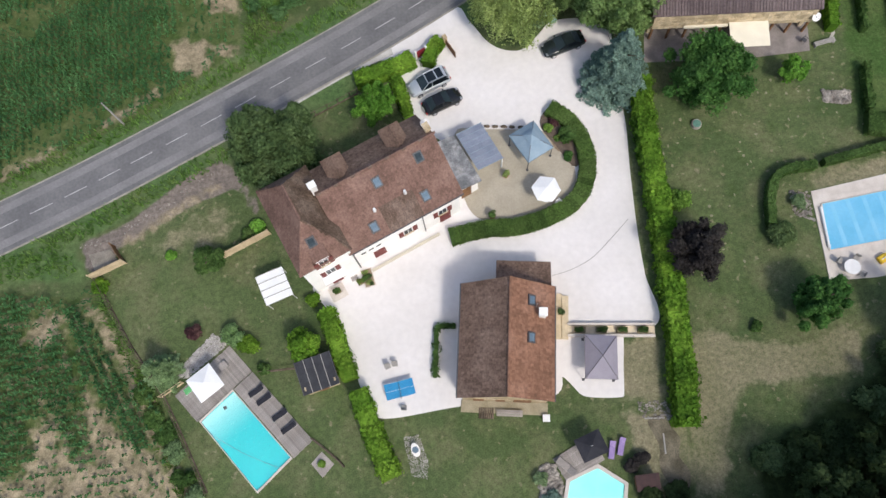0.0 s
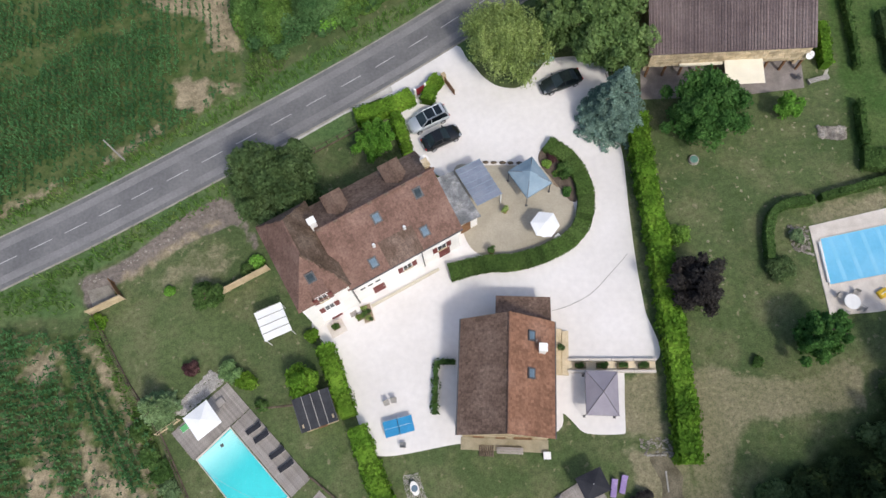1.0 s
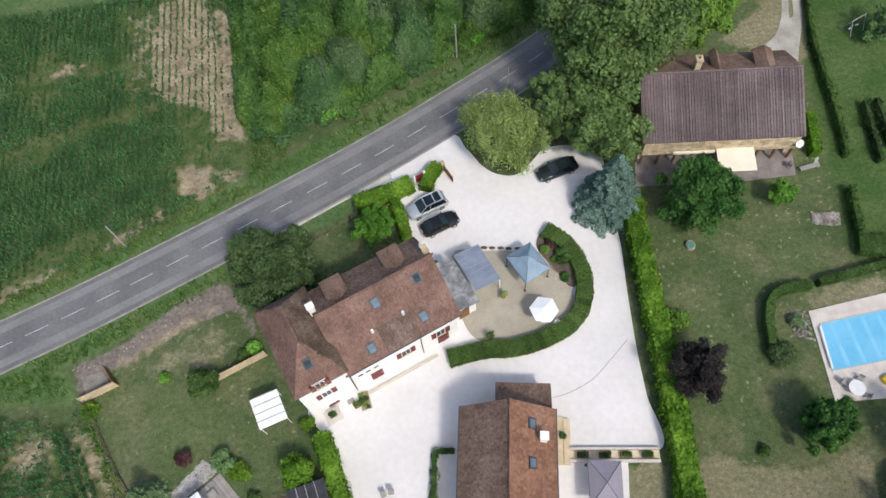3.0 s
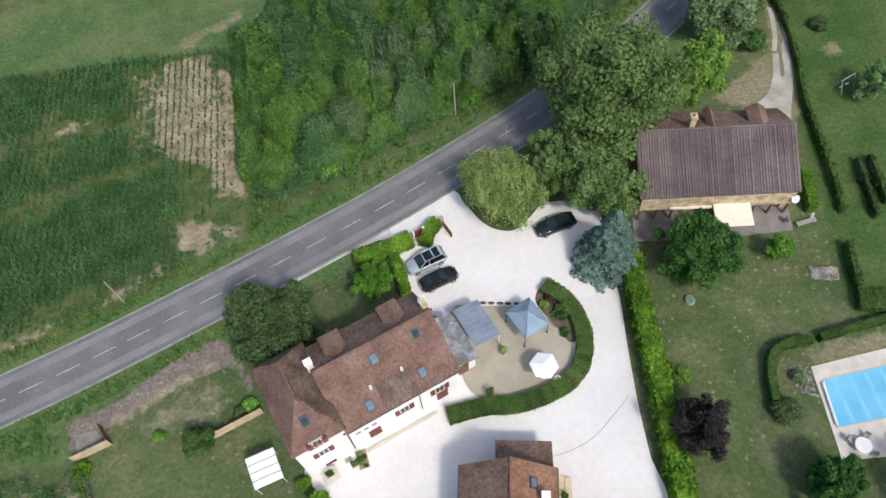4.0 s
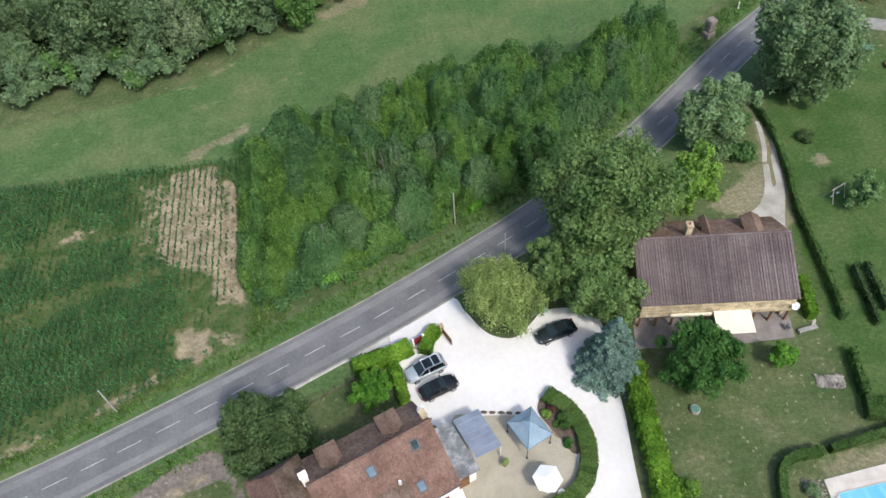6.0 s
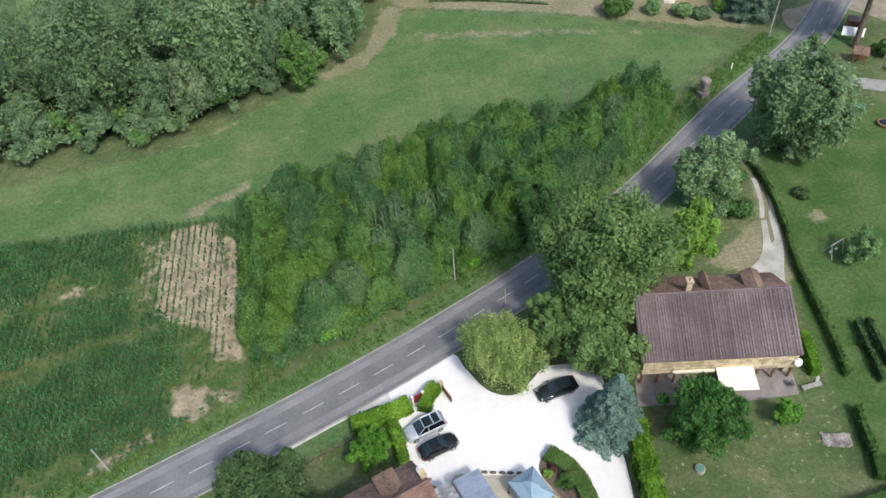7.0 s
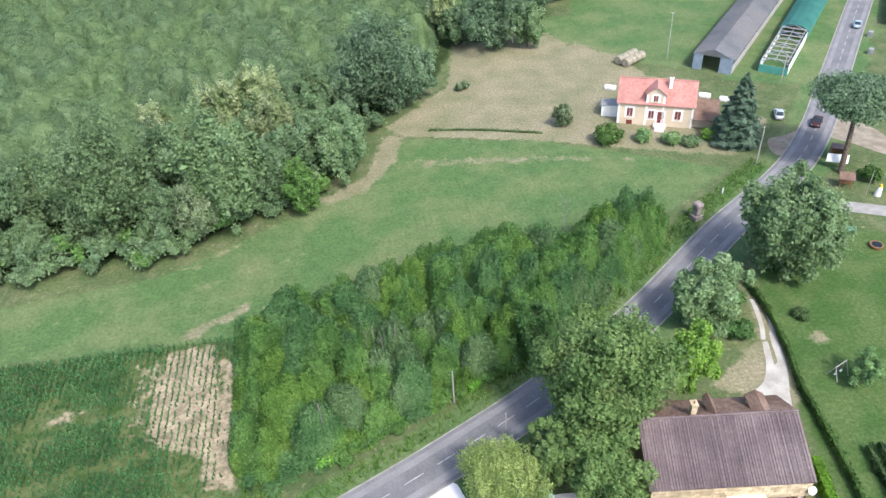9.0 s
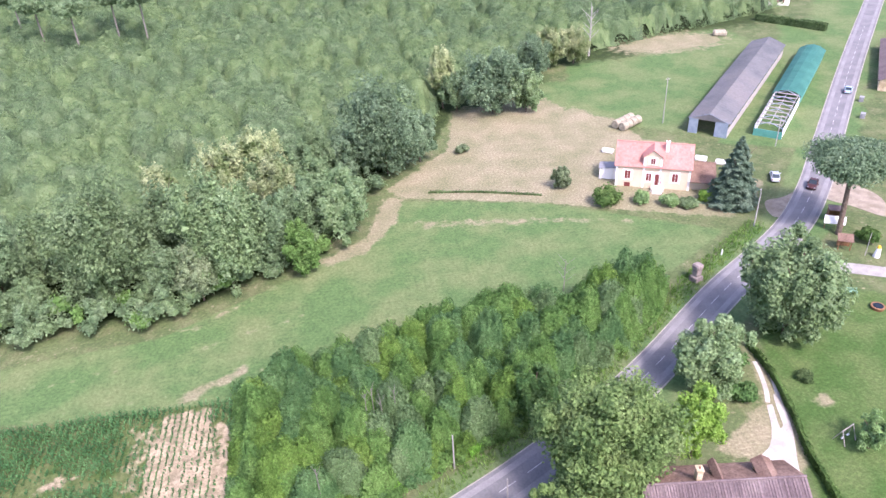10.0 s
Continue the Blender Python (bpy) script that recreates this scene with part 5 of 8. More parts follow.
    wd = part("wall_dormer", boxed(1.75, 0.04, EW - 0.3, 3.05, 1.0, EW + 0.75), WHITE_WALL, h)
    part("dormer_roof", slab_roof([(1.65, 0.0, EW + 0.72), (3.15, 0.0, EW + 0.72), (3.15, 1.35, EW + 1.15), (1.65, 1.35, EW + 1.15)], 0.06), TILE_RED, wd)
    opening(h, 2.4, 0.04, EW - 0.75, 0.9, 1.35, 0, shutters=SHUTTER)
    part("canopy", slab_roof([(1.3, -0.75, 3.3), (3.6, -0.75, 3.3), (3.6, 0.1, 3.5), (1.3, 0.1, 3.5)], 0.06), WHITE_PAINT, h, "white flat door canopy")
    # dormers at the back
    for x in (7.4, 13.45):
        d = part("dormer", boxed(x - 0.72, 7.0, 6.5, x + 0.72, 8.4, 7.5), WHITE_WALL, h)
        for s in (-1, 1):
            part("dormer_roof", slab_roof([(x + s * 1.05, 8.7, 7.65), (x, 8.2, 8.6), (x, 6.0, 8.6), (x + s * 1.05, 6.0, 7.65)]), TILE_DARK, d, "brown tiled dormer roof")
        part("dormer_hip", slab_roof([(x - 1.05, 8.7, 7.65), (x + 1.05, 8.7, 7.65), (x, 8.2, 8.6)]), TILE_DARK, d)
        opening(d, x, 8.4, 6.6, 0.8, 0.8, 180)
    slope = math.degrees(math.atan2(R - E + 0.1, 5.35))
    for x, v, glass in ((10.0, 4.0, SKY_GLASS), (14.4, 4.2, DARK_GLASS), (7.85, 1.0, SKY_GLASS), (13.35, 1.25, SKY_GLASS)):
        skylight(h, pose(x, v, E - 0.05 + v * (R - E + 0.1) / 5.35, slope, 0, 0), 0.85, 1.05, glass)
    skylight(h, pose(2.35, 1.75, EW - 0.03 + 1.85 * dz / 3.6, math.degrees(math.atan2(dz, 3.6)), 0, 0), 0.85, 1.0, DARK_GLASS)
    for x, v in ((8.6, 2.1), (11.8, 2.2)):
        z = E + v * 0.58
        part("roof_vent", rod(bmesh.new(), (x, v, z), (x, v, z + 0.55), 0.16, 0.13, 10), WHITE_PAINT, h)
    chimney(h, 4.75, 6.1, 7.1, 9.6, 0.6, 0.5, pots=0)
    chimney(h, 16.3, 6.1, 7.7, 9.05, 0.45, 0.7, STONE, 0)
    # front openings
    for x, z, hh in ((2.4, 3.4, 1.25), (10.6, 2.0, 1.2), (14.4, 2.2, 1.2)):
        opening(h, x, 0.1 if x < 4 else 0.35, z, 0.95, hh, 0, shutters=SHUTTER)
    for x, w in ((2.4, 1.1), (7.3, 1.25), (14.6, 1.2)):
        d = part("door", boxed(x - w / 2, 0.05 if x < 4 else 0.3, 0.02, x + w / 2, 0.4, 1.85), SHUTTER, h)
        part("door_handle", boxed(x + w / 2 - 0.16, 0.0 if x < 4 else 0.26, 1.0, x + w / 2 - 0.1, 0.31, 1.12), ALLOY, d)
    part("drainpipe", rod(bmesh.new(), (4.95, 0.2, 0), (4.95, 0.2, E - 0.1), 0.05), FRAME_GREY, h)
    for i in range(3):
        part("slit_window", boxed(5.6 + i * 0.8, 0.31, 3.0, 6.1 + i * 0.8, 0.37, 3.25), GLASS, h)
    part("drainpipe", rod(bmesh.new(), (12.3, 0.25, 0), (12.3, 0.25, E - 0.1), 0.05), FRAME_GREY, h)
    part("string_course", boxed(4.9, 0.3, 5.35, 16.3, 0.36, 5.5), PAVING, h)
    # slate-roofed annex and its glazed porch
    part("annex_wall", boxed(16.35, 1.5, 0, 19.0, 6.5, 2.9), WHITE_WALL, h)
    tiled("annex_roof", h, (19.25, 1.15, 2.85), (0, 5.6, 0), (-2.95, 0, 0.7), SLATE, 7, label="grey slate lean-to roof")
    part("annex_door", boxed(17.1, 1.42, 0.05, 18.2, 1.52, 2.1), BROWN_WOOD, h)
    return h


main_house()


def barn():
    b = thing("barn", "stone barn house with a half dark, half orange tiled roof", "house", pose(4.05, 9.55, 0, 0, 0, -12.8))
    E, R, W, L = 4.4, 7.6, 4.15, 5.15
    for s in (-1, 1):
        part("wall", boxed(min(s * 3.85, s * 3.5), -4.95, 0, max(s * 3.85, s * 3.5), 4.95, E), STONE, b)
    for y in (-4.95, 4.6):
        g = gable_wall(0, -3.5, 3.5, 0, E, R - 0.25)
        bmesh.ops.rotate(g, verts=g.verts[:], cent=(0, 0, 0), matrix=Matrix.Rotation(radians(90), 3, "Z"))
        bmesh.ops.translate(g, verts=g.verts[:], vec=(0, y, 0))
        part("gable_wall", g, STONE, b)
    tiled("roof", b, (-W - 0.1, L, E - 0.15), (0, -2 * L, 0), (W + 0.22, 0, R - E + 0.15), TILE_DARK, 11, label="dark brown lichened tile slope")
    tiled("roof", b, (W + 0.1, -L, E - 0.15), (0, 2 * L, 0), (-W + 0.02, 0, R - E + 0.15), TILE_ORANGE, 12, label="orange clay tile slope")
    part("ridge", rod(bmesh.new(), (0.12, -L, R + 0.04), (0.12, L, R + 0.04), 0.13), TILE_ORANGE, b)
    for s in (-1, 1):
        part("gutter", rod(bmesh.new(), (s * (W + 0.15), -L, E - 0.2), (s * (W + 0.15), L, E - 0.2), 0.07), FRAME_GREY, b)
    # lean-to at the north end
    part("wall", boxed(-0.8, 4.95, 0, 3.8, 7.55, 2.7), STONE, b)
    tiled("roof", b, (4.0, 7.85, 2.75), (-5.1, 0, 0), (0, -2.8, 0.95), TILE_DARK, 13, label="brown tiled lean-to roof")
    sl = math.degrees(math.atan2(R - E + 0.15, W - 0.02))
    for y in (3.4, 0.1):
        skylight(b, pose(2.05, y, E - 0.05 + (W + 0.1 - 2.05) * (R - E + 0.15) / (W - 0.02), 0, sl, 0) @ pose(0, 0, 0, 0, 0, 90), 0.95, 0.8)
    chimney(b, 3.05, 2.3, 4.5, 6.6, 0.6, 0.6, pots=0)
    part("aerial", rod(bmesh.new(), (2.5, 2.9, 5.4), (2.5, 2.9, 6.9), 0.03), POLE_GREY, b)
    for x, w, hh in ((-2.4, 1.0, 1.4), (1.6, 1.6, 2.0), (-0.4, 0.9, 1.2)):
        part("door", boxed(x - w / 2, -5.03, 0.1, x + w / 2, -4.93, hh), BROWN_WOOD, b)
    part("apron", boxed(-4.0, -6.1, 0, 4.0, -4.96, 0.14), material("ochre_apron", [(0.25, 0.22, 0.145), (0.35, 0.31, 0.22)], 1, 0.9, grain=0.25), b, "ochre stone ledge along the barn wall")
    # outside stair and landing on the east side
    cream = material("cream_stair_stone", [(0.54, 0.45, 0.3), (0.66, 0.56, 0.4)], 1, 0.9, grain=0.15)
    st = part("outside_stair", boxed(4.2, 1.0, 0, 5.3, 5.4, 0.2), cream, b, "cream stone stair and landing")
    for i in range(8):
        part("tread", boxed(4.2, 1.1 + i * 0.42, 0.2, 4.85, 1.46 + i * 0.42, 0.3 + 0.08 * i), cream, st)
    part("parapet", boxed(5.3, 1.0, 0, 5.9, 5.2, 0.32), cream, st)
    return b


barn()


def neighbour_house():
    h = thing("farmhouse", "low stone farmhouse with a grey-brown tiled roof and awning", "house", pose(25.05, 38.85, 0, 0, 0, -9.1) @ Matrix.Diagonal((0.98, 0.94, 1.0, 1.0)))
    E, R, B = 4.5, 7.6, 5.2
    part("wall", boxed(0.3, 0.0, 2.1, 16.8, 0.5, E), STONE, h, "pale ochre stone wall over the open porch")
    for i in range(26):
        for k in range(5):
            x, z = 0.32 + i * 0.634 + 0.2 * (k % 2), 2.14 + k * 0.46
            if x + 0.56 < 16.78:
                part("stone", boxed(x, -0.035 - 0.012 * ((i * 7 + k * 3) % 3), z, x + 0.58, 0.02, z + 0.42), WALL_STONE, h)
    part("porch_wall", boxed(0.3, 1.6, 0, 16.8, 1.9, 2.17), STONE, h)
    part("porch_ceiling", boxed(0.3, 0.5, 2.1, 16.8, 1.6, 2.17), BROWN_WOOD, h)
    for i in range(10):
        x = 0.4 + i * 1.8
        part("porch_post", boxed(x, 0.1, 0, x + 0.2, 0.32, 2.1), BROWN_WOOD, h)
    part("wall", boxed(0.3, 10.6, 0, 16.8, 11, B), STONE, h)
    for x in (0.3, 16.4):
        part("gable_wall", gable_wall(x, 0.9, 10.6, 6.8, E, R - 0.2, 0.4), STONE, h)
    tiled("roof", h, (0.0, -0.1, E - 0.05), (17.1, 0, 0), (0, 6.9, R - E + 0.05), TILE_GREY, 21, size=(0.3, 7.5), label="grey-brown roman tile slope")
    tiled("roof", h, (17.1, 11.4, B - 0.1), (-17.1, 0, 0), (0, -4.6, R - B + 0.1), TILE_DARK, 22, size=(0.3, 0.42), label="dark tiled back slope")
    part("ridge", rod(bmesh.new(), (0, 6.8, R + 0.04), (17.1, 6.8, R + 0.04), 0.14), TILE_GREY, h)
    ribs, rise = [], R - E + 0.05
    for i in range(56):
        x, w = 0.15 + i * 0.303, 0.075
        a, b = np.array((x, -0.12, E - 0.045)), np.array((x, 6.8, R))
        e, up = np.array((w, 0, 0)), np.array((0, -0.03, 0.075))
        ribs += [[a - e, a + up, b + up, b - e], [a + up, a + e, b + e, b + up]]
    rb = new("tile_rib", quads("tile_rib", np.array(ribs), TILE_GREY))
    rb.parent = h
    tagged(rb, "rounded rows of cover tiles", kind="stuff")
    chimney(h, 6.1, 7.6, 6.7, 8.7, 0.6, 0.8, STONE)
    for x, w in ((8.4, 0.5), (13.6, 1.6)):
        d = part("dormer", boxed(x - w / 2, 7.6, 6.1, x + w / 2, 9.8, 7.1), STONE, h)
        for s in (-1, 1):
            part("dormer_roof", slab_roof([(x + s * (w / 2 + 0.25), 10.1, 7.0), (x, 10.1, 7.65), (x, 7.0, 7.65), (x + s * (w / 2 + 0.25), 7.0, 7.0)]), TILE_DARK, d)
    for x in (2.2, 4.4, 6.8, 13.6, 15.4):
        opening(h, x, 1.6, 0.4, 1.0, 1.5, 0)
    part("rolled_awning", boxed(3.6, -0.3, 2.3, 8.1, -0.003, 2.55), CANVAS_CREAM, h, "cream awning rolled up in its box")
    part("awning", slab_roof([(8.2, -2.8, 2.3), (8.2, -0.02, 2.75), (12.2, -0.02, 2.75), (12.2, -2.8, 2.3)], 0.05), CANVAS_CREAM, h, "cream canvas awning rolled out")
    for x in (8.4, 12.2):
        part("awning_arm", rod(bmesh.new(), (x, -2.7, 2.24), (x, 0.0, 2.63), 0.04), WHITE_PAINT, h)
    return h


neighbour_house()


def pink_house():
    h = thing("house", "cream rendered house with a salmon-pink tiled roof and red shutters", "house", pose(53.7, 119.9, 0, 0, 0, -25.5))
    E, R, W, D = 4.6, 8.0, 14.0, 7.4
    for b in ((0, 0, 0, W, 0.35, E), (0, D - 0.35, 0, W, D, E)):
        part("wall", boxed(*b), CREAM_WALL, h)
    for x in (0, W - 0.35):
        part("gable_wall", gable_wall(x, 0.35, D - 0.35, D / 2, E, R - 0.25), CREAM_WALL, h)
    sx = (R - E + 0.1)
    tiled("roof", h, (-0.3, -0.35, E - 0.1), (W + 0.6, 0, 0), (0, D / 2 + 0.35, sx), TILE_PINK, 31, size=(0.4, 0.45), label="salmon-pink tiled slope")
    tiled("roof", h, (W + 0.3, D + 0.35, E - 0.1), (-W - 0.6, 0, 0), (0, -D / 2 - 0.35, sx), TILE_PINK, 32, size=(0.4, 0.45), label="salmon-pink tiled slope")
    part("ridge", rod(bmesh.new(), (-0.3, D / 2, R), (W + 0.3, D / 2, R), 0.14), TILE_PINK, h)
    g = part("wall_dormer", boxed(5.1, -0.05, E - 0.2, 8.6, 2.6, 6.6), CREAM_WALL, h)
    bm = bmesh.new()
    f = [bm.verts.new(p) for p in ((5.1, -0.05, 6.6), (8.6, -0.05, 6.6), (6.85, -0.05, 8.0))]
    bm.faces.new(f)
    k = [bm.verts.new(p) for p in ((5.1, 0.25, 6.6), (8.6, 0.25, 6.6), (6.85, 0.25, 8.0))]
    bm.faces.new(k[::-1])
    for i in range(3):
        bm.faces.new((f[i], f[(i + 1) % 3], k[(i + 1) % 3], k[i]))
    part("gable", bm, CREAM_WALL, g)
    for s in (-1, 1):
        part("dormer_roof", slab_roof([(6.85 + s * 2.1, -0.35, 6.5), (6.85, -0.35, 8.15), (6.85, 3.7, 8.15), (6.85 + s * 2.1, 3.7, 6.5)]), TILE_PINK, g)
    for x, z, hh, w in ((2.3, 1.7, 1.8, 1.2), (6.3, 1.5, 1.7, 1.1), (11.2, 1.6, 1.8, 1.2)):
        part("window_surround", boxed(x - w / 2 - 0.35, -0.035, z - 0.3, x + w / 2 + 0.35, -0.004, z + hh + 0.3), WHITE_WALL, h)
        opening(h, x, 0, z, w, hh, 0, pane=SHUTTER, frame=WHITE_WALL)
    part("door_surround", boxed(7.3, -0.045, 0.5, 8.9, -0.004, 3.3), WHITE_WALL, h)
    part("door", boxed(7.5, -0.07, 0.7, 8.7, 0.05, 3.05), SHUTTER, h)
    st = part("front_steps", boxed(6.9, -1.5, 0, 9.3, -0.08, 0.68), PAVING, h, "pale stone front steps")
    for i in range(3):
        part("tread", boxed(7.2, -1.5 - 0.32 * (i + 1), 0, 9.0, -1.5 - 0.32 * i, 0.52 - 0.17 * i), PAVING, st)
    part("window_surround", boxed(6.0, -0.09, 4.9, 7.7, -0.052, 6.6), WHITE_WALL, h)
    part("cellar_door", boxed(1.8, -0.05, 0.0, 2.9, 0.03, 0.9), SHUTTER, h)
    opening(h, 6.85, -0.09, 5.1, 0.95, 1.3, 0, pane=SHUTTER, frame=WHITE_WALL)
    for x in (0.0, 13.6, 5.1, 8.2):
        part("quoin", boxed(x, -0.07, 0, x + 0.4, -0.005, 6.4 if 5 < x < 9 else E), WHITE_WALL, h, "white corner stones")
    for z in (2.95,):
        part("string_course", boxed(0, -0.04, E - 0.35, W, 0.02, E - 0.15), PAVING, h)
    chimney(h, 9.3, 2.6, 6.2, 8.8, 0.6, 0.6, WHITE_WALL)
    # side buildings
    part("annex_wall", boxed(14.0, 0.6, 0, 18.0, 5.4, 2.3), CREAM_WALL, h)
    part("annex_roof", slab_roof([(14.0, -0.6, 2.2), (18.8, -0.6, 2.2), (18.8, 5.8, 3.6), (14.0, 5.8, 3.6)]), TILE_DARK, h, "brown tiled lean-to roof")
    part("side_wall", boxed(-3.2, 2.5, 0, 0, 5.0, 2.4), WHITE_WALL, h)
    part("side_roof", slab_roof([(-3.4, 2.3, 2.4), (0, 2.3, 2.7), (0, 5.2, 2.7), (-3.4, 5.2, 2.4)]), METAL_ROOF, h)
    return h


pink_house()


def long_shed(label, at, width, length, eave, ridge, roof_mat, open_bays, wall_mat, round_top=False):
    s = thing("farm_shed", label, "barn", at)
    n = int(length / 4)
    for i in range(n + 1):
        x = length * i / n
        fr = part("frame", rod(bmesh.new(), (x, 0.1, 0), (x, 0.1, eave), 0.09, None, 6), BLUE_STEEL, s)
        part("post", rod(bmesh.new(), (x, width - 0.1, 0), (x, width - 0.1, eave), 0.09, None, 6), BLUE_STEEL, fr)
        part("rafter", rod(bmesh.new(), (x, 0.1, eave), (x, width / 2, ridge - 0.1), 0.08, None, 6), BLUE_STEEL, fr)
        part("rafter", rod(bmesh.new(), (x, width - 0.1, eave), (x, width / 2, ridge - 0.1), 0.08, None, 6), BLUE_STEEL, fr)
    x0 = length * open_bays
    for y0, y1 in ((-0.35, width / 2), (width + 0.35, width / 2)):
        bm = bmesh.new()
        cols = int((length - x0) / 0.55)
        rows = []
        for i in range(cols + 1):
            x = x0 + (length + 0.3 - x0) * i / cols
            z = 0.05 * (i % 2)
            rows.append([bm.verts.new((x, y0, eave - 0.1 + z)), bm.verts.new((x, (y0 + y1) / 2, (eave + ridge) / 2 + (0.25 if round_top else 0) + z)), bm.verts.new((x, y1, ridge + z))])
        for a, b in zip(rows, rows[1:]):
            bm.faces.new((a[0], b[0], b[1], a[1])), bm.faces.new((a[1], b[1], b[2], a[2]))
        bmesh.ops.solidify(bm, geom=bm.faces[:], thickness=0.05)
        part("roof", bm, roof_mat, s, "long corrugated roof slope")
    for y in (0.0, width - 0.12):
        part("side_wall", boxed(x0, y, 0.05, length, y + 0.12, eave * 0.55), wall_mat, s)
    return s


shed = long_shed("long grey corrugated farm shed with an open front", pose(78.7, 139.2, 0, 0, 0, 47.3) @ pose(0, -8.4, 0), 8.4, 60, 3.4, 5.0, METAL_ROOF, 0.0, POLE_GREY)
for y0, y1 in ((0.0, 2.7), (6.4, 8.4)):
    part("front_wall", boxed(-0.1, y0, 0, 0.1, y1, 3.5), BLUE_STEEL, shed, "blue-grey steel front panel")
bm = bmesh.new()
for p in ((-0.1, 0, 3.4), (-0.1, 8.4, 3.4), (-0.1, 4.2, 4.95)):
    bm.verts.new(p)
bm.faces.new(bm.verts[:])
bmesh.ops.solidify(bm, geom=bm.faces[:], thickness=0.12)
part("front_gable", bm, METAL_ROOF, shed)
green = long_shed("long green-sheeted poultry tunnel, its near bays stripped to the frame", pose(91.2, 133.6, 0, 0, 0, 47.8) @ pose(0, -5.9, 0), 5.9, 58, 2.4, 3.6, GREEN_SHEET, 0.36, GREEN_SHEET, True)
for i in range(9):
    x = 0.5 + i * 2.4
    part("purlin", boxed(x, 0.3, 2.9, x + 0.18, 5.6, 3.1), POLE_GREY, green)
for y in (0.4, 2.9, 5.4):
    part("purlin", boxed(0.2, y, 2.75, 21, y + 0.15, 2.9), POLE_GREY, green)
part("front_wall", boxed(-0.1, 0, 0, 0.1, 5.9, 1.6), GREEN_SHEET, green)
for y in (0.0, 5.8):
    part("side_sheet", boxed(0.2, y, 0.1, 20.5, y + 0.08, 2.3), WHITE_PAINT, green, "pale translucent side sheet")


# ---- pools ----
def pool(label, corners, coping, liner, water_z=0.12, rim=0.35, rim_mat=PAVING, cover=False):
    """A pool with its stone rim, liner and water; corners in plan, anticlockwise or not."""
    c = np.array(corners, float)
    mid = c.mean(0)
    p = thing("swimming_pool", label, "pool", pose(*mid, 0))
    q = [tuple(v) for v in c - mid]
    out = [tuple(v * (1 + rim / np.linalg.norm(v) * 1.25)) for v in c - mid]
    n = len(q)
    for i in range(n):
        j = (i + 1) % n
        part("coping", prism([out[i], out[j], q[j], q[i]], 0.0, 0.2), rim_mat, p)
    part("liner" if not cover else "cover", prism(q, 0.0, 0.15 if cover else 0.06), liner, p)
    if not cover:
        bm = prism(q, 0.1, water_z)
        w = part("water", bm, WATER, p, "clear still water")
        w.visible_shadow = False
    return p


COVER_BAND = material("paler_cover_band", [(0.2, 0.54, 0.76), (0.25, 0.58, 0.8)], 0.5, 0.5, grain=0.04)
WATER = bpy.data.materials.new("pool_water")
WATER.use_nodes = True
wb = WATER.node_tree.nodes["Principled BSDF"]
wb.inputs["Base Color"].default_value = (0.75, 0.97, 0.98, 1)
wb.inputs["Transmission Weight"].default_value, wb.inputs["IOR"].default_value, wb.inputs["Roughness"].default_value = 1.0, 1.33, 0.04
wn, wp = WATER.node_tree.nodes.new("ShaderNodeTexNoise"), WATER.node_tree.nodes.new("ShaderNodeBump")
wn.inputs["Scale"].default_value, wp.inputs["Strength"].default_value, wp.inputs["Distance"].default_value = 2.0, 0.15, 0.02
WATER.node_tree.links.new(wn.outputs["Fac"], wp.inputs["Height"])
WATER.node_tree.links.new(wp.outputs[0], wb.inputs["Normal"])

pool_main = pool("rectangular swimming pool with turquoise water in a wooden deck", [(-22.1, 10.3), (-17.4, 3.3), (-20.8, 0.9), (-25.4, 8.0)], 0.3, POOL_LINER, rim=0.15)
# the floor hardly slopes: the shallow end's brightness is put into the strip colours
for i in range(14):
    d, tint = 0.24 * i, 0.5 * (1 - i / 14) ** 1.3
    m = material("shallow_liner", [tuple(c + (0.78 - c) * tint for c in (0.048, 0.385, 0.435))] * 2, 0.2, 0.5, grain=0.03)
    part("shallow_strip", boxed(-4.15 + d, -1.98, 0.058, -4.15 + d + 0.24, 1.98, 0.075 - 0.001 * i), m, pool_main, "strip tinted paler to stand for brighter shallow water", at=pose(0, 0, 0, 0, 0, -56.3))
pool("neighbour's rectangular pool under a pale blue cover", [(37.2, 17.6), (36.5, 13), (45.4, 13.0), (46, 17.8)], 0.3, POOL_COVER, rim=0.1, cover=True)
for i in range(5):
    o = part("cover_band", boxed(-0.2, -2.2, 0.15, 0.2, 2.2, 0.158), COVER_BAND, bpy.data.objects["swimming_pool.001"], at=pose(-3.2 + i * 1.6, 0, 0))
pool("six-sided pool with pale aqua water", [(7.3, -3.3), (10, -2.6), (12, -4.4), (11.2, -6.8), (8.4, -7.6), (6.4, -5.6)], 0.3, POOL_PALE, rim=0.3)

# ---- hedges ----
LEAF_HEDGE_LOW = foliage("low_hedge_leaves", (0.055, 0.085, 0.024), (0.075, 0.11, 0.03), (0.1, 0.135, 0.042))
hedge("curved clipped green hedge round the terrace", [(13.4, 33), (15.2, 31), (16.0, 28), (15.6, 25.2), (14.2, 22.9), (11.6, 21.6), (7.8, 21.0), (4.5, 21.4), (0.9, 21.2)], 1.65, 0.9, LEAF_HEDGE_LOW, 61, 0.1, 80, rough=0.05)
hedge("tall bright green hedge along the drive", [(23.2, 33.9), (22.6, 31.2), (22, 26), (21.4, 19.5), (20.6, 13), (20.1, 9), (19.3, 4), (18.5, -0.5)], 1.9, 2.0, LEAF_HEDGE, 62, 0.2, 40, rough=0.25)
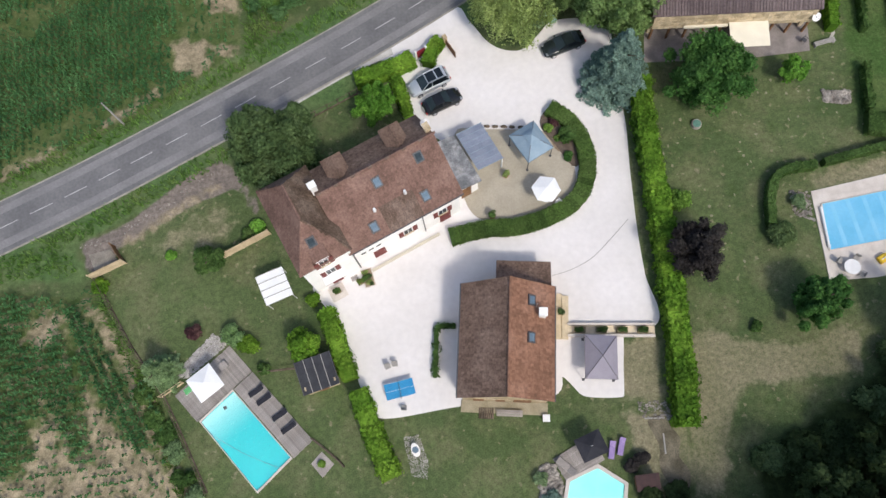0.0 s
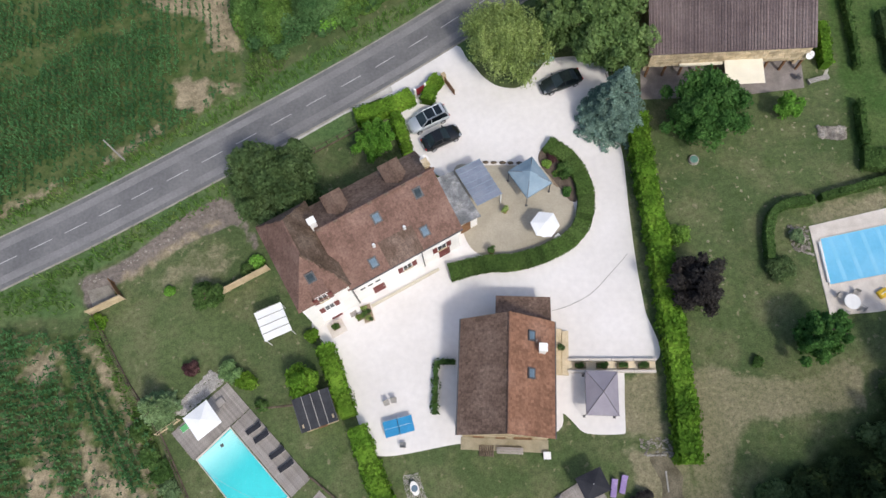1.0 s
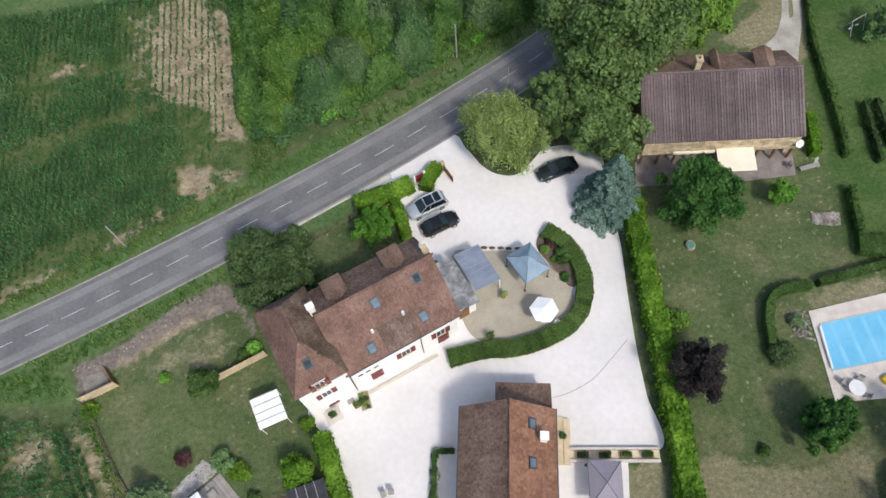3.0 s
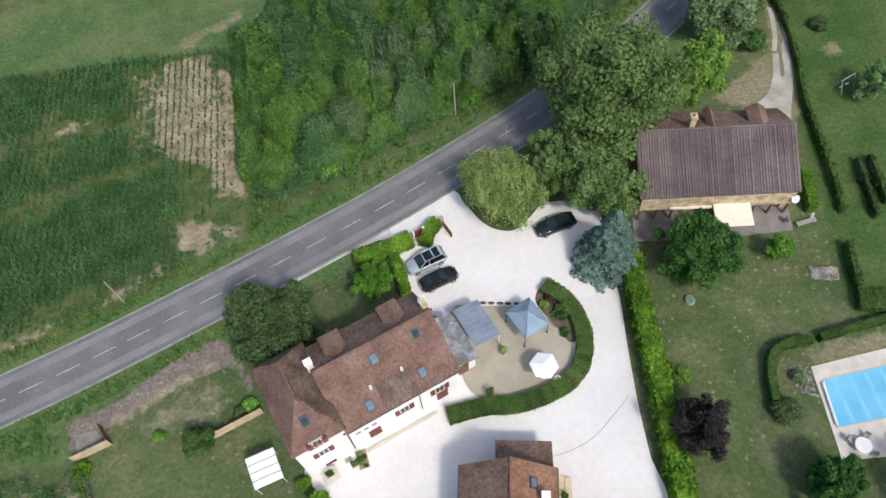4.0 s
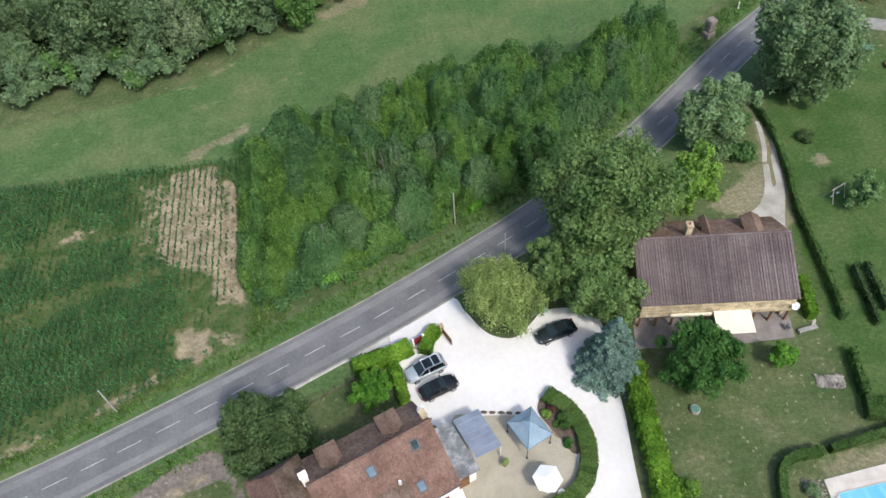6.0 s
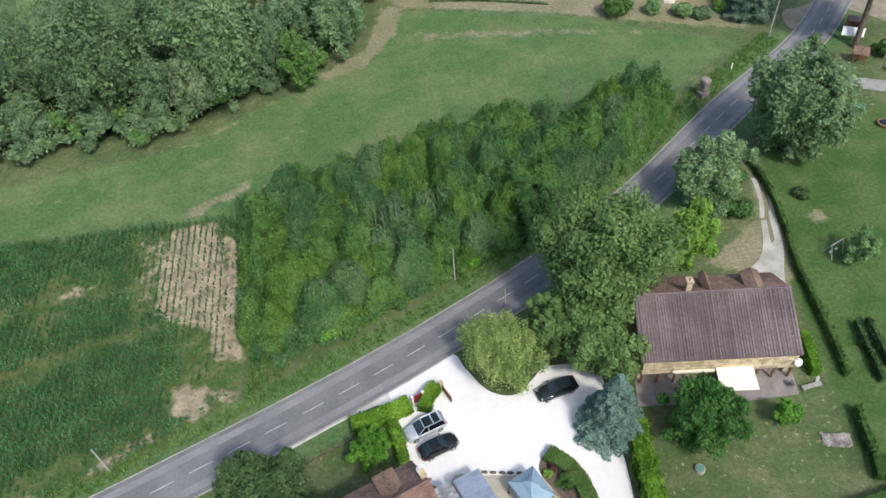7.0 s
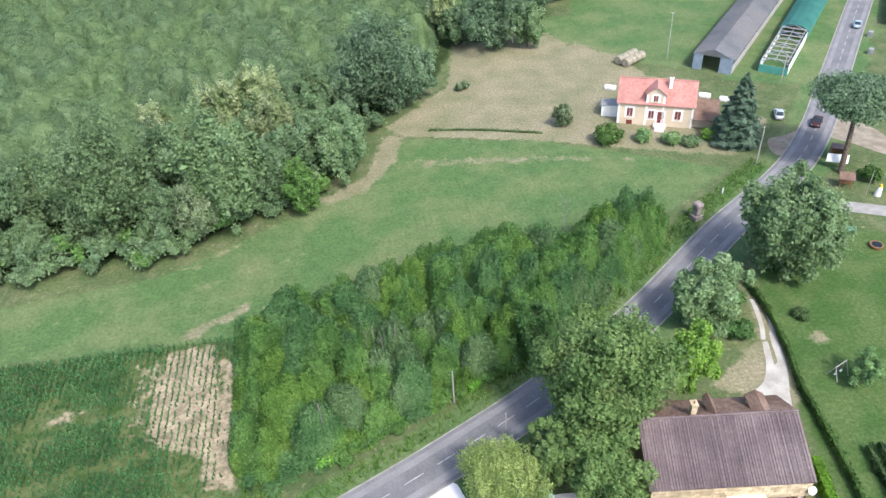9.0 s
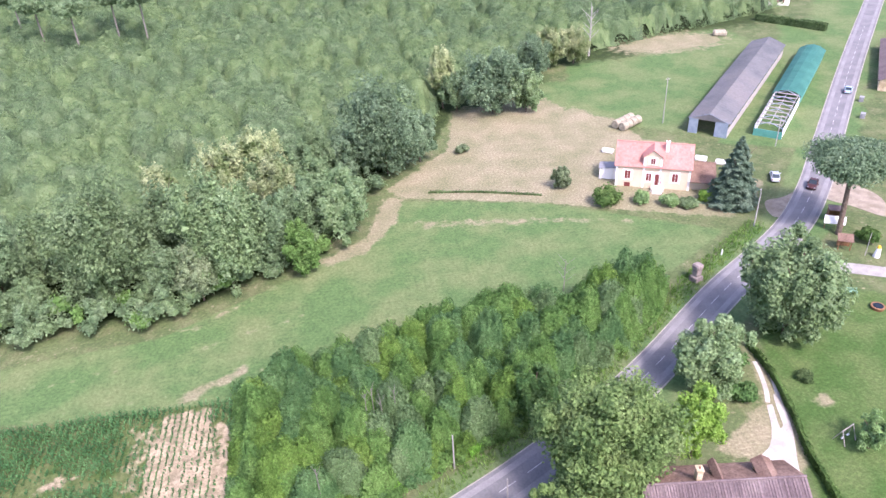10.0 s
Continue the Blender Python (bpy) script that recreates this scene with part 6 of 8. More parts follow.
hedge("leafy green hedge between yard and pool", [(-12.2, 16.2), (-11.4, 12.5), (-10.8, 9.2)], 1.5, 1.6, LEAF_HEDGE, 63, 0.18, 40, rough=0.2)
hedge("leafy green hedge below the yard", [(-10.2, 8.1), (-9.4, 4), (-8.3, -0.2)], 1.7, 1.8, LEAF_HEDGE, 64, 0.18, 40, rough=0.2)
hedge("bright hedge along the road by the gate", [(-5.8, 40), (-2, 40.6), (0.6, 41.4)], 1.6, 1.5, LEAF_HEDGE, 65, 0.18)
hedge("short hedge beside the parked cars", [(-1.6, 39.6), (-1.2, 36.8), (-0.9, 34.6)], 1.1, 1.4, LEAF_HEDGE, 66, 0.18)
hedge("small hedge beside the gate pillar", [(2.0, 40.4), (2.8, 42), (3.8, 42.9)], 1.3, 1.4, LEAF_HEDGE, 67, 0.18)
hedge("dark clipped hedge round the neighbour's pool", [(31.6, 16.4), (32.2, 18.8), (33.2, 20.8), (34.8, 21.6), (37.6, 21.5)], 0.8, 1.2, LEAF_BOX, 68, 0.1, 80, rough=0.05)
hedge("dark clipped hedge beyond the neighbour's pool", [(38.4, 21.6), (42, 21.9), (48, 22.4)], 0.7, 1.2, LEAF_BOX, 69, 0.1, 80, rough=0.05)
hedge("clipped hedge at the lawn's edge", [(45.9, 31.2), (45.2, 28.6), (44.6, 26.2)], 0.6, 1.3, LEAF_BOX, 70)
hedge("broad clipped hedge block at the lawn's corner", [(43.9, 24.9), (46, 24.2), (49, 23.6)], 2.2, 1.2, LEAF_BOX, 73, 0.12, 60)
hedge("long low dark hedge along the meadow", [(53.4, 70), (53.2, 64), (51.8, 57), (50.0, 50.8), (49.0, 44.2), (47.9, 38.1), (47.2, 35)], 0.5, 1.1, LEAF_BOX, 71)
hedge("low hedge on the gravel beside the barn", [(-0.2, 12.4), (-1.9, 12.7), (-2.4, 10.6), (-3, 8)], 0.5, 0.7, LEAF_BOX, 72, 0.13)


hedge("bright green hedge beside the farmhouse gable", [(45.2, 40.8), (44.6, 38.2), (44.0, 35.8)], 1.0, 1.5, LEAF_HEDGE, 74, 0.16)


# ---- cars ----
def loft(bm, rings):
    vs = [[bm.verts.new(p) for p in r] for r in rings]
    n = len(rings[0])
    for a, b in zip(vs, vs[1:]):
        for i in range(n):
            bm.faces.new((a[i], a[(i + 1) % n], b[(i + 1) % n], b[i]))
    bm.faces.new(vs[0][::-1]), bm.faces.new(vs[-1])
    bmesh.ops.recalc_face_normals(bm, faces=bm.faces[:])
    return bm


def car(label, x, y, turn, length, width, height, paint, tall=False, glass_roof=False):
    """A car whose nose points along local x."""
    c = thing("car", label, "car", pose(x, y, 0.05, 0, 0, turn))
    l, w = length / 2, width / 2
    belt, bonnet = (0.98, 0.95) if tall else (0.9, 0.85)

    def ring(px, hw, z0, z1):
        k = 0.12
        return [(px, -hw, z0 + k), (px, -hw + k, z0), (px, hw - k, z0), (px, hw, z0 + k), (px, hw, z1 - k), (px, hw - k * 1.3, z1), (px, -hw + k * 1.3, z1), (px, -hw, z1 - k)]
    st = [(-l, w * 0.72, 0.42, belt - 0.2), (-l + 0.12, w * 0.9, 0.28, belt - 0.02), (-l * 0.6, w, 0.22, belt), (0, w, 0.2, belt), (l * 0.38, w, 0.2, belt - 0.02),
          (l * 0.62, w * 0.98, 0.2, bonnet), (l - 0.25, w * 0.9, 0.24, bonnet - 0.16), (l - 0.06, w * 0.78, 0.3, bonnet - 0.26), (l, w * 0.66, 0.4, bonnet - 0.36)]
    body = part("body", loft(bmesh.new(), [ring(*s) for s in st]), paint, c, smooth=False)
    body.data.polygons.foreach_set("use_smooth", [True] * len(body.data.polygons))
    front, back = (l * 0.5, -l * 0.92) if tall else (l * 0.4, -l * 0.78)
    rf, rb = (l * 0.12, -l * 0.8) if tall else (l * 0.02, -l * 0.42)
    bw, rw = w * 0.9, w * 0.72
    lo = [(back, -bw, belt - 0.04), (front, -bw, belt - 0.04), (front, bw, belt - 0.04), (back, bw, belt - 0.04)]
    hi = [(rb, -rw, height - 0.06), (rf, -rw, height - 0.06), (rf, rw, height - 0.06), (rb, rw, height - 0.06)]
    for i, pane_name in enumerate(("side_window", "windscreen", "side_window", "rear_window")):
        bm = bmesh.new()
        bm.faces.new([bm.verts.new(p) for p in (lo[i], lo[(i + 1) % 4], hi[(i + 1) % 4], hi[i])])
        bmesh.ops.solidify(bm, geom=bm.faces[:], thickness=0.01)
        part(pane_name, bm, WINDSCREEN if pane_name != "side_window" else GLASS, c, "dark tinted glass")
    part("roof", boxed(rb - 0.04, -rw - 0.02, height - 0.075, rf + 0.04, rw + 0.02, height - 0.01), paint, c, bevel=0.03)
    if glass_roof:
        part("glass_roof", boxed(rb + 0.25, -rw + 0.1, height - 0.012, (rb + rf) / 2 - 0.1, rw - 0.1, height + 0.008), GLASS, c, "dark glass roof panel")
        part("glass_roof", boxed((rb + rf) / 2 + 0.02, -rw + 0.1, height - 0.012, rf - 0.05, rw - 0.1, height + 0.008), GLASS, c, "dark glass roof panel")
        for s in (-1, 1):
            part("roof_rail", boxed(rb + 0.1, s * rw - 0.03, height - 0.02, rf, s * rw + 0.03, height + 0.05), ALLOY, c, "grey roof rail")
    for s in (-1, 1):
        for p0, p1 in (((front, s * bw, belt - 0.02), (rf, s * rw, height - 0.06)), ((back, s * bw, belt - 0.02), (rb, s * rw, height - 0.06)), ((-0.1, s * bw * 0.99, belt - 0.02), (-0.15, s * rw, height - 0.06))):
            part("pillar", rod(bmesh.new(), p0, p1, 0.045, None, 6), paint, c)
        part("mirror", boxed(front - 0.35, s * (w + 0.1) - 0.09, belt - 0.02, front - 0.2, s * (w + 0.1) + 0.09, belt + 0.13), paint, c, bevel=0.02)
        part("headlight", boxed(l - 0.34, s * w * 0.68 - 0.16, bonnet - 0.28, l - 0.1, s * w * 0.68 + 0.12, bonnet - 0.15), ALLOY, c, "clear headlight", bevel=0.02)
        part("tail_light", boxed(-l - 0.01, s * w * 0.72 - 0.1, belt - 0.3, -l + 0.1, s * w * 0.72 + 0.1, belt - 0.1), RED_LIGHT, c, "red tail light", bevel=0.02)
        for px in (l * 0.62, -l * 0.6):
            wh = part("wheel", rod(bmesh.new(), (px, s * (w - 0.2), 0.31), (px, s * (w + 0.02), 0.31), 0.31, None, 16), TYRE, c, "black tyre")
            part("rim", rod(bmesh.new(), (px, s * (w + 0.015), 0.31), (px, s * (w + 0.03), 0.31), 0.2, None, 12), ALLOY, wh)
    part("bumper", boxed(-l - 0.03, -w * 0.7, 0.35, -l + 0.1, w * 0.7, 0.55), paint, c, bevel=0.03)
    part("number_plate", boxed(-l - 0.045, -0.26, 0.6, -l - 0.01, 0.26, 0.71), WHITE_PAINT, c, "blank pale plate")
    return c


car("silver people carrier with a dark glass roof, parked by the hedge", 1.75, 38.35, 196, 4.5, 1.82, 1.65, CAR_SILVER, True, True)
car("black hatchback parked beside the silver car", 2.75, 35.95, 16, 4.2, 1.76, 1.45, CAR_BLACK)
car("dark green saloon parked under the spruce", 16.5, 39.9, 191, 4.6, 1.78, 1.42, CAR_GREEN)
car("small dark red car on the far road", 89.2, 109.0, 227, 4.0, 1.7, 1.45, material("maroon_car_paint", [(0.05, 0.02, 0.02), (0.07, 0.028, 0.028)], 1, 0.3))
car("pale blue car on the far road", 125.7, 149.6, 49, 4.0, 1.7, 1.45, material("pale_blue_car_paint", [(0.3, 0.42, 0.5), (0.35, 0.47, 0.55)], 1, 0.3))
car("silver car parked beside the pink house", 84.3, 113.8, 62, 4.1, 1.7, 1.45, CAR_SILVER)


# ---- canopies ----
def gazebo(label, x, y, turn, a, b, z, top, cloth, vent=True, legs=True, post=FRAME_GREY):
    g = thing("gazebo", label, "gazebo", pose(x, y, 0.06, 0, 0, turn))
    c = [(-a / 2, -b / 2), (a / 2, -b / 2), (a / 2, b / 2), (-a / 2, b / 2)]
    f = 0.28 if vent else 0.0
    for i in range(4):
        p, q = c[i], c[(i + 1) % 4]
        hi = z + (top - z) * (1 - f)
        part("canopy_panel", slab_roof([(*p, z), (*q, z), (q[0] * f, q[1] * f, hi), (p[0] * f, p[1] * f, hi)] if f else [(*p, z), (*q, z), (0, 0, top)], 0.03), cloth, g)
        part("valance", slab_roof([(*p, z), (*q, z), (q[0] * 1.01, q[1] * 1.01, z - 0.22), (p[0] * 1.01, p[1] * 1.01, z - 0.22)], 0.02), cloth, g)
        if f:
            part("vent_panel", slab_roof([(p[0] * 0.38, p[1] * 0.38, hi + 0.05), (q[0] * 0.38, q[1] * 0.38, hi + 0.05), (0, 0, top + 0.12)], 0.02), cloth, g)
        if legs:
            lx, ly = p[0] * 0.95, p[1] * 0.95
            leg = part("leg", rod(bmesh.new(), (lx, ly, 0), (lx, ly, z), 0.05, None, 8), post, g)
            part("foot", boxed(lx - 0.12, ly - 0.12, 0, lx + 0.12, ly + 0.12, 0.03), post, leg)
        part("hip_pole", rod(bmesh.new(), (*p, z + 0.02), (0, 0, top), 0.025, None, 6), post, g)
    return g


gazebo("blue-grey canvas gazebo on the terrace", 10.55, 28.9, 22, 2.95, 3.45, 2.3, 3.5, CANVAS_BLUE)
gazebo("mauve-grey canvas gazebo on the gravel patio", 12.3, 6.85, -12.5, 2.9, 3.95, 2.2, 3.1, CANVAS_MAUVE, vent=False)


def parasol(label, x, y, turn, r, sides, z, cloth, droop=0.45, stretch=1.0):
    p = thing("parasol", label, "parasol", pose(x, y, 0.06, 0, 0, turn))
    part("pole", rod(bmesh.new(), (0, 0, 0), (0, 0, z + 0.1), 0.035), WHITE_PAINT, p)
    part("base", rod(bmesh.new(), (0, 0, 0), (0, 0, 0.1), 0.35, 0.3, 14), GREY_STONE, p)
    for i in range(sides):
        a, b = (2 * math.pi * (i + k + 0.5) / sides for k in (0, 1))
        u, v = (math.cos(a) * r * stretch, math.sin(a) * r), (math.cos(b) * r * stretch, math.sin(b) * r)
        part("canopy_panel", slab_roof([(*u, z - droop), (*v, z - droop), (0, 0, z)], 0.02), cloth, p)
        part("rib", rod(bmesh.new(), (*u, z - droop - 0.02), (0, 0, z - 0.04), 0.012, None, 5), FRAME_GREY, p)
    part("finial", rod(bmesh.new(), (0, 0, z), (0, 0, z + 0.14), 0.05, 0.02), WHITE_PAINT, p)
    return p


parasol("white six-sided parasol on the terrace", 10.95, 23.75, 12, 1.45, 6, 2.5, CANVAS_WHITE)
parasol("white square parasol on the pool deck", -23.9, 11.2, 29, 1.85, 4, 2.7, CANVAS_WHITE, 0.4)
parasol("charcoal square parasol beside the small pool", 9.6, -0.6, 14, 1.5, 4, 2.5, CANVAS_DARK, 0.35, 1.15)


def glazed_porch():
    p = thing("glazed_porch", "blue-grey glazed lean-to porch on the terrace", "porch", pose(-12.9, 18.2, 0.06, 0, 0, 19))
    n = 7
    for i in range(n):
        y0, y1 = 2.3 + 4.4 * i / n, 2.3 + 4.4 * (i + 1) / n
        part("roof_pane", slab_roof([(19.5, y0 + 0.03, 2.75), (22.35, y0 + 0.03, 2.4), (22.35, y1 - 0.03, 2.4), (19.5, y1 - 0.03, 2.75)], 0.03), POLYCARB, p)
    for i in range(n + 1):
        y = 2.3 + 4.4 * i / n
        part("rafter", rod(bmesh.new(), (19.5, y, 2.76), (22.4, y, 2.4), 0.04, None, 6), BLUE_STEEL, p)
    for y in (2.35, 4.5, 6.65):
        part("post", boxed(22.2, y - 0.05, 0, 22.3, y + 0.05, 2.35), WHITE_PAINT, p)
    part("beam", boxed(22.2, 2.3, 2.25, 22.32, 6.7, 2.38), WHITE_PAINT, p)


glazed_porch()


def lawn_canopy():
    p = thing("lawn_canopy", "white sheet canopy on a frame over the lawn", "canopy", pose(-16.55, 19.2, 0, 0, 0, 15))
    for i in range(4):
        y0 = -1.55 + i * 0.78
        part("roof_sheet", slab_roof([(-1.35, y0, 2.3), (1.35, y0, 2.05), (1.35, y0 + 0.72, 2.05), (-1.35, y0 + 0.72, 2.3)], 0.03), CANVAS_WHITE, p)
        part("batten", rod(bmesh.new(), (-1.1, y0 + 0.75, 2.31), (0.9, y0 + 0.75, 2.12), 0.03, None, 6), POLE_GREY, p)
    for x, y in ((-1.25, -1.45), (1.25, -1.45), (1.25, 1.45), (-1.25, 1.45)):
        part("leg", rod(bmesh.new(), (x, y, 0), (x, y, 2.2), 0.04), WHITE_PAINT, p)


lawn_canopy()


def garden_chair(label, x, y, turn, mat=WHITE_PAINT, z=0.05, group=""):
    c = thing("garden_chair", label, "chair", pose(x, y, z, 0, 0, turn), group)
    part("seat", boxed(-0.24, -0.24, 0.4, 0.24, 0.24, 0.44), mat, c, bevel=0.015)
    part("backrest", boxed(-0.24, 0.2, 0.46, 0.24, 0.25, 0.88), mat, c, bevel=0.015)
    for sx in (-1, 1):
        part("armrest", boxed(sx * 0.25 - 0.03, -0.22, 0.62, sx * 0.25 + 0.03, 0.24, 0.65), mat, c)
        for sy in (-1, 1):
            part("leg", rod(bmesh.new(), (sx * 0.21, sy * 0.21, 0), (sx * 0.2, sy * 0.2, 0.41), 0.02, None, 6), mat, c)
    return c


def round_table(label, x, y, r, mat, z=0.06):
    t = thing("round_table", label, "table", pose(x, y, z))
    part("tabletop", rod(bmesh.new(), (0, 0, 0.7), (0, 0, 0.74), r, None, 24), mat, t)
    part("pedestal", rod(bmesh.new(), (0, 0, 0), (0, 0, 0.7), 0.06), mat, t)
    part("base", rod(bmesh.new(), (0, 0, 0), (0, 0, 0.04), 0.3, None, 12), mat, t)
    return t


round_table("round white table under the parasol", 10.95, 23.4, 0.55, WHITE_PAINT)
garden_chair("pale garden chair on the terrace", 12.1, 22.7, -60)
garden_chair("pale garden chair on the terrace", 10.2, 24.6, 20)
garden_chair("pale grey garden chair on the gravel", -7.2, 9.85, 10, POLE_GREY, group="chairs on the gravel")
garden_chair("pale grey garden chair on the gravel", -6.5, 9.95, -5, POLE_GREY, group="chairs on the gravel")
garden_chair("grey garden chair on the gravel near the lawn", -6.3, 5.8, 170, POLE_GREY)
round_table("round white table on the pool terrace", 37.6, 10.9, 0.75, WHITE_PAINT, 0.1)
for i in range(4):
    a = radians(45 + 90 * i)
    garden_chair("grey chair round the white table", 37.6 + 1.15 * math.cos(a), 10.9 + 1.15 * math.sin(a), math.degrees(a) - 90, POLE_GREY, 0.1, "chairs round the white table")

# ---- table tennis ----
tt = thing("table_tennis_table", "blue outdoor table tennis table on the gravel", "table", pose(-6.4, 7.5, 0.05, 0, 0, 4))
for s in (-1, 1):
    half = part("table_half", boxed(min(0.015 * s, 1.37 * s), -0.76, 0.72, max(0.015 * s, 1.37 * s), 0.76, 0.76), TABLE_BLUE, tt)
    part("line", boxed(min(0.02 * s, 1.36 * s), -0.01, 0.76, max(0.02 * s, 1.36 * s), 0.01, 0.764), WHITE_PAINT, half)
    for y in (-0.75, 0.74):
        part("line", boxed(min(0.02 * s, 1.36 * s), y, 0.76, max(0.02 * s, 1.36 * s), y + 0.02, 0.764), WHITE_PAINT, half)
    for y in (-0.55, 0.55):
        part("leg", rod(bmesh.new(), (s * 1.0, y, 0), (s * 0.9, y, 0.72), 0.03), FRAME_GREY, tt)
part("net", boxed(-0.01, -0.9, 0.76, 0.01, 0.9, 0.91), FRAME_GREY, tt)


# ---- huts, fences, gate ----
def pool_hut():
    s = thing("pool_hut", "black felt-roofed hut beside the hedge", "shed", pose(-13.6, 10.2, 0, 0, 0, 9))
    for b in ((-1.5, -1.35, 0, 1.5, -1.2, 1.95), (-1.5, 1.2, 0, 1.5, 1.35, 2.25), (-1.5, -1.2, 0, -1.35, 1.2, 2.05), (1.35, -1.2, 0, 1.5, 1.2, 2.05)):
        part("wall", boxed(*b), STONE, s)
    part("roof", slab_roof([(-1.75, -1.55, 1.95), (1.75, -1.55, 1.95), (1.75, 1.55, 2.4), (-1.75, 1.55, 2.4)], 0.1), DARK_SHED, s)
    for x in (-1.72, -0.85, 0.0, 0.85, 1.72):
        part("roof_batten", rod(bmesh.new(), (x, -1.57, 1.98), (x, 1.55, 2.43), 0.035, None, 6), POLE_GREY if abs(x) < 1 else FRAME_GREY, s)
    part("door", boxed(-0.4, -1.41, 0.05, 0.45, -1.34, 1.8), BROWN_WOOD, s)


pool_hut()


def panel_fence(label, a, b, h, panels):
    a, b = np.array(a), np.array(b)
    L = np.linalg.norm(b - a)
    f = thing("wooden_fence", label, "fence", pose(*a, 0, 0, 0, math.degrees(math.atan2(*(b - a)[::-1]))))
    w = L / panels
    for i in range(panels):
        p = part("fence_panel", boxed(i * w + 0.06, -0.02, 0.08, (i + 1) * w - 0.06, 0.02, h), PALE_WOOD, f)
        for j in range(7):
            z = 0.12 + (h - 0.2) * j / 7
            part("slat", boxed(i * w + 0.07, -0.04, z, (i + 1) * w - 0.07, -0.02, z + (h - 0.2) / 7 - 0.03), PALE_WOOD, p)
    for i in range(panels + 1):
        part("post", boxed(i * w - 0.05, -0.05, 0, i * w + 0.05, 0.05, h + 0.08), PALE_WOOD, f)
    return f


panel_fence("pale new wooden panel fence beside the house", (-22.5, 23.3), (-16.8, 25.2), 1.5, 4)
panel_fence("pale new wooden panel fence at the lawn's corner", (-35, 24.0), (-31.6, 25.0), 1.5, 2)
side = thing("fence_panel", "dark weathered wooden panel behind the fence corner", "fence", pose(-31.75, 25.1, 0, 0, 0, 117))
for i in range(8):
    part("board", boxed(i * 0.26, -0.02, 0.05, i * 0.26 + 0.24, 0.02, 1.25 + 0.04 * (i % 2)), BROWN_WOOD, side)
for x in (0.0, 2.08):
    part("post", boxed(x - 0.05, -0.07, 0, x + 0.05, 0.03, 1.4), BROWN_WOOD, side)


def post_fence(label, pts, h, gap, rail=True, mat=BARK):
    f = thing("garden_fence", label, "fence", pose(*pts[0], 0))
    p = smooth_line(pts, gap) - np.array(pts[0])
    for q in p:
        part("post", rod(bmesh.new(), (*q, 0), (*q, h), 0.05, None, 6), mat, f)
    if rail:
        for u, v in zip(p, p[1:]):
            part("rail", rod(bmesh.new(), (*u, h * 0.92), (*v, h * 0.92), 0.03, None, 5), mat, f)
            part("rail", rod(bmesh.new(), (*u, 0.1), (*v, 0.1), 0.09, None, 5), mat, f)
    return f


post_fence("dark post and rail fence between lawn and maize", [(-34.7, 23.8), (-31.5, 16.3), (-28.8, 11.2), (-25.4, 1.6)], 0.9, 1.9)
post_fence("low rail fence round the pool lawn", [(-19.4, 11.6), (-15.6, 11.3)], 0.8, 1.9)
post_fence("low rail fence round the pool lawn", [(-15.2, 4.6), (-13, 2.2), (-12.6, 1.6)], 0.8, 1.5)
post_fence("pale wooden handrail beside the pool", [(-29, 11.0), (-26.8, 12.0)], 0.9, 1.2, mat=PALE_WOOD)
post_fence("dark wooden fence between road and garden", [(-11.5, 37.0), (-8, 38.2), (-5.8, 39)], 1.1, 1.0)

gate = thing("garden_gate", "dark red garden gate between the hedges", "gate", pose(1.55, 41.9, 0.05, 0, 0, 20))
part("gate_panel", boxed(-0.5, -0.03, 0.08, 0.5, 0.03, 1.35), RED_PAINT, gate)
for x in (-0.62, 0.62):
    part("gate_post", boxed(x - 0.1, -0.12, 0, x + 0.1, 0.12, 1.5), WHITE_WALL, gate)
part("latch", boxed(0.38, -0.06, 0.75, 0.46, 0.06, 0.85), FRAME_GREY, gate)
drive_gate = thing("drive_gate", "brown wooden drive gate standing open", "gate", pose(4.3, 42.9, 0.05, 0, 0, -68))
part("gate_panel", boxed(0.2, -0.03, 0.12, 2.1, 0.03, 1.15), BROWN_WOOD, drive_gate)
for x in (0.2, 1.1, 2.0):
    part("brace", boxed(x, -0.05, 0.12, x + 0.1, 0.05, 1.2), BROWN_WOOD, drive_gate)
part("pillar", boxed(-0.25, -0.22, 0, 0.2, 0.22, 1.4), STONE, drive_gate)


# ---- pool deck ----
def decking(name, label, at, s0, s1, t0, t1, board=0.19, z=0.14):
    d = tagged(thing(name, label, "deck", at), kind="structure")
    n = int((t1 - t0) / board)
    rng = np.random.default_rng(7)
    plank = None
    for i in range(n):
        y = t0 + (t1 - t0) * i / n
        if plank is None:
            o = part("plank", boxed(s0, 0, 0.02, s1, (t1 - t0) / n - 0.012, z), DECK_WOOD, d, at=pose(0, y, 0))
            plank = o.data
        else:
            o = new("plank", plank)
            o.parent = d
            o.matrix_basis = pose(float(rng.uniform(-0.03, 0.03)), y, float(rng.uniform(-0.006, 0.006)))
    return d


deck_at = pose(-22.1, 10.3, 0, 0, 0, -56.1)
decking("pool_deck", "weathered grey wooden deck beside the pool", deck_at, -0.1, 8.7, 0.18, 2.5)
decking("pool_deck", "weathered grey wooden deck at the head of the pool", deck_at, -3.6, -0.2, -4.3, 2.5)
decking("small_pool_deck", "weathered wooden deck beside the small pool", pose(6.3, -1.3, 0, 0, 0, 20), 0.0, 4.0, -2.2, 0.2)


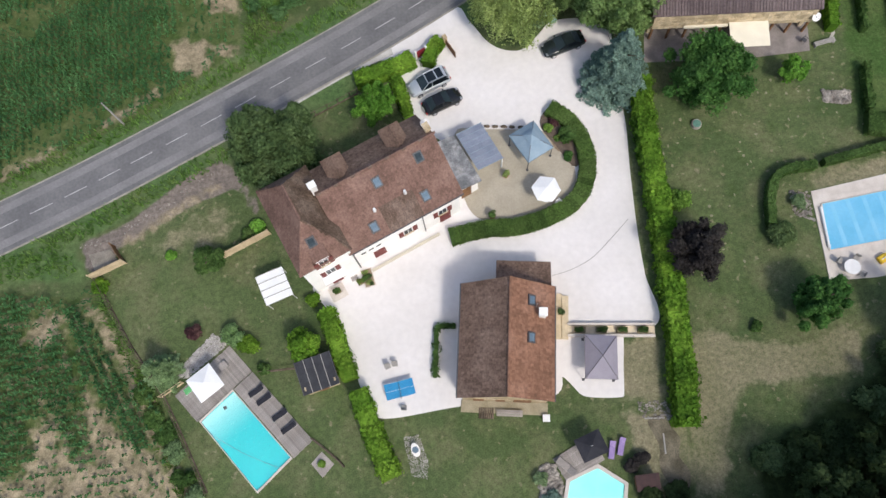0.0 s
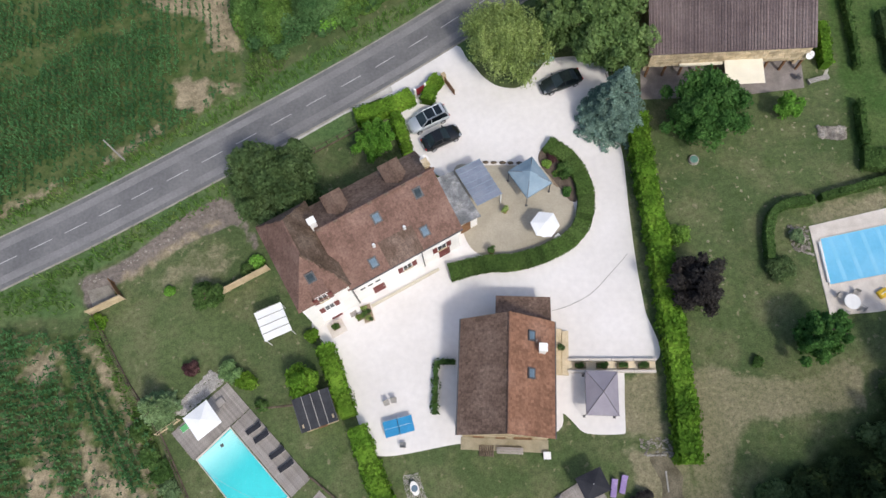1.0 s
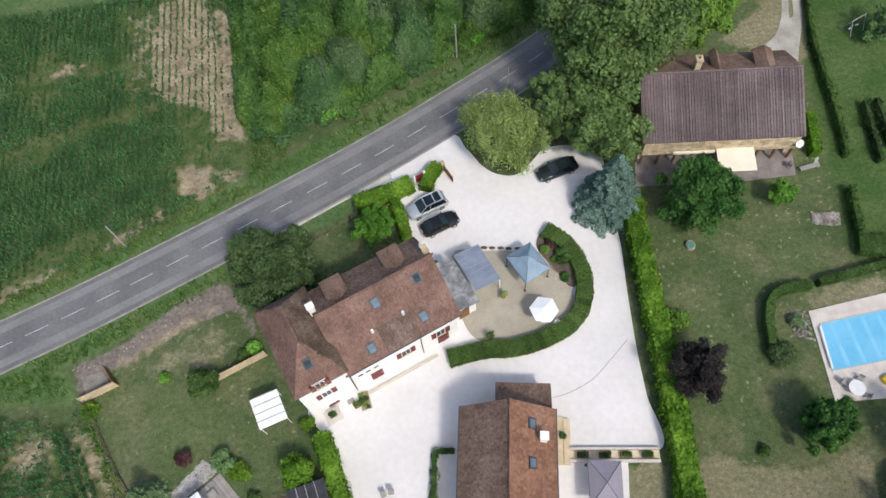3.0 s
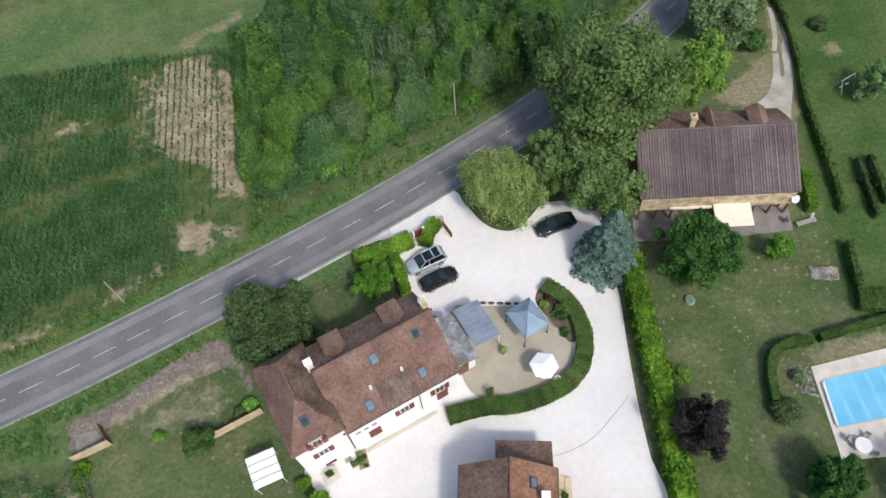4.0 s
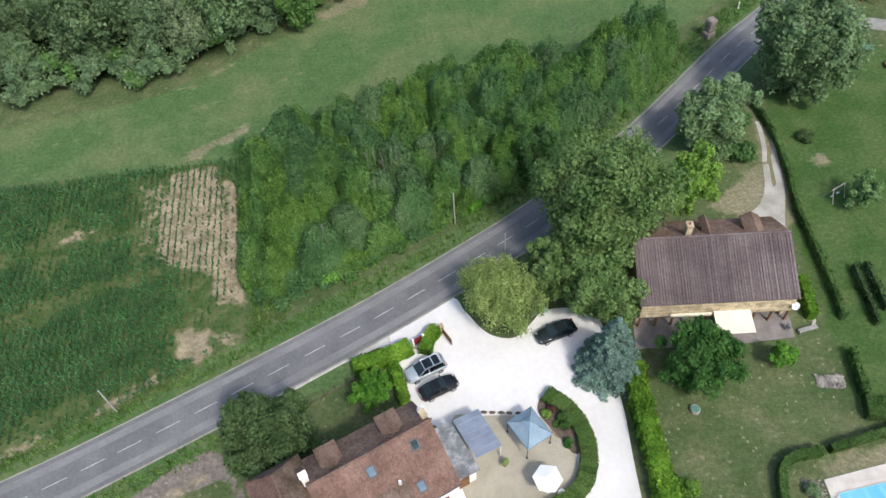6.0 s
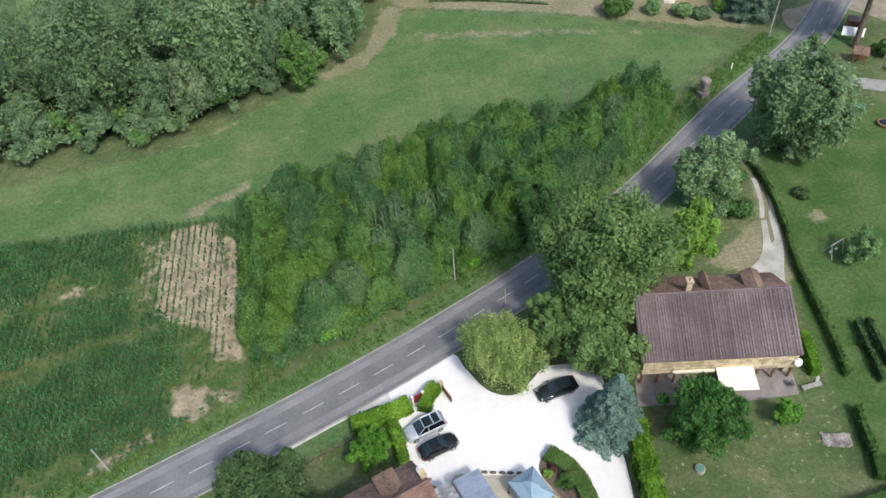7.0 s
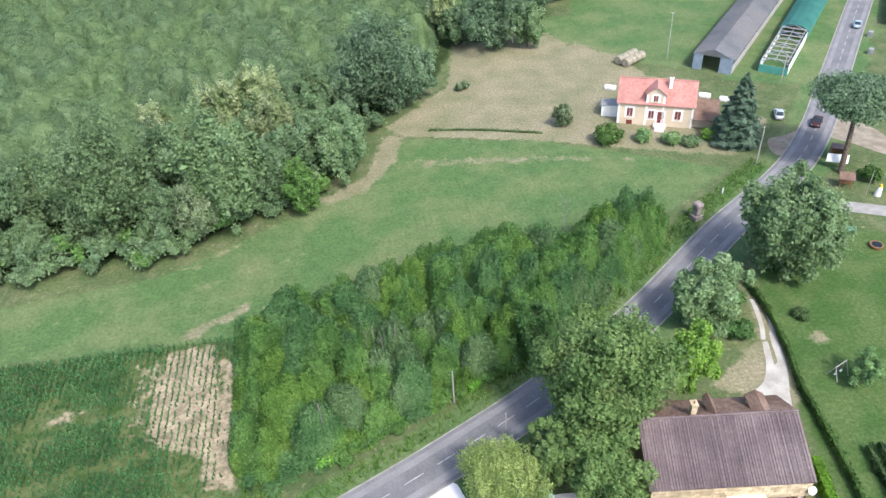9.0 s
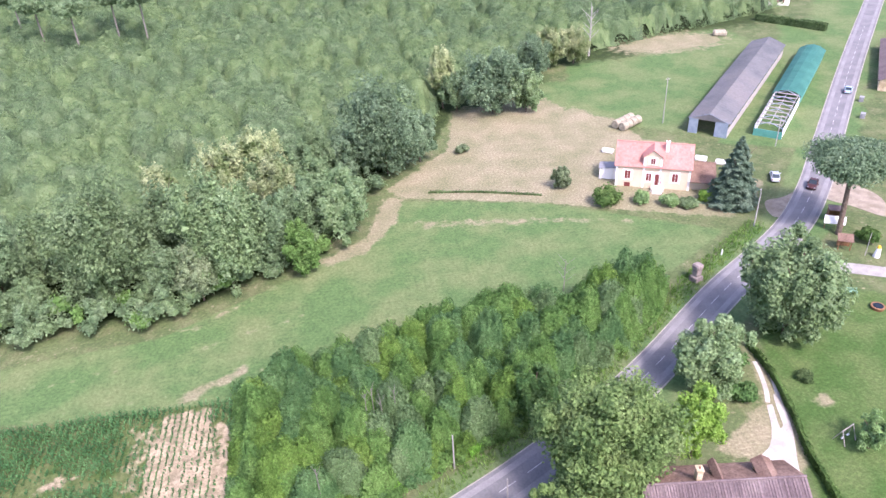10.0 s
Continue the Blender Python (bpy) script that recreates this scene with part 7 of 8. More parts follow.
def lounger(label, x, y, turn, pad, frame, z=0.14, group="sun loungers"):
    o = thing("sun_lounger", label, "lounger", pose(x, y, z, 0, 0, turn), group)
    part("frame", boxed(-0.95, -0.33, 0.24, 0.95, 0.33, 0.29), frame, o, bevel=0.015)
    part("mattress", boxed(-0.93, -0.3, 0.29, 0.35, 0.3, 0.36), pad, o, bevel=0.025)
    part("backrest", slab_roof([(0.35, -0.3, 0.38), (0.35, 0.3, 0.38), (0.98, 0.3, 0.68), (0.98, -0.3, 0.68)], 0.07), pad, o)
    for sx in (-0.8, 0.75):
        for sy in (-0.28, 0.28):
            part("leg", rod(bmesh.new(), (sx, sy, 0), (sx, sy, 0.25), 0.025, None, 6), frame, o)
    return o


for x, y in ((-19.7, 9.85), (-19.05, 8.95), (-17.75, 7.25), (-17.05, 5.95)):
    lounger("black sun lounger with a grey frame on the deck", x - 0.15, y, 24, CANVAS_DARK, POLE_GREY).scale = (0.82, 0.82, 0.82)
lounger("mauve plastic sun lounger on the grass", 11.6, -1.3, 70, PURPLE, PURPLE, 0.0, "mauve loungers").scale = (0.82, 0.82, 0.82)
lounger("mauve plastic sun lounger on the grass", 12.5, -1.15, 66, PURPLE, PURPLE, 0.0, "mauve loungers").scale = (0.82, 0.82, 0.82)
lounger("weathered wooden lounger on the small deck", 7.2, -1.9, -50, DECK_WOOD, DECK_WOOD, 0.14, "")
gc = thing("deck_cushion", "bright green cushion on the deck under the parasol", "cushion", pose(-26.3, 11.2, 0.14, 0, 0, 30))
part("cover", boxed(-0.45, -0.3, 0, 0.45, 0.3, 0.14), material("green_cushion_cloth", [(0.12, 0.4, 0.16), (0.16, 0.48, 0.2)], 3, 0.9), gc, bevel=0.05)
part("piping", boxed(-0.46, -0.31, 0.06, 0.46, 0.31, 0.08), WHITE_PAINT, gc)
st = thing("side_table", "square grey wooden side table on the deck", "table", pose(-22.7, 12.8, 0.14, 0, 0, 30))
part("tabletop", boxed(-0.4, -0.35, 0.4, 0.4, 0.35, 0.46), DECK_WOOD, st, bevel=0.01)
for x in (-0.33, 0.33):
    for y in (-0.28, 0.28):
        part("leg", boxed(x - 0.03, y - 0.03, 0, x + 0.03, y + 0.03, 0.4), DECK_WOOD, st)
sk = part("pool_skimmer", boxed(-0.16, -0.16, 0, 0.16, 0.16, 0.05), FRAME_GREY, at=pose(-23, 8.9, 0.12, 0, 0, 20))
tagged(sk, "small dark float on the pool water", "float")
hose = bpy.data.curves.new("pool_hose", "CURVE")
hose.dimensions, hose.bevel_depth = "3D", 0.018
sp = hose.splines.new("POLY")
hp = smooth_line([(-24.6, 6.8), (-23.2, 5.6), (-21.6, 4.4), (-20, 3.4), (-18.6, 2.6)], 0.4)
sp.points.add(len(hp) - 1)
for q, v in zip(sp.points, hp):
    q.co = (*v, 0.16, 1)
hose.materials.append(BLUE_STEEL)
tagged(new("pool_hose", hose), "dark hose floating across the pool water", "hose")


# ---- stones, stuff and planters ----
def stones(name, label, poly, n, size, seed, mat=GREY_STONE, category="stones"):
    """Loose stones over a polygon, as one heap."""
    rng = np.random.default_rng(seed)
    p = np.array(poly, float)
    x, y = rng.uniform(p[:, 0].min(), p[:, 0].max(), n * 3), rng.uniform(p[:, 1].min(), p[:, 1].max(), n * 3)
    ok = inside(x, y, poly) > 0
    x, y = x[ok][:n], y[ok][:n]
    s = rng.uniform(size * 0.5, size * 1.5, len(x))
    c = np.c_[x, y, s * 0.25]
    r = np.c_[s, s * rng.uniform(0.6, 1, len(x)), s * 0.5]
    return tagged(new(name, quads(name, ball_quads(c, r, 6, 4) + rng.normal(0, size * 0.06, (len(x) * 24, 4, 3)), mat)), label, category, kind="stuff")


PALE_RUBBLE = material("pale_rubble", [(0.34, 0.32, 0.3), (0.5, 0.48, 0.46)], 2, 0.95, grain=0.2, island=0.3)
stones("rubble_bed", "bed of pale grey stones beside the pool deck", [(-28, 12.6), (-23.6, 16.2), (-22.0, 15), (-26.4, 12.4)], 1600, 0.09, 81, PALE_RUBBLE)
stones("rubble_heap", "heap of pale rubble on the lawn", [(41.2, 29.4), (43.8, 28.8), (43.4, 27.4), (40.9, 28.2)], 220, 0.2, 82)
stones("rock_garden", "grey rocks beside the small pool", [(4.8, -1.6), (6.2, -1.4), (6.6, -3.4), (6.2, -6), (4.4, -5.6)], 240, 0.22, 83)
stones("stone_bed", "stones and gravel round the stone basin", [(-6.9, 3.2), (-5.4, 3.2), (-4.9, 0.6), (-5.3, -0.8), (-6.6, -0.4)], 1000, 0.04, 84, PALE_RUBBLE)
stones("broken_wall", "tumbled stones of an old wall", [(14.9, 2.4), (17.4, 2.2), (17.8, 0.2), (15, 0.9)], 120, 0.1, 85)
tagged(part("concrete_slab", prism([(-35.4, 26.6), (-33.2, 26.8), (-32.5, 25.5), (-34.9, 24.9)], 0, 0.1), material("stained_concrete", [(0.2, 0.18, 0.15), (0.3, 0.275, 0.235)], 0.9, 0.95, grain=0.25)), "stained concrete slab behind the fence corner", "slab", kind="structure")
stones("rubble_edge", "scattered brown rubble along the old wall's line", [(-36.4, 27.6), (-32, 28.8), (-28, 30.6), (-22, 33.2), (-21.6, 32.6), (-28, 29.8), (-32.6, 27.6), (-36, 26.6)], 150, 0.1, 86)
stones("rubble_bed", "stones round the neighbour's pool plants", [(34.6, 19.6), (36.4, 19.2), (36, 16.2), (34.4, 17)], 160, 0.13, 87)
basin = thing("stone_basin", "oval white stone basin on the gravel bed", "basin", pose(-5.9, 1.9, 0, 0, 0, 100))
bm = bmesh.new()
bmesh.ops.create_circle(bm, cap_ends=True, radius=0.5, segments=20)
bmesh.ops.scale(bm, verts=bm.verts[:], vec=(1.3, 0.75, 1))
top = bmesh.ops.extrude_face_region(bm, geom=bm.faces[:])
bmesh.ops.translate(bm, verts=[v for v in top["geom"] if isinstance(v, bmesh.types.BMVert)], vec=(0, 0, 0.45))
part("bowl", bm, WHITE_WALL, basin)
part("water", rod(bmesh.new(), (0, 0, 0.45), (0, 0, 0.462), 0.3, None, 18), SKY_GLASS, basin)
for i, (x, y) in enumerate(((6.8, 32.4), (7.6, 32.2), (8.5, 32), (9.3, 31.8), (10.2, 31.6))):
    bm = bmesh.new()
    bmesh.ops.create_icosphere(bm, subdivisions=2, radius=0.3)
    bmesh.ops.scale(bm, verts=bm.verts[:], vec=(1.15, 0.55, 0.6))
    for v in bm.verts:
        v.co *= 1 + 0.15 * noise.noise(v.co * 4 + Vector((i, 0, 0)))
    o = part("edging_stone", bm, BARK, at=pose(x, y, 0.17, 0, 0, -12))
    tagged(o, "brown rounded edging stone beside the terrace", "stone", "edging stones")


PLANTER_BROWN = material("olive_brown_planter", [(0.17, 0.145, 0.08), (0.23, 0.2, 0.12)], 2, 0.9, grain=0.2)


def planter(label, x, y, turn, w, d, leaves, seed, z=0.07, h=0.45, box_mat=PLANTER_BROWN):
    p = thing("planter", label, "planter", pose(x, y, z, 0, 0, turn), "planters on the terrace wall")
    for b in ((-w / 2, -d / 2, 0, w / 2, -d / 2 + 0.07, h), (-w / 2, d / 2 - 0.07, 0, w / 2, d / 2, h), (-w / 2, -d / 2 + 0.07, 0, -w / 2 + 0.07, d / 2 - 0.07, h), (w / 2 - 0.07, -d / 2 + 0.07, 0, w / 2, d / 2 - 0.07, h)):
        part("side", boxed(*b), box_mat, p)
    part("soil", boxed(-w / 2 + 0.07, -d / 2 + 0.07, 0, w / 2 - 0.07, d / 2 - 0.07, h - 0.06), SOIL, p)
    rng = np.random.default_rng(seed)
    c = np.c_[rng.uniform(-w / 2.6, w / 2.6, 9), rng.uniform(-d / 4, d / 4, 9), np.full(9, h)]
    pl = new("foliage", quads("foliage", clump_leaves(rng, c, np.full((9, 3), 0.2), 40, 0.09), leaves))
    pl.parent = p
    return p


wall_dir = math.degrees(math.atan2(-1.6, 8.3))
tw = thing("terrace_wall", "low double wall of pale stone along the patio", "wall", pose(9.9, 10.5, 0.05, 0, 0, wall_dir))
for y0, y1 in ((0.1, 0.32), (-1.0, -0.75)):
    for i in range(4):
        part("wall_block", boxed(0.3 + i * 2.05, y0, 0, 2.3 + i * 2.05, y1, 0.45 if y0 > 0 else 0.4), PAVING, tw)
part("paving", boxed(0.0, -0.74, 0, 8.5, 0.09, 0.06), material("cream_paving", [(0.62, 0.53, 0.38), (0.72, 0.63, 0.48)], 1, 0.9, grain=0.12), tw)
for i, (x, y) in enumerate(((11.3, 9.9), (13.25, 9.52), (15.15, 9.15), (17.05, 8.8))):
    planter("olive-brown planter of green plants on the paving", x, y, wall_dir, 1.0, 0.5, LEAF_BOX if i % 2 else LEAF_OAK, 200 + i, 0.12)
for i, (x, y, m) in enumerate(((-10.9, 18.0, LEAF_OAK), (-8.5, 18.5, FLOWER), (-8.0, 18.7, LEAF_BOX))):
    planter("olive-brown planter beside the house front", x, y, 19, 0.7, 0.5, m, 210 + i, 0.06)
es = thing("entrance_step", "pale stone entrance step of the house", "step", pose(-10.9, 17.9, 0.05, 0, 0, 19))
part("lower_step", boxed(-0.8, -0.7, 0, 0.8, 0.7, 0.16), PAVING, es)
part("upper_step", boxed(-0.6, 0, 0.16, 0.6, 0.7, 0.32), PAVING, es)
kerb = tagged(part("front_kerb", boxed(0, 0, 0, 7.6, 0.28, 0.14), material("ochre_kerb", [(0.54, 0.5, 0.4), (0.62, 0.58, 0.48)], 1, 0.9), at=pose(-7.2, 19.3, 0.05, 0, 0, 19)), "ochre stone bed edging along the house front", "edging", kind="structure")


def pot_plant(label, x, y, mat, r=0.3, h=0.7, seed=1, z=0.06):
    p = thing("potted_plant", label, "potted plant", pose(x, y, z))
    part("pot", rod(bmesh.new(), (0, 0, 0), (0, 0, h * 0.55), r * 0.6, r * 0.85, 14), TILE_ORANGE, p)
    rng = np.random.default_rng(seed)
    c = np.c_[rng.uniform(-r / 2, r / 2, 7), rng.uniform(-r / 2, r / 2, 7), h * 0.55 + rng.uniform(0.1, h * 0.6, 7)]
    o = new("foliage", quads("foliage", clump_leaves(rng, c, np.full((7, 3), r * 0.7), 45, 0.09), mat))
    o.parent = p


pot_plant("potted shrub beside the glazed porch", 7.6, 26.6, LEAF_WILLOW, 0.35, 0.9, 1)
pot_plant("potted shrub on the terrace", 5.4, 22.6, LEAF_OAK, 0.4, 1.0, 2)
pot_plant("potted plant beside the outside stair", 9.9, 11.9, LEAF_DARK, 0.35, 0.7, 3)


def shrub(label, x, y, r, h, mat, seed, name="shrub", size=0.14, per=90, clumps=12):
    rng = np.random.default_rng(seed)
    d = spin(rng, clumps)
    c = np.c_[x + d[:, 0] * r * 0.55, y + d[:, 1] * r * 0.55, h * 0.5 + d[:, 2] * h * 0.2]
    rad = rng.uniform(0.35, 0.55, (clumps, 1)) * np.array([[r, r, h * 0.8]])
    c[:, 2] = np.maximum(c[:, 2], rad[:, 2] * 0.6)
    v = np.concatenate([clump_leaves(rng, c, rad, per, size), ball_quads(c, rad * 0.75)])
    return tagged(new(name, quads(name, v, mat)), label, "shrub")


SHRUBS = [("dark red-leaved shrub on the lawn", -25.2, 16.6, 0.9, 1.2, FLOWER_RED), ("flowering green shrub beside the pool deck", -21.3, 15.6, 1.3, 1.5, LEAF_PALE),
          ("green shrub beside the pool deck", -20.1, 14.2, 1.2, 1.3, LEAF_HEDGE), ("low green shrub by the pool fence", -18.9, 11.9, 0.7, 0.8, LEAF_OAK),
          ("small bright green bush on the lawn", -26.9, 24.8, 0.6, 0.8, LEAF_BRIGHT), ("bright green shrub at the house corner", -13.4, 17.6, 0.8, 1.0, LEAF_HEDGE),
          ("dark shrub at the house gable", -18.9, 25.5, 0.8, 0.9, LEAF_OAK), ("bright leafy shrub between fence and house", -18.0, 26.0, 0.9, 1.0, LEAF_BRIGHT),
          ("yellow-green bush beside the tall hedge", 23.7, 20.6, 1.3, 1.9, LEAF_LIME), ("dark green bush at the pool hedge", 32.2, 15.3, 1.5, 1.6, LEAF_DARK),
          ("grey-green plant beside the neighbour's pool", 35, 18.2, 0.8, 0.9, LEAF_GREY), ("rounded green shrub in the terrace bed", 14.5, 29.6, 1.0, 1.1, LEAF_OAK),
          ("yellow-flowered plant in the terrace bed", 12.9, 30.9, 0.5, 0.6, LEAF_LIME), ("low red-brown plants in the terrace bed", 13.6, 31.6, 0.7, 0.5, FLOWER_RED),
          ("small shrub on the lawn", 27.4, 7.2, 0.6, 0.6, LEAF_OAK),
          ("round green bush beside the pink house", 49.6, 113.4, 3.2, 3.4, LEAF_OAK), ("pale feathery bush before the pink house", 55.6, 111.6, 1.7, 2.6, LEAF_PALE),
          ("pale green bushes before the pink house", 60.2, 109.6, 2.0, 2.2, LEAF_PALE), ("yellow-green bush beside the fir", 67.8, 109.4, 1.7, 2.0, LEAF_LIME),
          ("low green bushes before the pink house", 63.4, 108.3, 2.0, 1.8, LEAF_GREY), ("thin pale grey-green bush on the dry field", 27.8, 143.1, 1.7, 1.9, LEAF_ASH),
          ("grey-green bush by the old wall", 4.9, -2.6, 0.8, 0.8, LEAF_GREY), ("spiky plants beside the small pool", 5.3, -4.6, 1.0, 0.8, LEAF_SPRUCE),
          ("bluish clipped hedge at the lane", 86.2, 89.5, 2.2, 2.2, LEAF_OAK), ("yellow-flowered plant in the paved square", -14.6, 2.2, 0.35, 0.5, LEAF_LIME),
          ("tangle of bushes at the roadside", 47, 61, 2.2, 2.6, LEAF_WOOD), ("tangle of bushes at the lane's edge", 48.6, 66.5, 2.4, 3, LEAF_WOOD),
          ("green bush at the lawn's edge", 57, 62, 1.2, 1.2, LEAF_DARK), ("weeds at the corner of the fence", -34.2, 23, 0.9, 0.9, LEAF_HEDGE),
          ("bushes at the foot of the willow", 14.5, 43.2, 0.8, 0.8, LEAF_GREY)]
for i, (lab, x, y, r, h, m) in enumerate(SHRUBS):
    shrub(lab, x, y, r, h, m, 300 + i, size=0.14 if r < 2 and y < 90 else 0.26)
tree("slim pale green tree on the dry field", 43.2, 121.6, 5.4, 2.1, 2.1, LEAF_ASH, 37, 60, 50, 0.22, 0.0, feathery=True)
shrub("row of tall weeds along the fence", -29.6, 9, 1.2, 1.1, LEAF_OAK, 351)
for i, (x, y) in enumerate(((-28.6, 7.6), (-27.9, 5.6), (-27.2, 3.4), (-26.5, 1.4), (-30.4, 11.6))):
    shrub("green weeds between maize and lawn", x, y, 1.2, 1.0, LEAF_GREY if i % 2 else LEAF_OAK, 352 + i)
tagged(part("paved_square", prism([(-15.6, 2.4), (-14.5, 3.3), (-13.5, 2.0), (-14.7, 1.0)], 0, 0.08), DECK_WOOD), "square of grey paving with a plant", "paving", kind="structure")
tagged(part("pool_terrace", prism([(36.6, 19.1), (48, 19.6), (47.5, 9.8), (40, 9.6), (35.5, 10.1)], 0, 0.1), PAVING), "pale stone terrace round the neighbour's pool", "terrace", kind="structure")
tagged(part("bed", prism(smooth_line([(12.4, 32.2), (13.8, 32), (15, 30), (14.8, 28.4), (13.4, 28.2), (12.9, 29.4)], 0.5, True), 0, 0.1), SOIL), "bare soil of the terrace flower bed", "flower bed", kind="structure")
tagged(part("back_terrace", prism([(24.4, 36.3), (34.6, 34.6), (41.4, 34.1), (42.0, 36.6), (42.2, 38.2), (25.6, 41)], 0, 0.06), material("grey_paving", [(0.2, 0.18, 0.17), (0.28, 0.25, 0.24)], 0.8, 0.9)), "grey paved terrace before the farmhouse", "terrace", kind="structure")
cov = part("cover_roll", rod(bmesh.new(), (36.9, 17.3, 0.28), (36.4, 13.2, 0.28), 0.14), WHITE_PAINT)
tagged(cov, "white roller at the end of the pool cover", "roller")
yl = thing("pool_toy", "yellow plastic pool toy on the terrace", "toy", pose(40.9, 11.2, 0.1, 0, 0, 20))
part("body", boxed(-0.5, -0.4, 0, 0.5, 0.4, 0.45), YELLOW, yl, bevel=0.1)
part("handle", rod(bmesh.new(), (-0.3, 0, 0.4), (0.3, 0, 0.7), 0.05), WHITE_PAINT, yl)
wl = thing("garden_well", "round green-topped well cover on the lawn", "well", pose(27.7, 28.3, 0))
part("ring", rod(bmesh.new(), (0, 0, 0), (0, 0, 0.35), 0.55, 0.5, 18), GREY_STONE, wl)
part("lid", rod(bmesh.new(), (0, 0, 0.35), (0, 0, 0.4), 0.42, 0.38, 18), material("green_lid", [(0.09, 0.2, 0.16), (0.12, 0.25, 0.2)], 3, 0.6), wl)
for i, (x, y) in enumerate(((3.2, 3.55), (1.1, 3.95))):
    b = thing("wooden_bench" if i == 0 else "log_stack", "grey wooden bench against the barn wall" if i == 0 else "stack of grey logs against the barn wall", "bench" if i == 0 else "logs", pose(x, y, 0, 0, 0, -12.8))
    for j in range(3 if i == 0 else 7):
        if i == 0:
            part("plank", boxed(-1.2, -0.3 + j * 0.2, 0.42, 1.2, -0.12 + j * 0.2, 0.47), DECK_WOOD, b)
        else:
            part("log", rod(bmesh.new(), (-0.6 + j * 0.2, -0.5, 0.12), (-0.62 + j * 0.2, 0.5, 0.12), 0.09), BARK, b)
    if i == 0:
        for x2 in (-1.0, 1.0):
            part("leg", boxed(x2 - 0.05, -0.28, 0, x2 + 0.05, 0.26, 0.42), DECK_WOOD, b)
wb2 = thing("white_box", "white plastic box on the grass by the barn", "box", pose(6.4, 2.5, 0, 0, 0, -10))
part("body", boxed(-0.3, -0.3, 0, 0.3, 0.3, 0.5), WHITE_PAINT, wb2, bevel=0.03)
part("lid", boxed(-0.33, -0.33, 0.5, 0.33, 0.33, 0.56), WHITE_PAINT, wb2)


# ---- satellite dish, poles and lamps ----
def dish(label, x, y, z, turn, r=0.45):
    d = thing("satellite_dish", label, "dish", pose(x, y, z, 0, 0, turn))
    bm = bmesh.new()
    bmesh.ops.create_uvsphere(bm, u_segments=16, v_segments=8, radius=r)
    bmesh.ops.delete(bm, geom=[v for v in bm.verts if v.co.z > -r * 0.35], context="VERTS")
    bmesh.ops.scale(bm, verts=bm.verts[:], vec=(1.1, 1.1, 0.5))
    bmesh.ops.rotate(bm, verts=bm.verts[:], cent=(0, 0, 0), matrix=Matrix.Rotation(radians(50), 3, "X"))
    part("reflector", bm, WHITE_PAINT, d)
    part("arm", rod(bmesh.new(), (0, 0, -0.1), (0, -0.3, 0.2), 0.02), POLE_GREY, d)
    part("mast", rod(bmesh.new(), (0, 0.15, -0.7), (0, 0.1, 0), 0.03), POLE_GREY, d)


dish("white satellite dish on the farmhouse corner", 41.35, 35.95, 3.3, 0)
dish("white satellite dish on the house gable", 0.5, 30.1, 8.1, 10)


def pole(label, x, y, h, r=0.11, lamp=False, arms=True, turn=0, mat=POLE_GREY, name="utility_pole"):
    p = thing(name, label, "pole", pose(x, y, 0, 0, 0, turn))
    part("shaft", rod(bmesh.new(), (0, 0, -0.2), (0, 0, h), r, r * 0.7, 10), mat, p)
    if lamp:
        part("arm", rod(bmesh.new(), (0, 0, h - 0.1), (0.9, 0, h + 0.15), 0.04), mat, p)
        part("lamp_head", boxed(0.7, -0.1, h + 0.08, 1.2, 0.1, h + 0.2), mat, p, bevel=0.03)
    elif arms:
        part("bracket", boxed(-0.35, -0.04, h - 0.35, 0.35, 0.04, h - 0.27), mat, p)
        for x2 in (-0.3, 0, 0.3):
            part("insulator", rod(bmesh.new(), (x2, 0, h - 0.27), (x2, 0, h - 0.12), 0.04), WHITE_PAINT, p)
    return p


pole("grey wooden pole beside the road", 13.5, 51.2, 4.9, arms=False)
pole("pale wooden pole on the verge below the maize", -31.0, 40.5, 4.9, arms=False)
pole("grey wooden pole below the thicket", 8.8, 58, 5.7, arms=False)
pole("tall pale pole behind the pink house", 75.6, 145.3, 10.8)
pole("concrete lamp post beside the road", 71.2, 98.8, 6.7, 0.13, lamp=True, turn=60, name="street_lamp")
pole("thin lamp post at the lane", 83.2, 85.7, 4.5, 0.06, arms=False)
pole("concrete pole by the green shed", 92.6, 127, 7, arms=True)
mp = part("marker_post", boxed(-0.08, -0.08, 0, 0.08, 0.08, 1.1), WHITE_PAINT, at=pose(61.3, 91.9, 0))
tagged(mp, "white marker post on the verge", "post")

# ---- far things ----
SHRINE_STONE = material("grey_pink_stone", [(0.19, 0.16, 0.145), (0.3, 0.255, 0.235)], 1.2, 0.95, bump=0.05, bump_scale=6, grain=0.3)
w2 = thing("stone_shrine", "stacked pillar of grey-brown stone blocks in the meadow", "shrine", pose(53.8, 86.2, 0, 0, 0, 20))
part("base", boxed(-0.8, -0.75, 0, 0.8, 0.75, 1.0), SHRINE_STONE, w2, bevel=0.12)
part("shaft", boxed(-0.55, -0.52, 1.0, 0.6, 0.55, 2.3), SHRINE_STONE, w2, bevel=0.12)
part("cap", boxed(-0.72, -0.68, 2.3, 0.7, 0.7, 3.2), SHRINE_STONE, w2, bevel=0.2)
bale = None
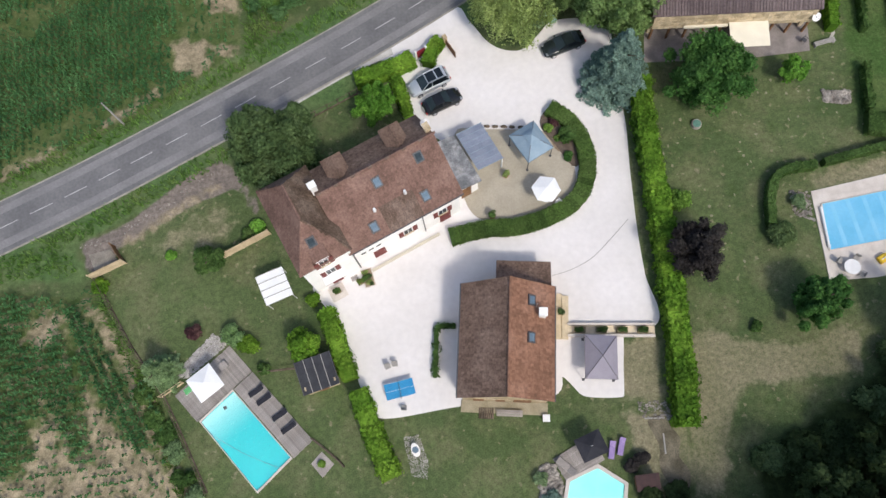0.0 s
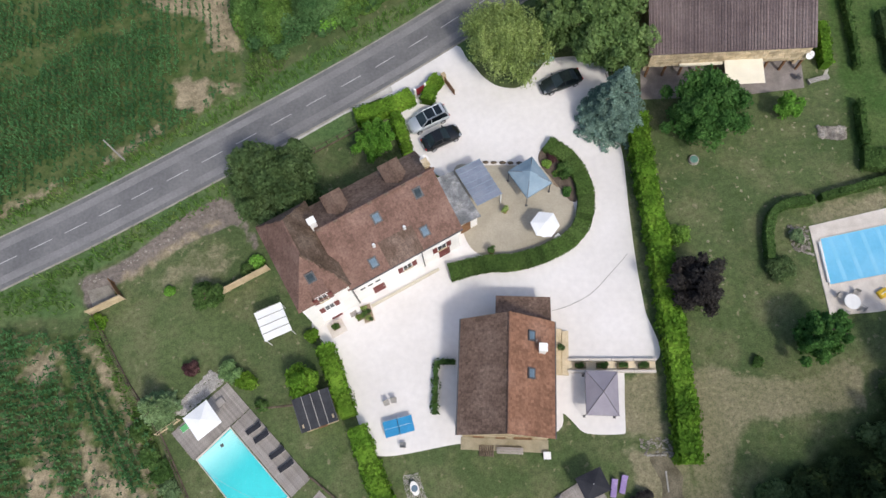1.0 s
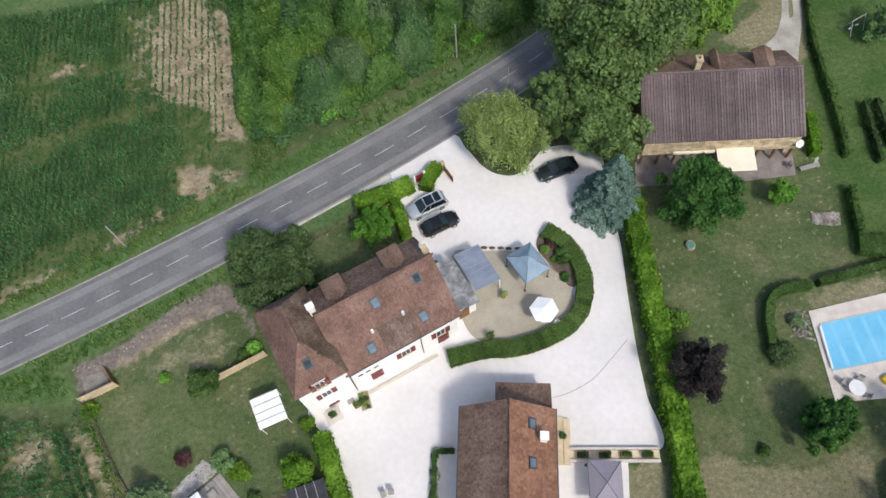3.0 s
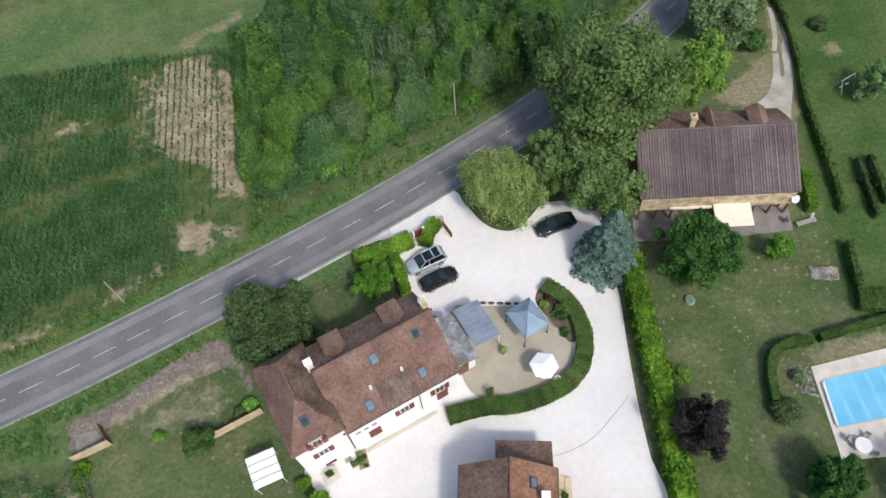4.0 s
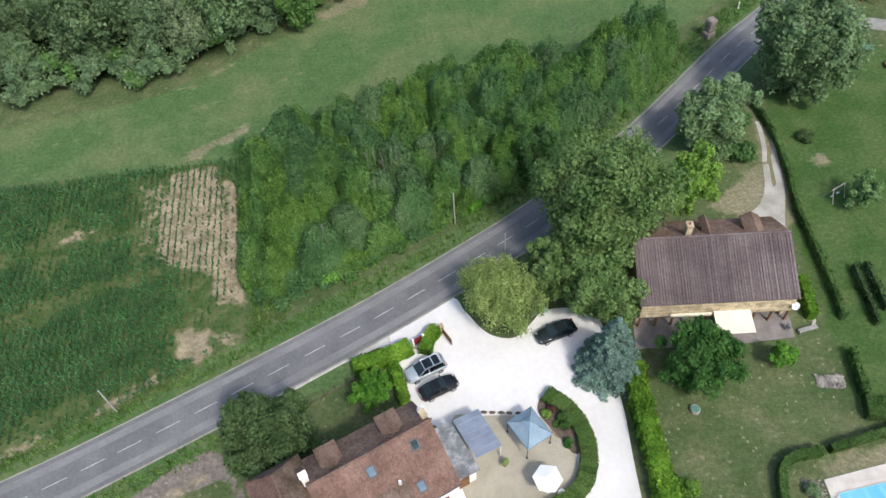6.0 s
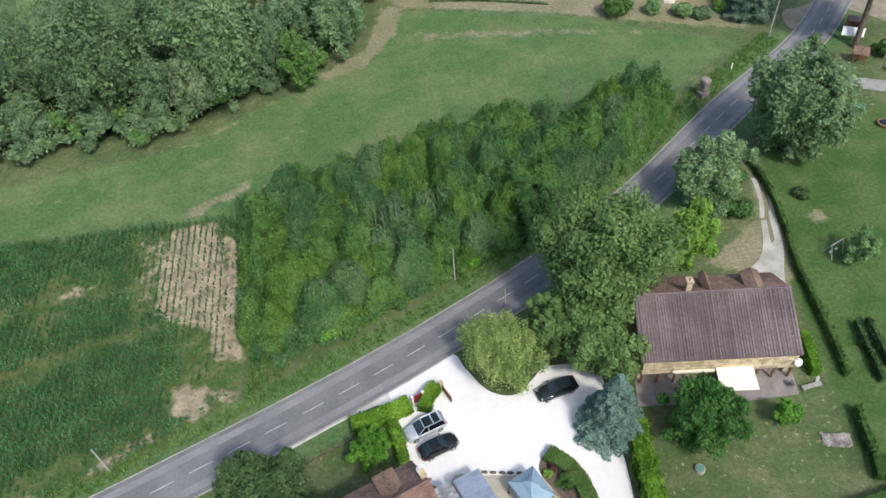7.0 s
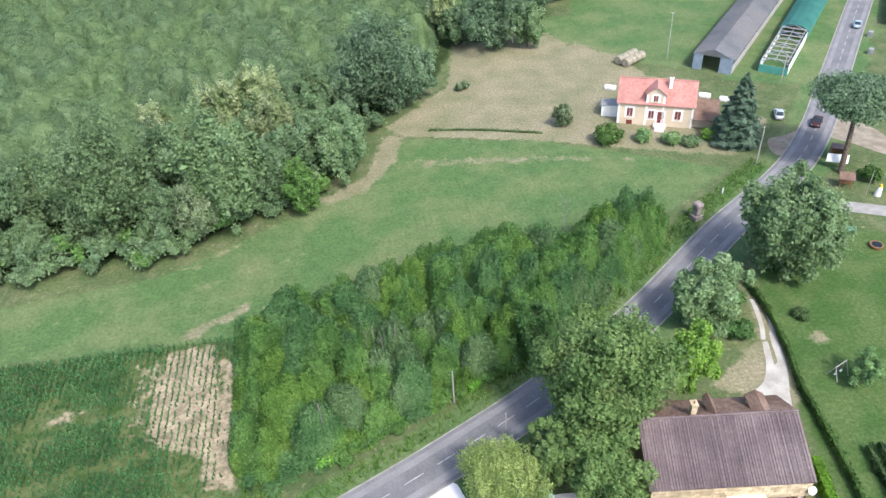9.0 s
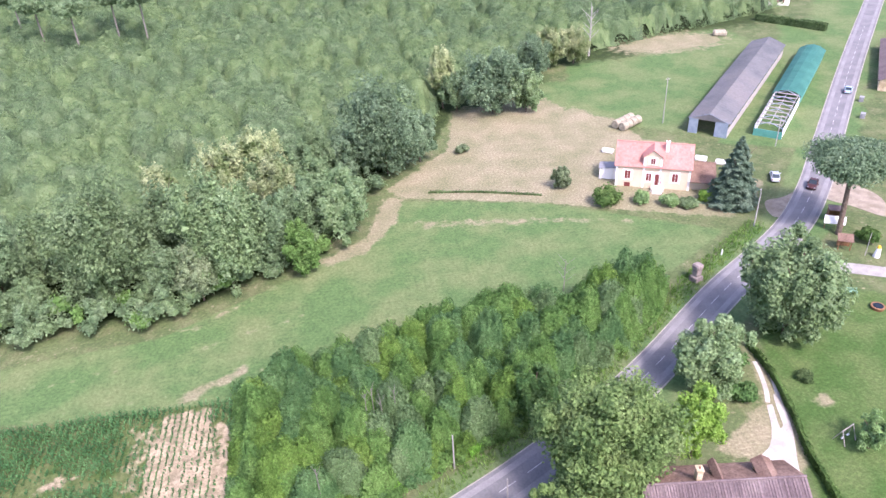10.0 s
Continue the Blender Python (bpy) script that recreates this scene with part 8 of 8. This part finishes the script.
for i in range(8):
    k, row = i % 4, i // 4
    m = pose(65.6 + k * 1.42 - row * 1.0, 144.2 + k * 0.86 + row * 1.7, 1.0, 0, 90, 30 + (3, -5, 4, -3)[k])
    if bale is None:
        bm = bmesh.new()
        bmesh.ops.create_cone(bm, cap_ends=True, segments=18, radius1=1.0, radius2=1.0, depth=1.5)
        bale = part("straw_bale", bm, STRAW, at=m, bevel=0.16)
        tagged(bale, "pale round straw bale in a row on the field", "bale", "row of straw bales")
    else:
        copy_thing(bale, m)
for x, y in ((74.7, 125.3), (77.8, 122.5), (57.9, 134.3)):
    o = part("wrapped_bale", boxed(-1.2, -0.6, 0, 1.2, 0.6, 0.9), WHITE_PAINT, at=pose(x, y, 0, 0, 0, -35), bevel=0.2)
    tagged(o, "white wrapped bale on the ground", "bale", "wrapped bales")
sg = thing("roadside_sign", "large white roadside panel on posts", "sign", pose(83.2, 94.0, 0, 0, 0, -30))
part("panel", slab_roof([(-1.7, 0, 1.3), (1.7, 0, 1.3), (1.7, 0.7, 2.5), (-1.7, 0.7, 2.5)], 0.06), WHITE_PAINT, sg)
for x in (-1.4, 1.4):
    part("post", rod(bmesh.new(), (x, 0.35, 0), (x, 0.35, 1.9), 0.06), BROWN_WOOD, sg)
bt = thing("wooden_shelter", "small brown wooden shelter at the lane", "shelter", pose(81.3, 88.6, 0, 0, 0, -30))
for x, y in ((-0.9, -0.7), (0.9, -0.7), (0.9, 0.7), (-0.9, 0.7)):
    part("post", boxed(x - 0.07, y - 0.07, 0, x + 0.07, y + 0.07, 1.9), BROWN_WOOD, bt)
part("roof", slab_roof([(-1.2, -1, 1.9), (1.2, -1, 1.9), (1.2, 1, 2.3), (-1.2, 1, 2.3)], 0.1), TILE_DARK, bt)
part("back_panel", boxed(-0.9, 0.66, 0.1, 0.9, 0.72, 1.8), BROWN_WOOD, bt)
sh = thing("bus_shelter", "grey-brown shelter with a flat roof behind the sign", "shelter", pose(85.6, 97.2, 0, 0, 0, -30))
part("roof", boxed(-1.3, -1, 2.2, 1.3, 1, 2.35), TILE_GREY, sh)
for b in ((-1.2, 0.85, 0, 1.2, 0.95, 2.2), (-1.25, -0.9, 0, -1.15, 0.85, 2.2), (1.15, -0.9, 0, 1.25, 0.85, 2.2)):
    part("wall", boxed(*b), BROWN_WOOD, sh)
yb = thing("garden_ornament", "white and yellow garden ornament beside the lane", "ornament", pose(84.7, 85.0, 0))
part("body", rod(bmesh.new(), (0, 0, 0), (0.1, 0, 1.6), 0.55, 0.35, 12), WHITE_PAINT, yb)
part("top", rod(bmesh.new(), (0.1, 0, 1.6), (0.1, 0, 2.1), 0.32, 0.2, 12), YELLOW, yb)
bn = thing("garden_bench", "green metal garden bench on the grass", "bench", pose(74.5, 77.2, 0, 0, 0, -20))
gm = material("green_bench_paint", [(0.16, 0.3, 0.22), (0.2, 0.36, 0.27)], 3, 0.5)
for j in range(3):
    part("seat_slat", boxed(-0.9, -0.25 + j * 0.18, 0.42, 0.9, -0.11 + j * 0.18, 0.46), gm, bn)
for z in (0.55, 0.75):
    part("back_slat", boxed(-0.9, 0.28, z, 0.9, 0.32, z + 0.12), gm, bn)
for x in (-0.8, 0.8):
    part("leg", boxed(x - 0.04, -0.25, 0, x + 0.04, 0.32, 0.42), gm, bn)
ft = thing("stone_trough", "brown stone trough on the grass", "trough", pose(75.9, 73, 0, 0, 0, 10))
part("rim", rod(bmesh.new(), (0, 0, 0), (0, 0, 0.5), 0.9, 1.0, 14), BROWN_WOOD, ft)
part("water", rod(bmesh.new(), (0, 0, 0.5), (0, 0, 0.51), 0.75, None, 14), GLASS, ft)
sw = thing("swing_frame", "grey wooden swing frame on the grass", "swing", pose(55.4, 51.7, 0, 0, 0, 20))
for x in (-1, 1):
    for y in (-0.8, 0.8):
        part("leg", rod(bmesh.new(), (x, y, 0), (x, 0, 2.0), 0.05), POLE_GREY, sw)
part("beam", rod(bmesh.new(), (-1.1, 0, 2.0), (1.1, 0, 2.0), 0.06), POLE_GREY, sw)
for x in (-0.5, 0.5):
    part("seat", boxed(x - 0.22, -0.1, 0.5, x + 0.22, 0.1, 0.55), WHITE_PAINT, sw)
    for y in (-0.2, 0.2):
        part("rope", rod(bmesh.new(), (x + y, 0, 0.52), (x + y, 0, 2.0), 0.012, None, 5), POLE_GREY, sw)
BROWN_DIRT = material("brownish_dirt", [(0.2, 0.17, 0.125), (0.3, 0.26, 0.2)], 0.5, 0.95, grain=0.15)
PALE_DIRT = material("pale_dirt", [(0.33, 0.31, 0.27), (0.46, 0.44, 0.4)], 0.5, 0.95, grain=0.12)
tagged(part("farm_entrance", prism(smooth_line([(77.6, 106), (82, 106.9), (87.2, 108.8), (86.9, 105.4), (82.4, 102), (76.4, 100.6)], 0.8, True), 0, 0.035), BROWN_DIRT), "pale dirt entrance beside the pink house", "driveway", kind="structure")
tagged(part("road_layby", prism(smooth_line([(91.6, 108.6), (96.1, 109.2), (98.4, 102.2), (95, 95.6), (91.4, 100.6), (88.8, 104.4)], 0.8, True), 0, 0.035), BROWN_DIRT), "pale dirt layby beside the road", "layby", kind="structure")
tagged(part("lane", ribbon(smooth_line([(72, 86.8), (77, 84), (82, 81.4), (95, 74)], 1.0), 1.5, -1.5, 0.06), material("grey_gravel", [(0.24, 0.23, 0.21), (0.34, 0.33, 0.31)], 0.5, 0.95)), "pale gravel lane leaving the road", "lane", kind="structure")
tagged(part("farm_track", prism(smooth_line([(44, 51), (46.4, 52.8), (48.2, 55.4), (49.7, 58.9), (50.4, 58.9), (49.6, 56.6), (49.1, 54.9), (49.7, 55.3), (50.6, 58.1), (51.5, 60.4), (52.2, 60.4), (51.3, 57.1), (50.3, 54.2), (48.4, 50.4), (47, 47.7), (45.7, 48.5)], 0.6, True), 0, 0.04), PALE_DIRT), "white gravel track behind the farmhouse", "track", kind="structure")
for o in (0.65, -0.65):
    tagged(part("wheel_rut", ribbon(smooth_line([(50.6, 59), (51.6, 61), (52.6, 64), (53.2, 66.6)], 0.6), o + 0.3, o - 0.3, 0.03), PALE_DIRT), "pale gravel wheel rut of the farm track", "track", kind="structure")
tagged(part("garden_path", ribbon(smooth_line([(46.2, 46.5), (45.7, 43), (45.1, 39.4), (44.4, 35.6), (43.6, 34.6)], 0.8), 0.16, -0.16, 0.04), PALE_DIRT), "narrow pale path beside the farmhouse", "path", kind="structure")
for pts in ([(51.9, 41.2), (50.4, 33.6)], [(53.4, 41.2), (52.3, 35.1)]):
    hedge("short row of dark green vines on the grass", pts, 0.45, 1.1, LEAF_DARK, int(pts[0][0]), 0.16, 30, "vine_hedge", 0.2)
garden_chair("dark garden chair on the farmhouse terrace", 41.0, 35.2, 30, FRAME_GREY)
bb = thing("garden_bench", "grey slatted bench beside the farmhouse path", "bench", pose(43.0, 34.6, 0, 0, 0, 5))
for j in range(3):
    part("seat_slat", boxed(-1.1, -0.25 + j * 0.18, 0.42, 1.1, -0.11 + j * 0.18, 0.46), POLE_GREY, bb)
for x in (-1, 1):
    part("leg", boxed(x - 0.04, -0.25, 0, x + 0.04, 0.28, 0.42), POLE_GREY, bb)
hedge("clipped dark hedge beyond the sheds", [(138, 212), (150.5, 194.6)], 2, 2, LEAF_DARK, 77, 0.4, 8)


def far_house(label, x, y, turn, a, b, e, r, wall, roof):
    h = thing("house", label, "house", pose(x, y, 0, 0, 0, turn))
    for bx in ((0, 0, 0, a, 0.3, e), (0, b - 0.3, 0, a, b, e)):
        part("wall", boxed(*bx), wall, h)
    for px in (0, a - 0.3):
        part("gable_wall", gable_wall(px, 0.3, b - 0.3, b / 2, e, r - 0.2, 0.3), wall, h)
    for y0 in (-0.4, b + 0.4):
        part("roof", slab_roof([(-0.4, y0, e - 0.1), (a + 0.4, y0, e - 0.1), (a + 0.4, b / 2, r), (-0.4, b / 2, r)]), roof, h)
    for px in (a * 0.25, a * 0.6):
        opening(h, px, 0, 1, 1.1, 1.3, 0, shutters=SHUTTER)


far_house("long low brown-roofed building beyond the road", 138.0, 143.8, 52, 34, 7, 2.8, 4.4, STONE, TILE_GREY)
far_house("white house at the far side of the fields", 126, 238, -25, 14, 8, 3.2, 5.5, WHITE_WALL, TILE_PINK)
far_house("small pale shed beyond the sheds", 150, 226, -25, 7, 5, 2.4, 3.4, WHITE_WALL, METAL_ROOF)
fb = part("far_hay_heap", boxed(-2, -1.2, 0, 2, 1.2, 1.6), STRAW, at=pose(119.6, 201, 0, 0, 0, -20), bevel=0.4)
tagged(fb, "brown heap of hay at the wood's edge", "hay")
for x, y in ((118.7, 134.8), (124.7, 143.4)):
    o = part("roadside_cabinet", boxed(-0.6, -0.5, 0, 0.6, 0.5, 1.2), METAL_ROOF, at=pose(x, y, 0, 0, 0, 48), bevel=0.04)
    tagged(o, "pale grey box beside the far road", "box", "boxes by the road")

# umbrella pine at the road
um = thing("umbrella_pine", "umbrella pine with a leaning bare trunk beside the road", "tree", pose(83.2, 92.6, 0))
bm = bmesh.new()
rod(bm, (0, 0, -0.2), (0.5, 1.0, 6.0), 0.5, 0.42, 10), rod(bm, (0.5, 1.0, 5.9), (1.4, 2.6, 12.0), 0.42, 0.3, 10)
for i in range(6):
    a = i * 1.05
    rod(bm, (1.3, 2.4, 10.6), (1.4 + 3.6 * math.cos(a), 2.6 + 3.6 * math.sin(a), 13.2), 0.16, 0.05, 6)
part("trunk", bm, BARK, um)
cr = new("crown", crown_mesh(401, 7.8, 7.2, 9.4, 16.4, 120, 150, 0.24, LEAF_BLUE))
cr.parent = um
cr.matrix_basis = pose(1.6, 2.8, 0)

# a bare snag over the thicket and the pines at the back of the wood
snag = thing("dead_tree", "pale bare dead tree standing in the thicket", "tree", pose(31, 84.5, 0))
part("trunk", rod(bmesh.new(), (0, 0, 0), (0.3, 0, 8.8), 0.13, 0.05), PALE_BARK, snag)
for i in range(9):
    a, z = i * 2.1, 5 + i * 0.5
    part("limb", rod(bmesh.new(), (0.2, 0, z), (0.2 + 1.6 * math.cos(a), 1.6 * math.sin(a), z + 1.1), 0.04, 0.015, 5), PALE_BARK, snag)
for i, (x, y) in enumerate(((-72, 238.5), (-52.5, 243), (-84, 246), (-63, 252), (-95, 262))):
    tp = thing("pine", "tall pine with a bare pale trunk in the wood", "tree", pose(x, y, 0))
    part("trunk", rod(bmesh.new(), (0, 0, 0), (0.4, 0.2, 19), 0.32, 0.22), PALE_BARK, tp)
    pc = new("crown", crown_mesh(600 + i, 6.2, 6.2, 14.5, 22, 40, 90, 0.45, LEAF_EDGE))
    pc.parent = tp

# tall trees added out of view, to cast shade on the south-east corner
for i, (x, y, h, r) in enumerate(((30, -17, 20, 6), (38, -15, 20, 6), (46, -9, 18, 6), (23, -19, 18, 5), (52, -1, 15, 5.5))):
    tree("tall unseen tree added to shade the garden's corner", x, y, h, r, r, LEAF_SHADED, 540 + i, 60, 120, 0.4, radius=0.4)
# trees at the south-east corner, their shade put into the leaf colour
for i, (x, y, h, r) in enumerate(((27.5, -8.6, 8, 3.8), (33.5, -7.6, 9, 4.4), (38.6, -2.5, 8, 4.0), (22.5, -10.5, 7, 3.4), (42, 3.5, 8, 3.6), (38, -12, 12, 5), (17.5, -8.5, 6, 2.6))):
    tree("green tree at the garden's edge, shade put into its leaf colour", x, y, h, r, r, LEAF_SHADED, 500 + i, 60, 90, 0.24, feathery=True)
# two in three of these bushes have shade put into the leaf colour
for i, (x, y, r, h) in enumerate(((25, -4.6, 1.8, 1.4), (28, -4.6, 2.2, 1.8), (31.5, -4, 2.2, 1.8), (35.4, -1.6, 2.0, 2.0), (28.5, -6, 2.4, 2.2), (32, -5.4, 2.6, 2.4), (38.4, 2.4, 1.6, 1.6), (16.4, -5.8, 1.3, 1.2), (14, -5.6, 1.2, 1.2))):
    shrub("green undergrowth at the garden's edge, mostly in shade-darkened leaves", x, y, r, h, LEAF_SHADED if i % 3 else LEAF_DARK, 520 + i, "undergrowth", 0.2, 110)

bank = hedge("dark overgrown bank between dry field and meadow", [(17.5, 127), (27.4, 124.3), (38.7, 119.8)], 0.5, 0.35, LEAF_DARK, 78, 0.14, 22, "overgrown_bank", 0.25)
tagged(bank, "dark overgrown bank between dry field and meadow", "bank")
bed = thing("plant_bed", "gravel bed of low brown-green plants by the house wall", "plant bed", pose(-7.75, 18.8, 0, 0, 0, 8))
part("kerb", boxed(-0.55, -0.95, 0, 0.55, 0.95, 0.12), PAVING, bed, bevel=0.02)
part("soil", boxed(-0.47, -0.87, 0.1, 0.47, 0.87, 0.14), SOIL, bed)
for i, (x, y, s) in enumerate(((-0.15, 0.55, 0.3), (0.15, 0.1, 0.26), (-0.1, -0.4, 0.32), (0.2, -0.65, 0.2))):
    pl = new("plant", crown_mesh(800 + i, s, s, 0.14, 0.14 + s * 1.6, 8, 40, 0.09, LEAF_DARK if i % 2 else LEAF_WILLOW))
    pl.parent, pl.matrix_basis = bed, pose(x, y, 0)
mat = part("doormat", boxed(-0.35, -0.25, 0, 0.35, 0.25, 0.06), DECK_WOOD, at=pose(-9.1, 19.05, 0, 0, 0, 19), bevel=0.01)
tagged(mat, "small grey slatted mat before the wing door", "mat")
dt = thing("dead_tree", "pale bare tree standing at the wood's edge", "tree", pose(76.4, 196, 0))
part("trunk", rod(bmesh.new(), (0, 0, 0), (0.2, 0, 14), 0.28, 0.1), POLE_GREY, dt)
for i in range(12):
    a, z = i * 2.4, 5 + i * 0.65
    part("limb", rod(bmesh.new(), (0.1, 0, z), (0.1 + 2.6 * math.cos(a), 2.6 * math.sin(a), z + 2.4), 0.11, 0.04, 5), POLE_GREY, dt)

for i, (x, y, r, h) in enumerate(((14.0, -2.4, 0.8, 0.9), (13, -2.9, 0.7, 0.8))):
    shrub("dark red-purple shrub beside the small pool", x, y, r, h, LEAF_PURPLE, 560 + i)
for i, (x, y, lean) in enumerate(((-0.7, 64.7, 0.6), (0.4, 65.6, -0.5), (1.5, 63.4, 0.9), (3.1, 64.6, 0.3), (-6.7, 54.4, -0.6))):
    sl = thing("slender_tree", "slender pale bare stem rising from the thicket", "tree", pose(x, y, 0, 0, 0, i * 70))
    part("trunk", rod(bmesh.new(), (0, 0, 0), (lean * 0.4, 0, 8.0), 0.08, 0.05, 6), PALE_BARK, sl)
    for j in range(4):
        part("limb", rod(bmesh.new(), (lean * 0.35, 0, 6.4 + j * 0.4), (lean * 0.35 + math.cos(j * 1.9) * 0.6, math.sin(j * 1.9) * 0.6, 7.6 + j * 0.4), 0.03, 0.015, 5), PALE_BARK, sl)

mulch = material("dark_bark_mulch", [(0.09, 0.07, 0.055), (0.145, 0.115, 0.09)], 1.5, 0.95, bump=0.03, grain=0.3)
tagged(part("planting_bed", prism(smooth_line([(12.2, 31.3), (13.0, 32.9), (14.1, 32.4), (15.3, 30.9), (15.9, 27.9), (15.2, 26.5), (14.4, 26.4), (13.4, 28.6)], 0.4, True), 0.0, 0.118), mulch), "dark mulched bed beside the terrace hedge", "flower bed", kind="structure")
for i, (x, y, r, h, m) in enumerate(((15.0, 30.0, 0.8, 1.0, LEAF_OAK), (14.2, 27.4, 0.5, 0.7, LEAF_LAWN_TREE), (13.6, 29.6, 0.35, 0.4, FLOWER))):
    shrub("leafy plant in the mulched bed", x, y, r, h, m, 570 + i)

tagged(part("bare_earth", prism(smooth_line([(15.4, 0.6), (16.6, 0.9), (17.3, -0.2), (17.9, -1.4), (17.4, -2.9), (18.0, -4.4), (17.2, -6.2), (16.0, -5.2), (15.5, -3.4), (15.9, -1.6)], 0.5, True), 0.0, 0.03), material("trodden_earth", [(0.1, 0.09, 0.06), (0.2, 0.175, 0.125)], 0.7, 0.95, grain=0.3)), "dark bare earth at the hedge's end", "soil", kind="structure")
board = None
for x, y, a, l in ((16.1, 0.75, -8, 2.4), (16.4, -1.6, 82, 1.5)):
    if board is None:
        board = part("loose_board", boxed(-0.9, -0.07, 0, 0.9, 0.07, 0.05), POLE_GREY, at=pose(x, y, 0.03, 0, 0, a), bevel=0.01)
        tagged(board, "pale weathered board lying on the earth", "board", "boards at the hedge's end")
    else:
        copy_thing(board, pose(x, y, 0.03, 0, 0, a))
hut = thing("low_hut", "low dark red hut beside the small pool", "shed", pose(13.9, -4.5, 0, 0, 0, -3))
for b in ((-0.95, -0.55, 0, -0.89, 0.55, 1.0), (0.89, -0.55, 0, 0.95, 0.55, 1.0), (-0.89, -0.55, 0, 0.89, -0.49, 1.0), (-0.89, 0.49, 0, 0.89, 0.55, 1.0)):
    part("wall", boxed(*b), BROWN_WOOD, hut)
part("roof", slab_roof([(-1.05, -0.7, 1.0), (1.05, -0.7, 1.0), (1.05, 0.7, 1.25), (-1.05, 0.7, 1.25)], 0.06), material("dark_maroon_sheet", [(0.035, 0.018, 0.02), (0.06, 0.03, 0.03)], 2, 0.7), hut, "dark red sheet roof")
rng = np.random.default_rng(93)
spots = np.c_[rng.uniform(23, 44, 100), rng.uniform(12, 35, 100)]
spots = spots[[noise.noise((x * 0.2, y * 0.2, 5.0)) > -0.1 and not (35 < x and y < 22) for x, y in spots]]
tufts = ball_quads(np.c_[spots, np.full(len(spots), 0.02)], np.c_[rng.uniform(0.07, 0.2, (len(spots), 2)), np.full(len(spots), 0.06)], 7, 4)
tagged(new("dry_tuft", quads("dry_tuft", tufts, material("pale_dry_grass", [(0.18, 0.18, 0.11), (0.28, 0.27, 0.18)], 2, 0.95))), "small pale dry tufts in the lawn", "grass", kind="stuff")

cable = bpy.data.curves.new("ground_cable", "CURVE")
cable.dimensions, cable.bevel_depth = "3D", 0.025
sp = cable.splines.new("POLY")
cp = smooth_line([(9.9, 15.6), (11.7, 15.8), (14.1, 16.6), (16.4, 18.2), (18.5, 19.8)], 0.4)
sp.points.add(len(cp) - 1)
for q, v in zip(sp.points, cp):
    q.co = (*v, 0.05, 1)
cable.materials.append(POLE_GREY)
tagged(new("ground_cable", cable), "thin grey cable lying across the gravel", "cable")

# ---- a crumpled turquoise sheet between willow and oak ----
def crumpled_sheet(label, x, y, w, l, turn, seed):
    n = 9
    u, v = np.meshgrid(np.linspace(-1, 1, n), np.linspace(-1, 1, n), indexing="ij")
    px_, py_ = u * w / 2 * (1 - 0.12 * v ** 2), v * l / 2 * (1 + 0.1 * u)
    pz = 0.2 + 0.16 * value_noise(px_ * 2.3 + 40, py_ * 2.3 + 40, seed)
    bm = bmesh.new()
    top = [[bm.verts.new((px_[i, j], py_[i, j], pz[i, j])) for j in range(n)] for i in range(n)]
    for i in range(n - 1):
        for j in range(n - 1):
            bm.faces.new((top[i][j], top[i + 1][j], top[i + 1][j + 1], top[i][j + 1]))
    rim = bmesh.ops.extrude_edge_only(bm, edges=[e for e in bm.edges if e.is_boundary])
    for q in rim["geom"]:
        if isinstance(q, bmesh.types.BMVert):
            q.co.z = 0.0
    tagged(part("tarpaulin", bm, TURQUOISE, at=pose(x, y, 0.0, 0, 0, turn)), label, "tarpaulin")


TURQUOISE = material("turquoise_sheet", [(0.2, 0.42, 0.38), (0.36, 0.56, 0.52)], 1.2, 0.5, grain=0.1)
crumpled_sheet("crumpled pale turquoise tarpaulin beside the willow", 15.9, 43.6, 0.9, 1.5, 30, 7)
